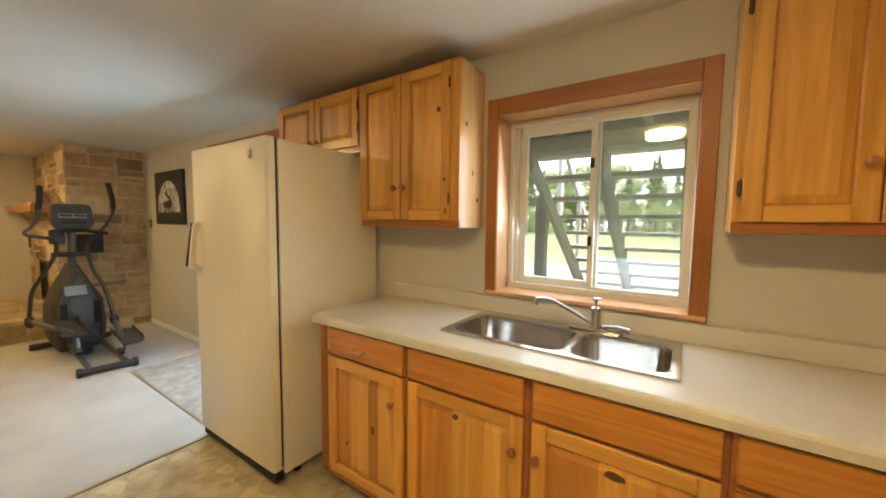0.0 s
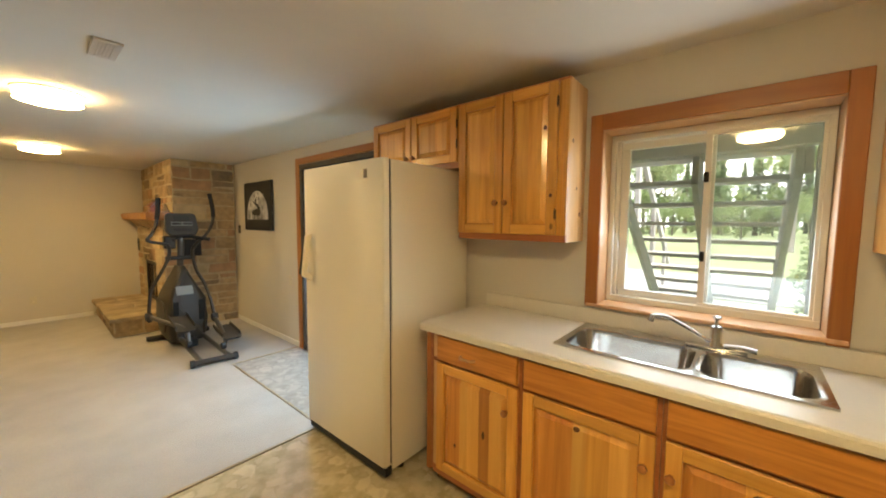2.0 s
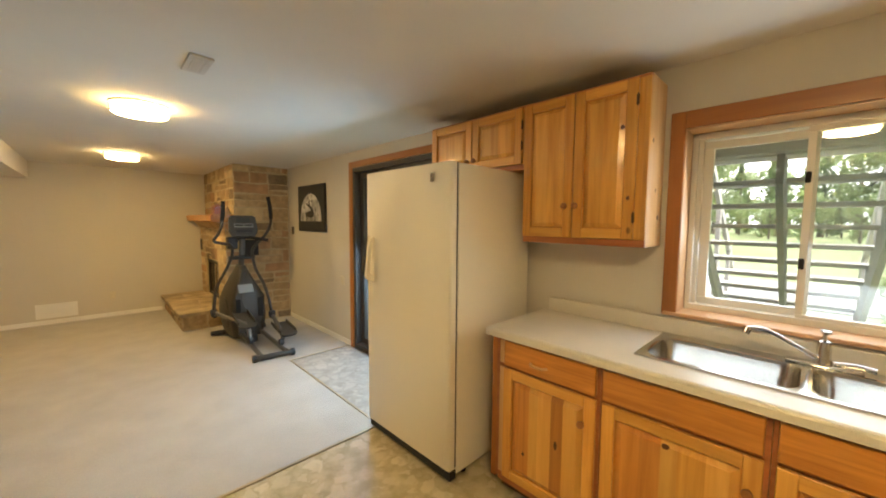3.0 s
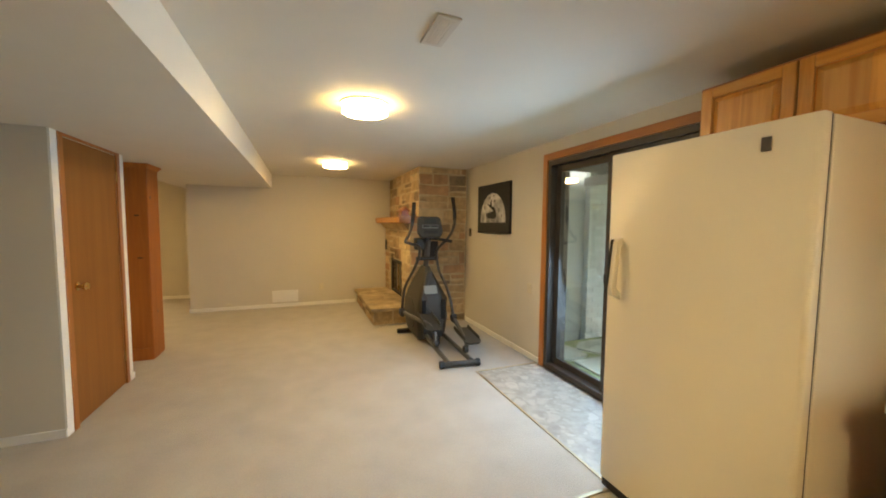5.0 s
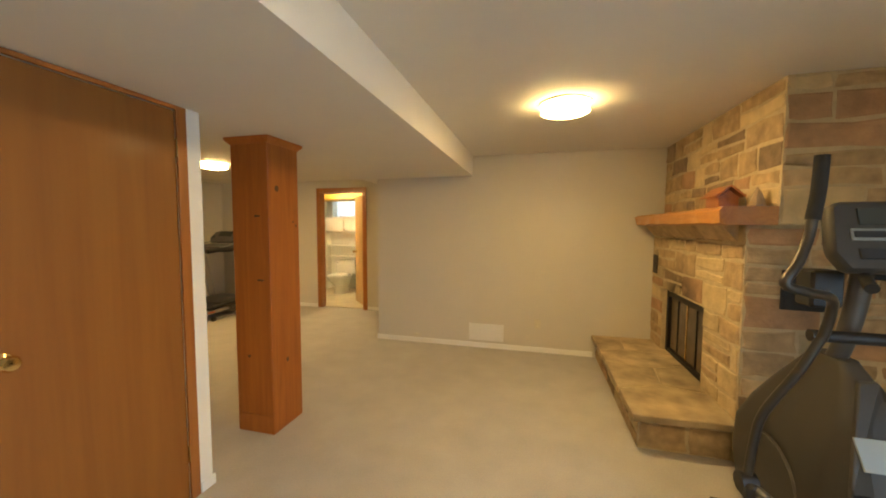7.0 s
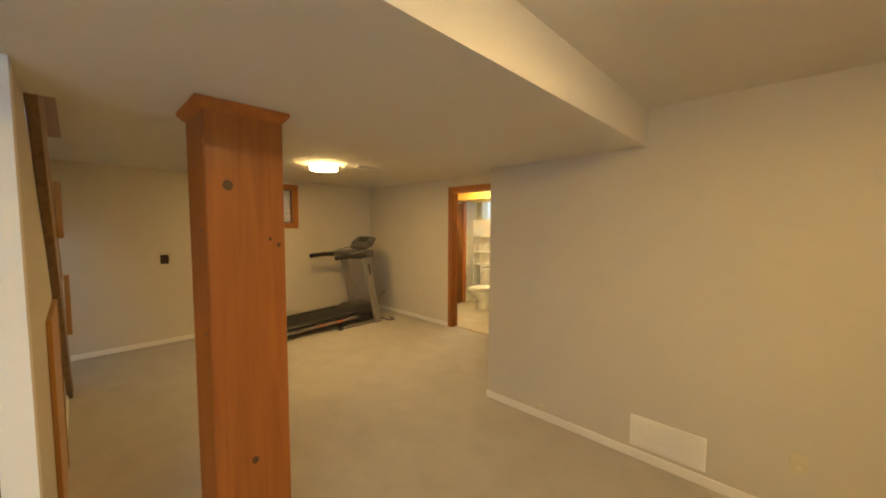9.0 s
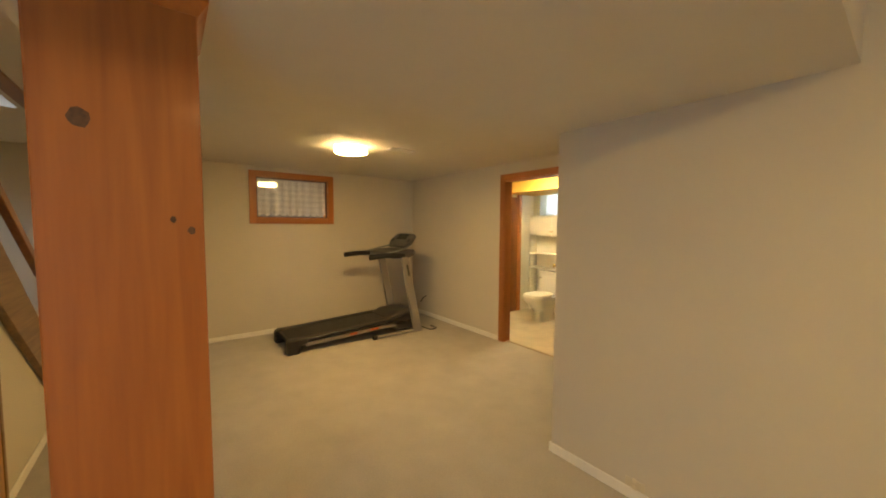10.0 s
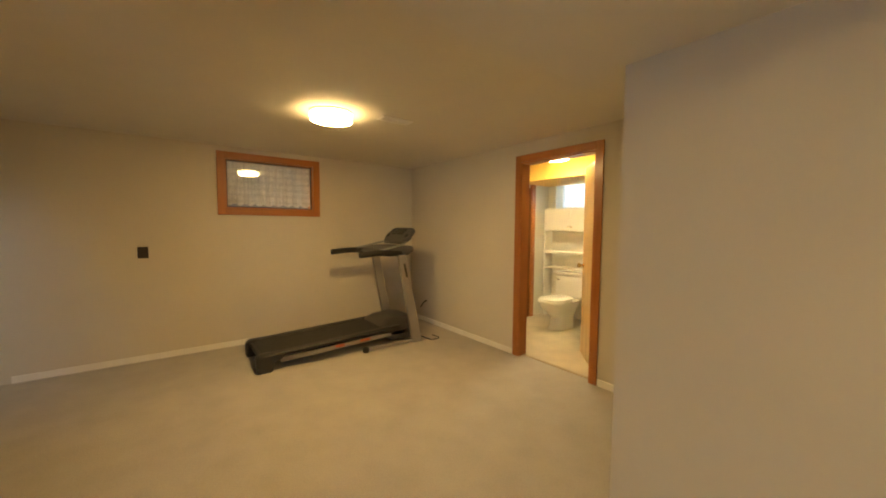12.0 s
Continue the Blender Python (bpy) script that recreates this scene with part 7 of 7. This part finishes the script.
protos = [make_tree("leafy", 3, 9.0), make_tree("leafy", 11, 11.0), make_tree("conifer", 5, 12.0)]
first = set()
tr = random.Random(21)
for k in range(84):
    p = protos[tr.choice((0, 1, 1, 2, 2))]
    d, a = tr.uniform(56, 88), radians(-52 + 104 * (k + tr.uniform(0, 0.8)) / 84)
    m = Matrix.Translation((2 + d * math.cos(a), 0.5 + d * math.sin(a), -0.14)) @ Matrix.Rotation(tr.uniform(0, 6.28), 4, "Z")
    if p.name not in first:
        first.add(p.name)
        p.matrix_basis = m
    else:
        copy_thing(p, m)
hedge = make_tree("leafy", 17, 4.5, 0.12)
tagged(hedge, "dense green bush below the trees", "bush", "bushes beyond the lawn")
hedge.name = "bush"
for k in range(72):
    d, a = tr.uniform(44, 66), radians(-54 + 108 * (k + tr.uniform(0, 0.8)) / 72)
    m = Matrix.Translation((2 + d * math.cos(a), 0.5 + d * math.sin(a), -0.3)) @ Matrix.Rotation(tr.uniform(0, 6.28), 4, "Z")
    if k == 0:
        hedge.matrix_basis = m
    else:
        copy_thing(hedge, m)
bush = make_tree("leafy", 8, 2.2, 0.1)
tagged(bush, "low leafy shrub near the deck stairs", "shrub")
bush.name = "shrub"
bush.matrix_basis = Matrix.Translation((7.4, -0.75, -0.5))

# bricks of the wing, nearest rows as single pieces
bw, bh, bj = 0.196, 0.062, 0.009
me = bpy.data.meshes.new("brick")
bm = box(0, bw, 0, 0.03, 0, bh, 0.004)
bm.to_mesh(me)
bm.free()
me.materials.append(BRICK_PAINT)
count, rest = 0, bmesh.new()
row = 0
z = WZ0
while z < WZ1 - bh:
    x = WX0 - (0.1 if row % 2 else 0.0)
    while x < WX1:
        if x >= WX0 - 0.01 and not (x + bw > OW[0] - 0.01 and x < OW[1] + 0.01 and z + bh > OW[2] - 0.05 and z < OW[3] + 0.01):
            dx, dy = rng.uniform(-.002, .002), rng.uniform(-.003, .003)
            if x < 5.4 and count < 300:
                b = new("brick", me)
                b.parent = wcore
                b.location = Vector((x + dx, WY - 0.002 + dy, z)) - place_of(wcore)
                count += 1
            else:
                box(x + dx, x + dx + bw, WY - 0.002 + dy, WY + 0.028 + dy, z, z + bh, bm=rest)
        x += bw + bj
    z += bh + bj
    row += 1
tagged(part("brickwork", rest, BRICK_PAINT, wcore), kind="stuff")
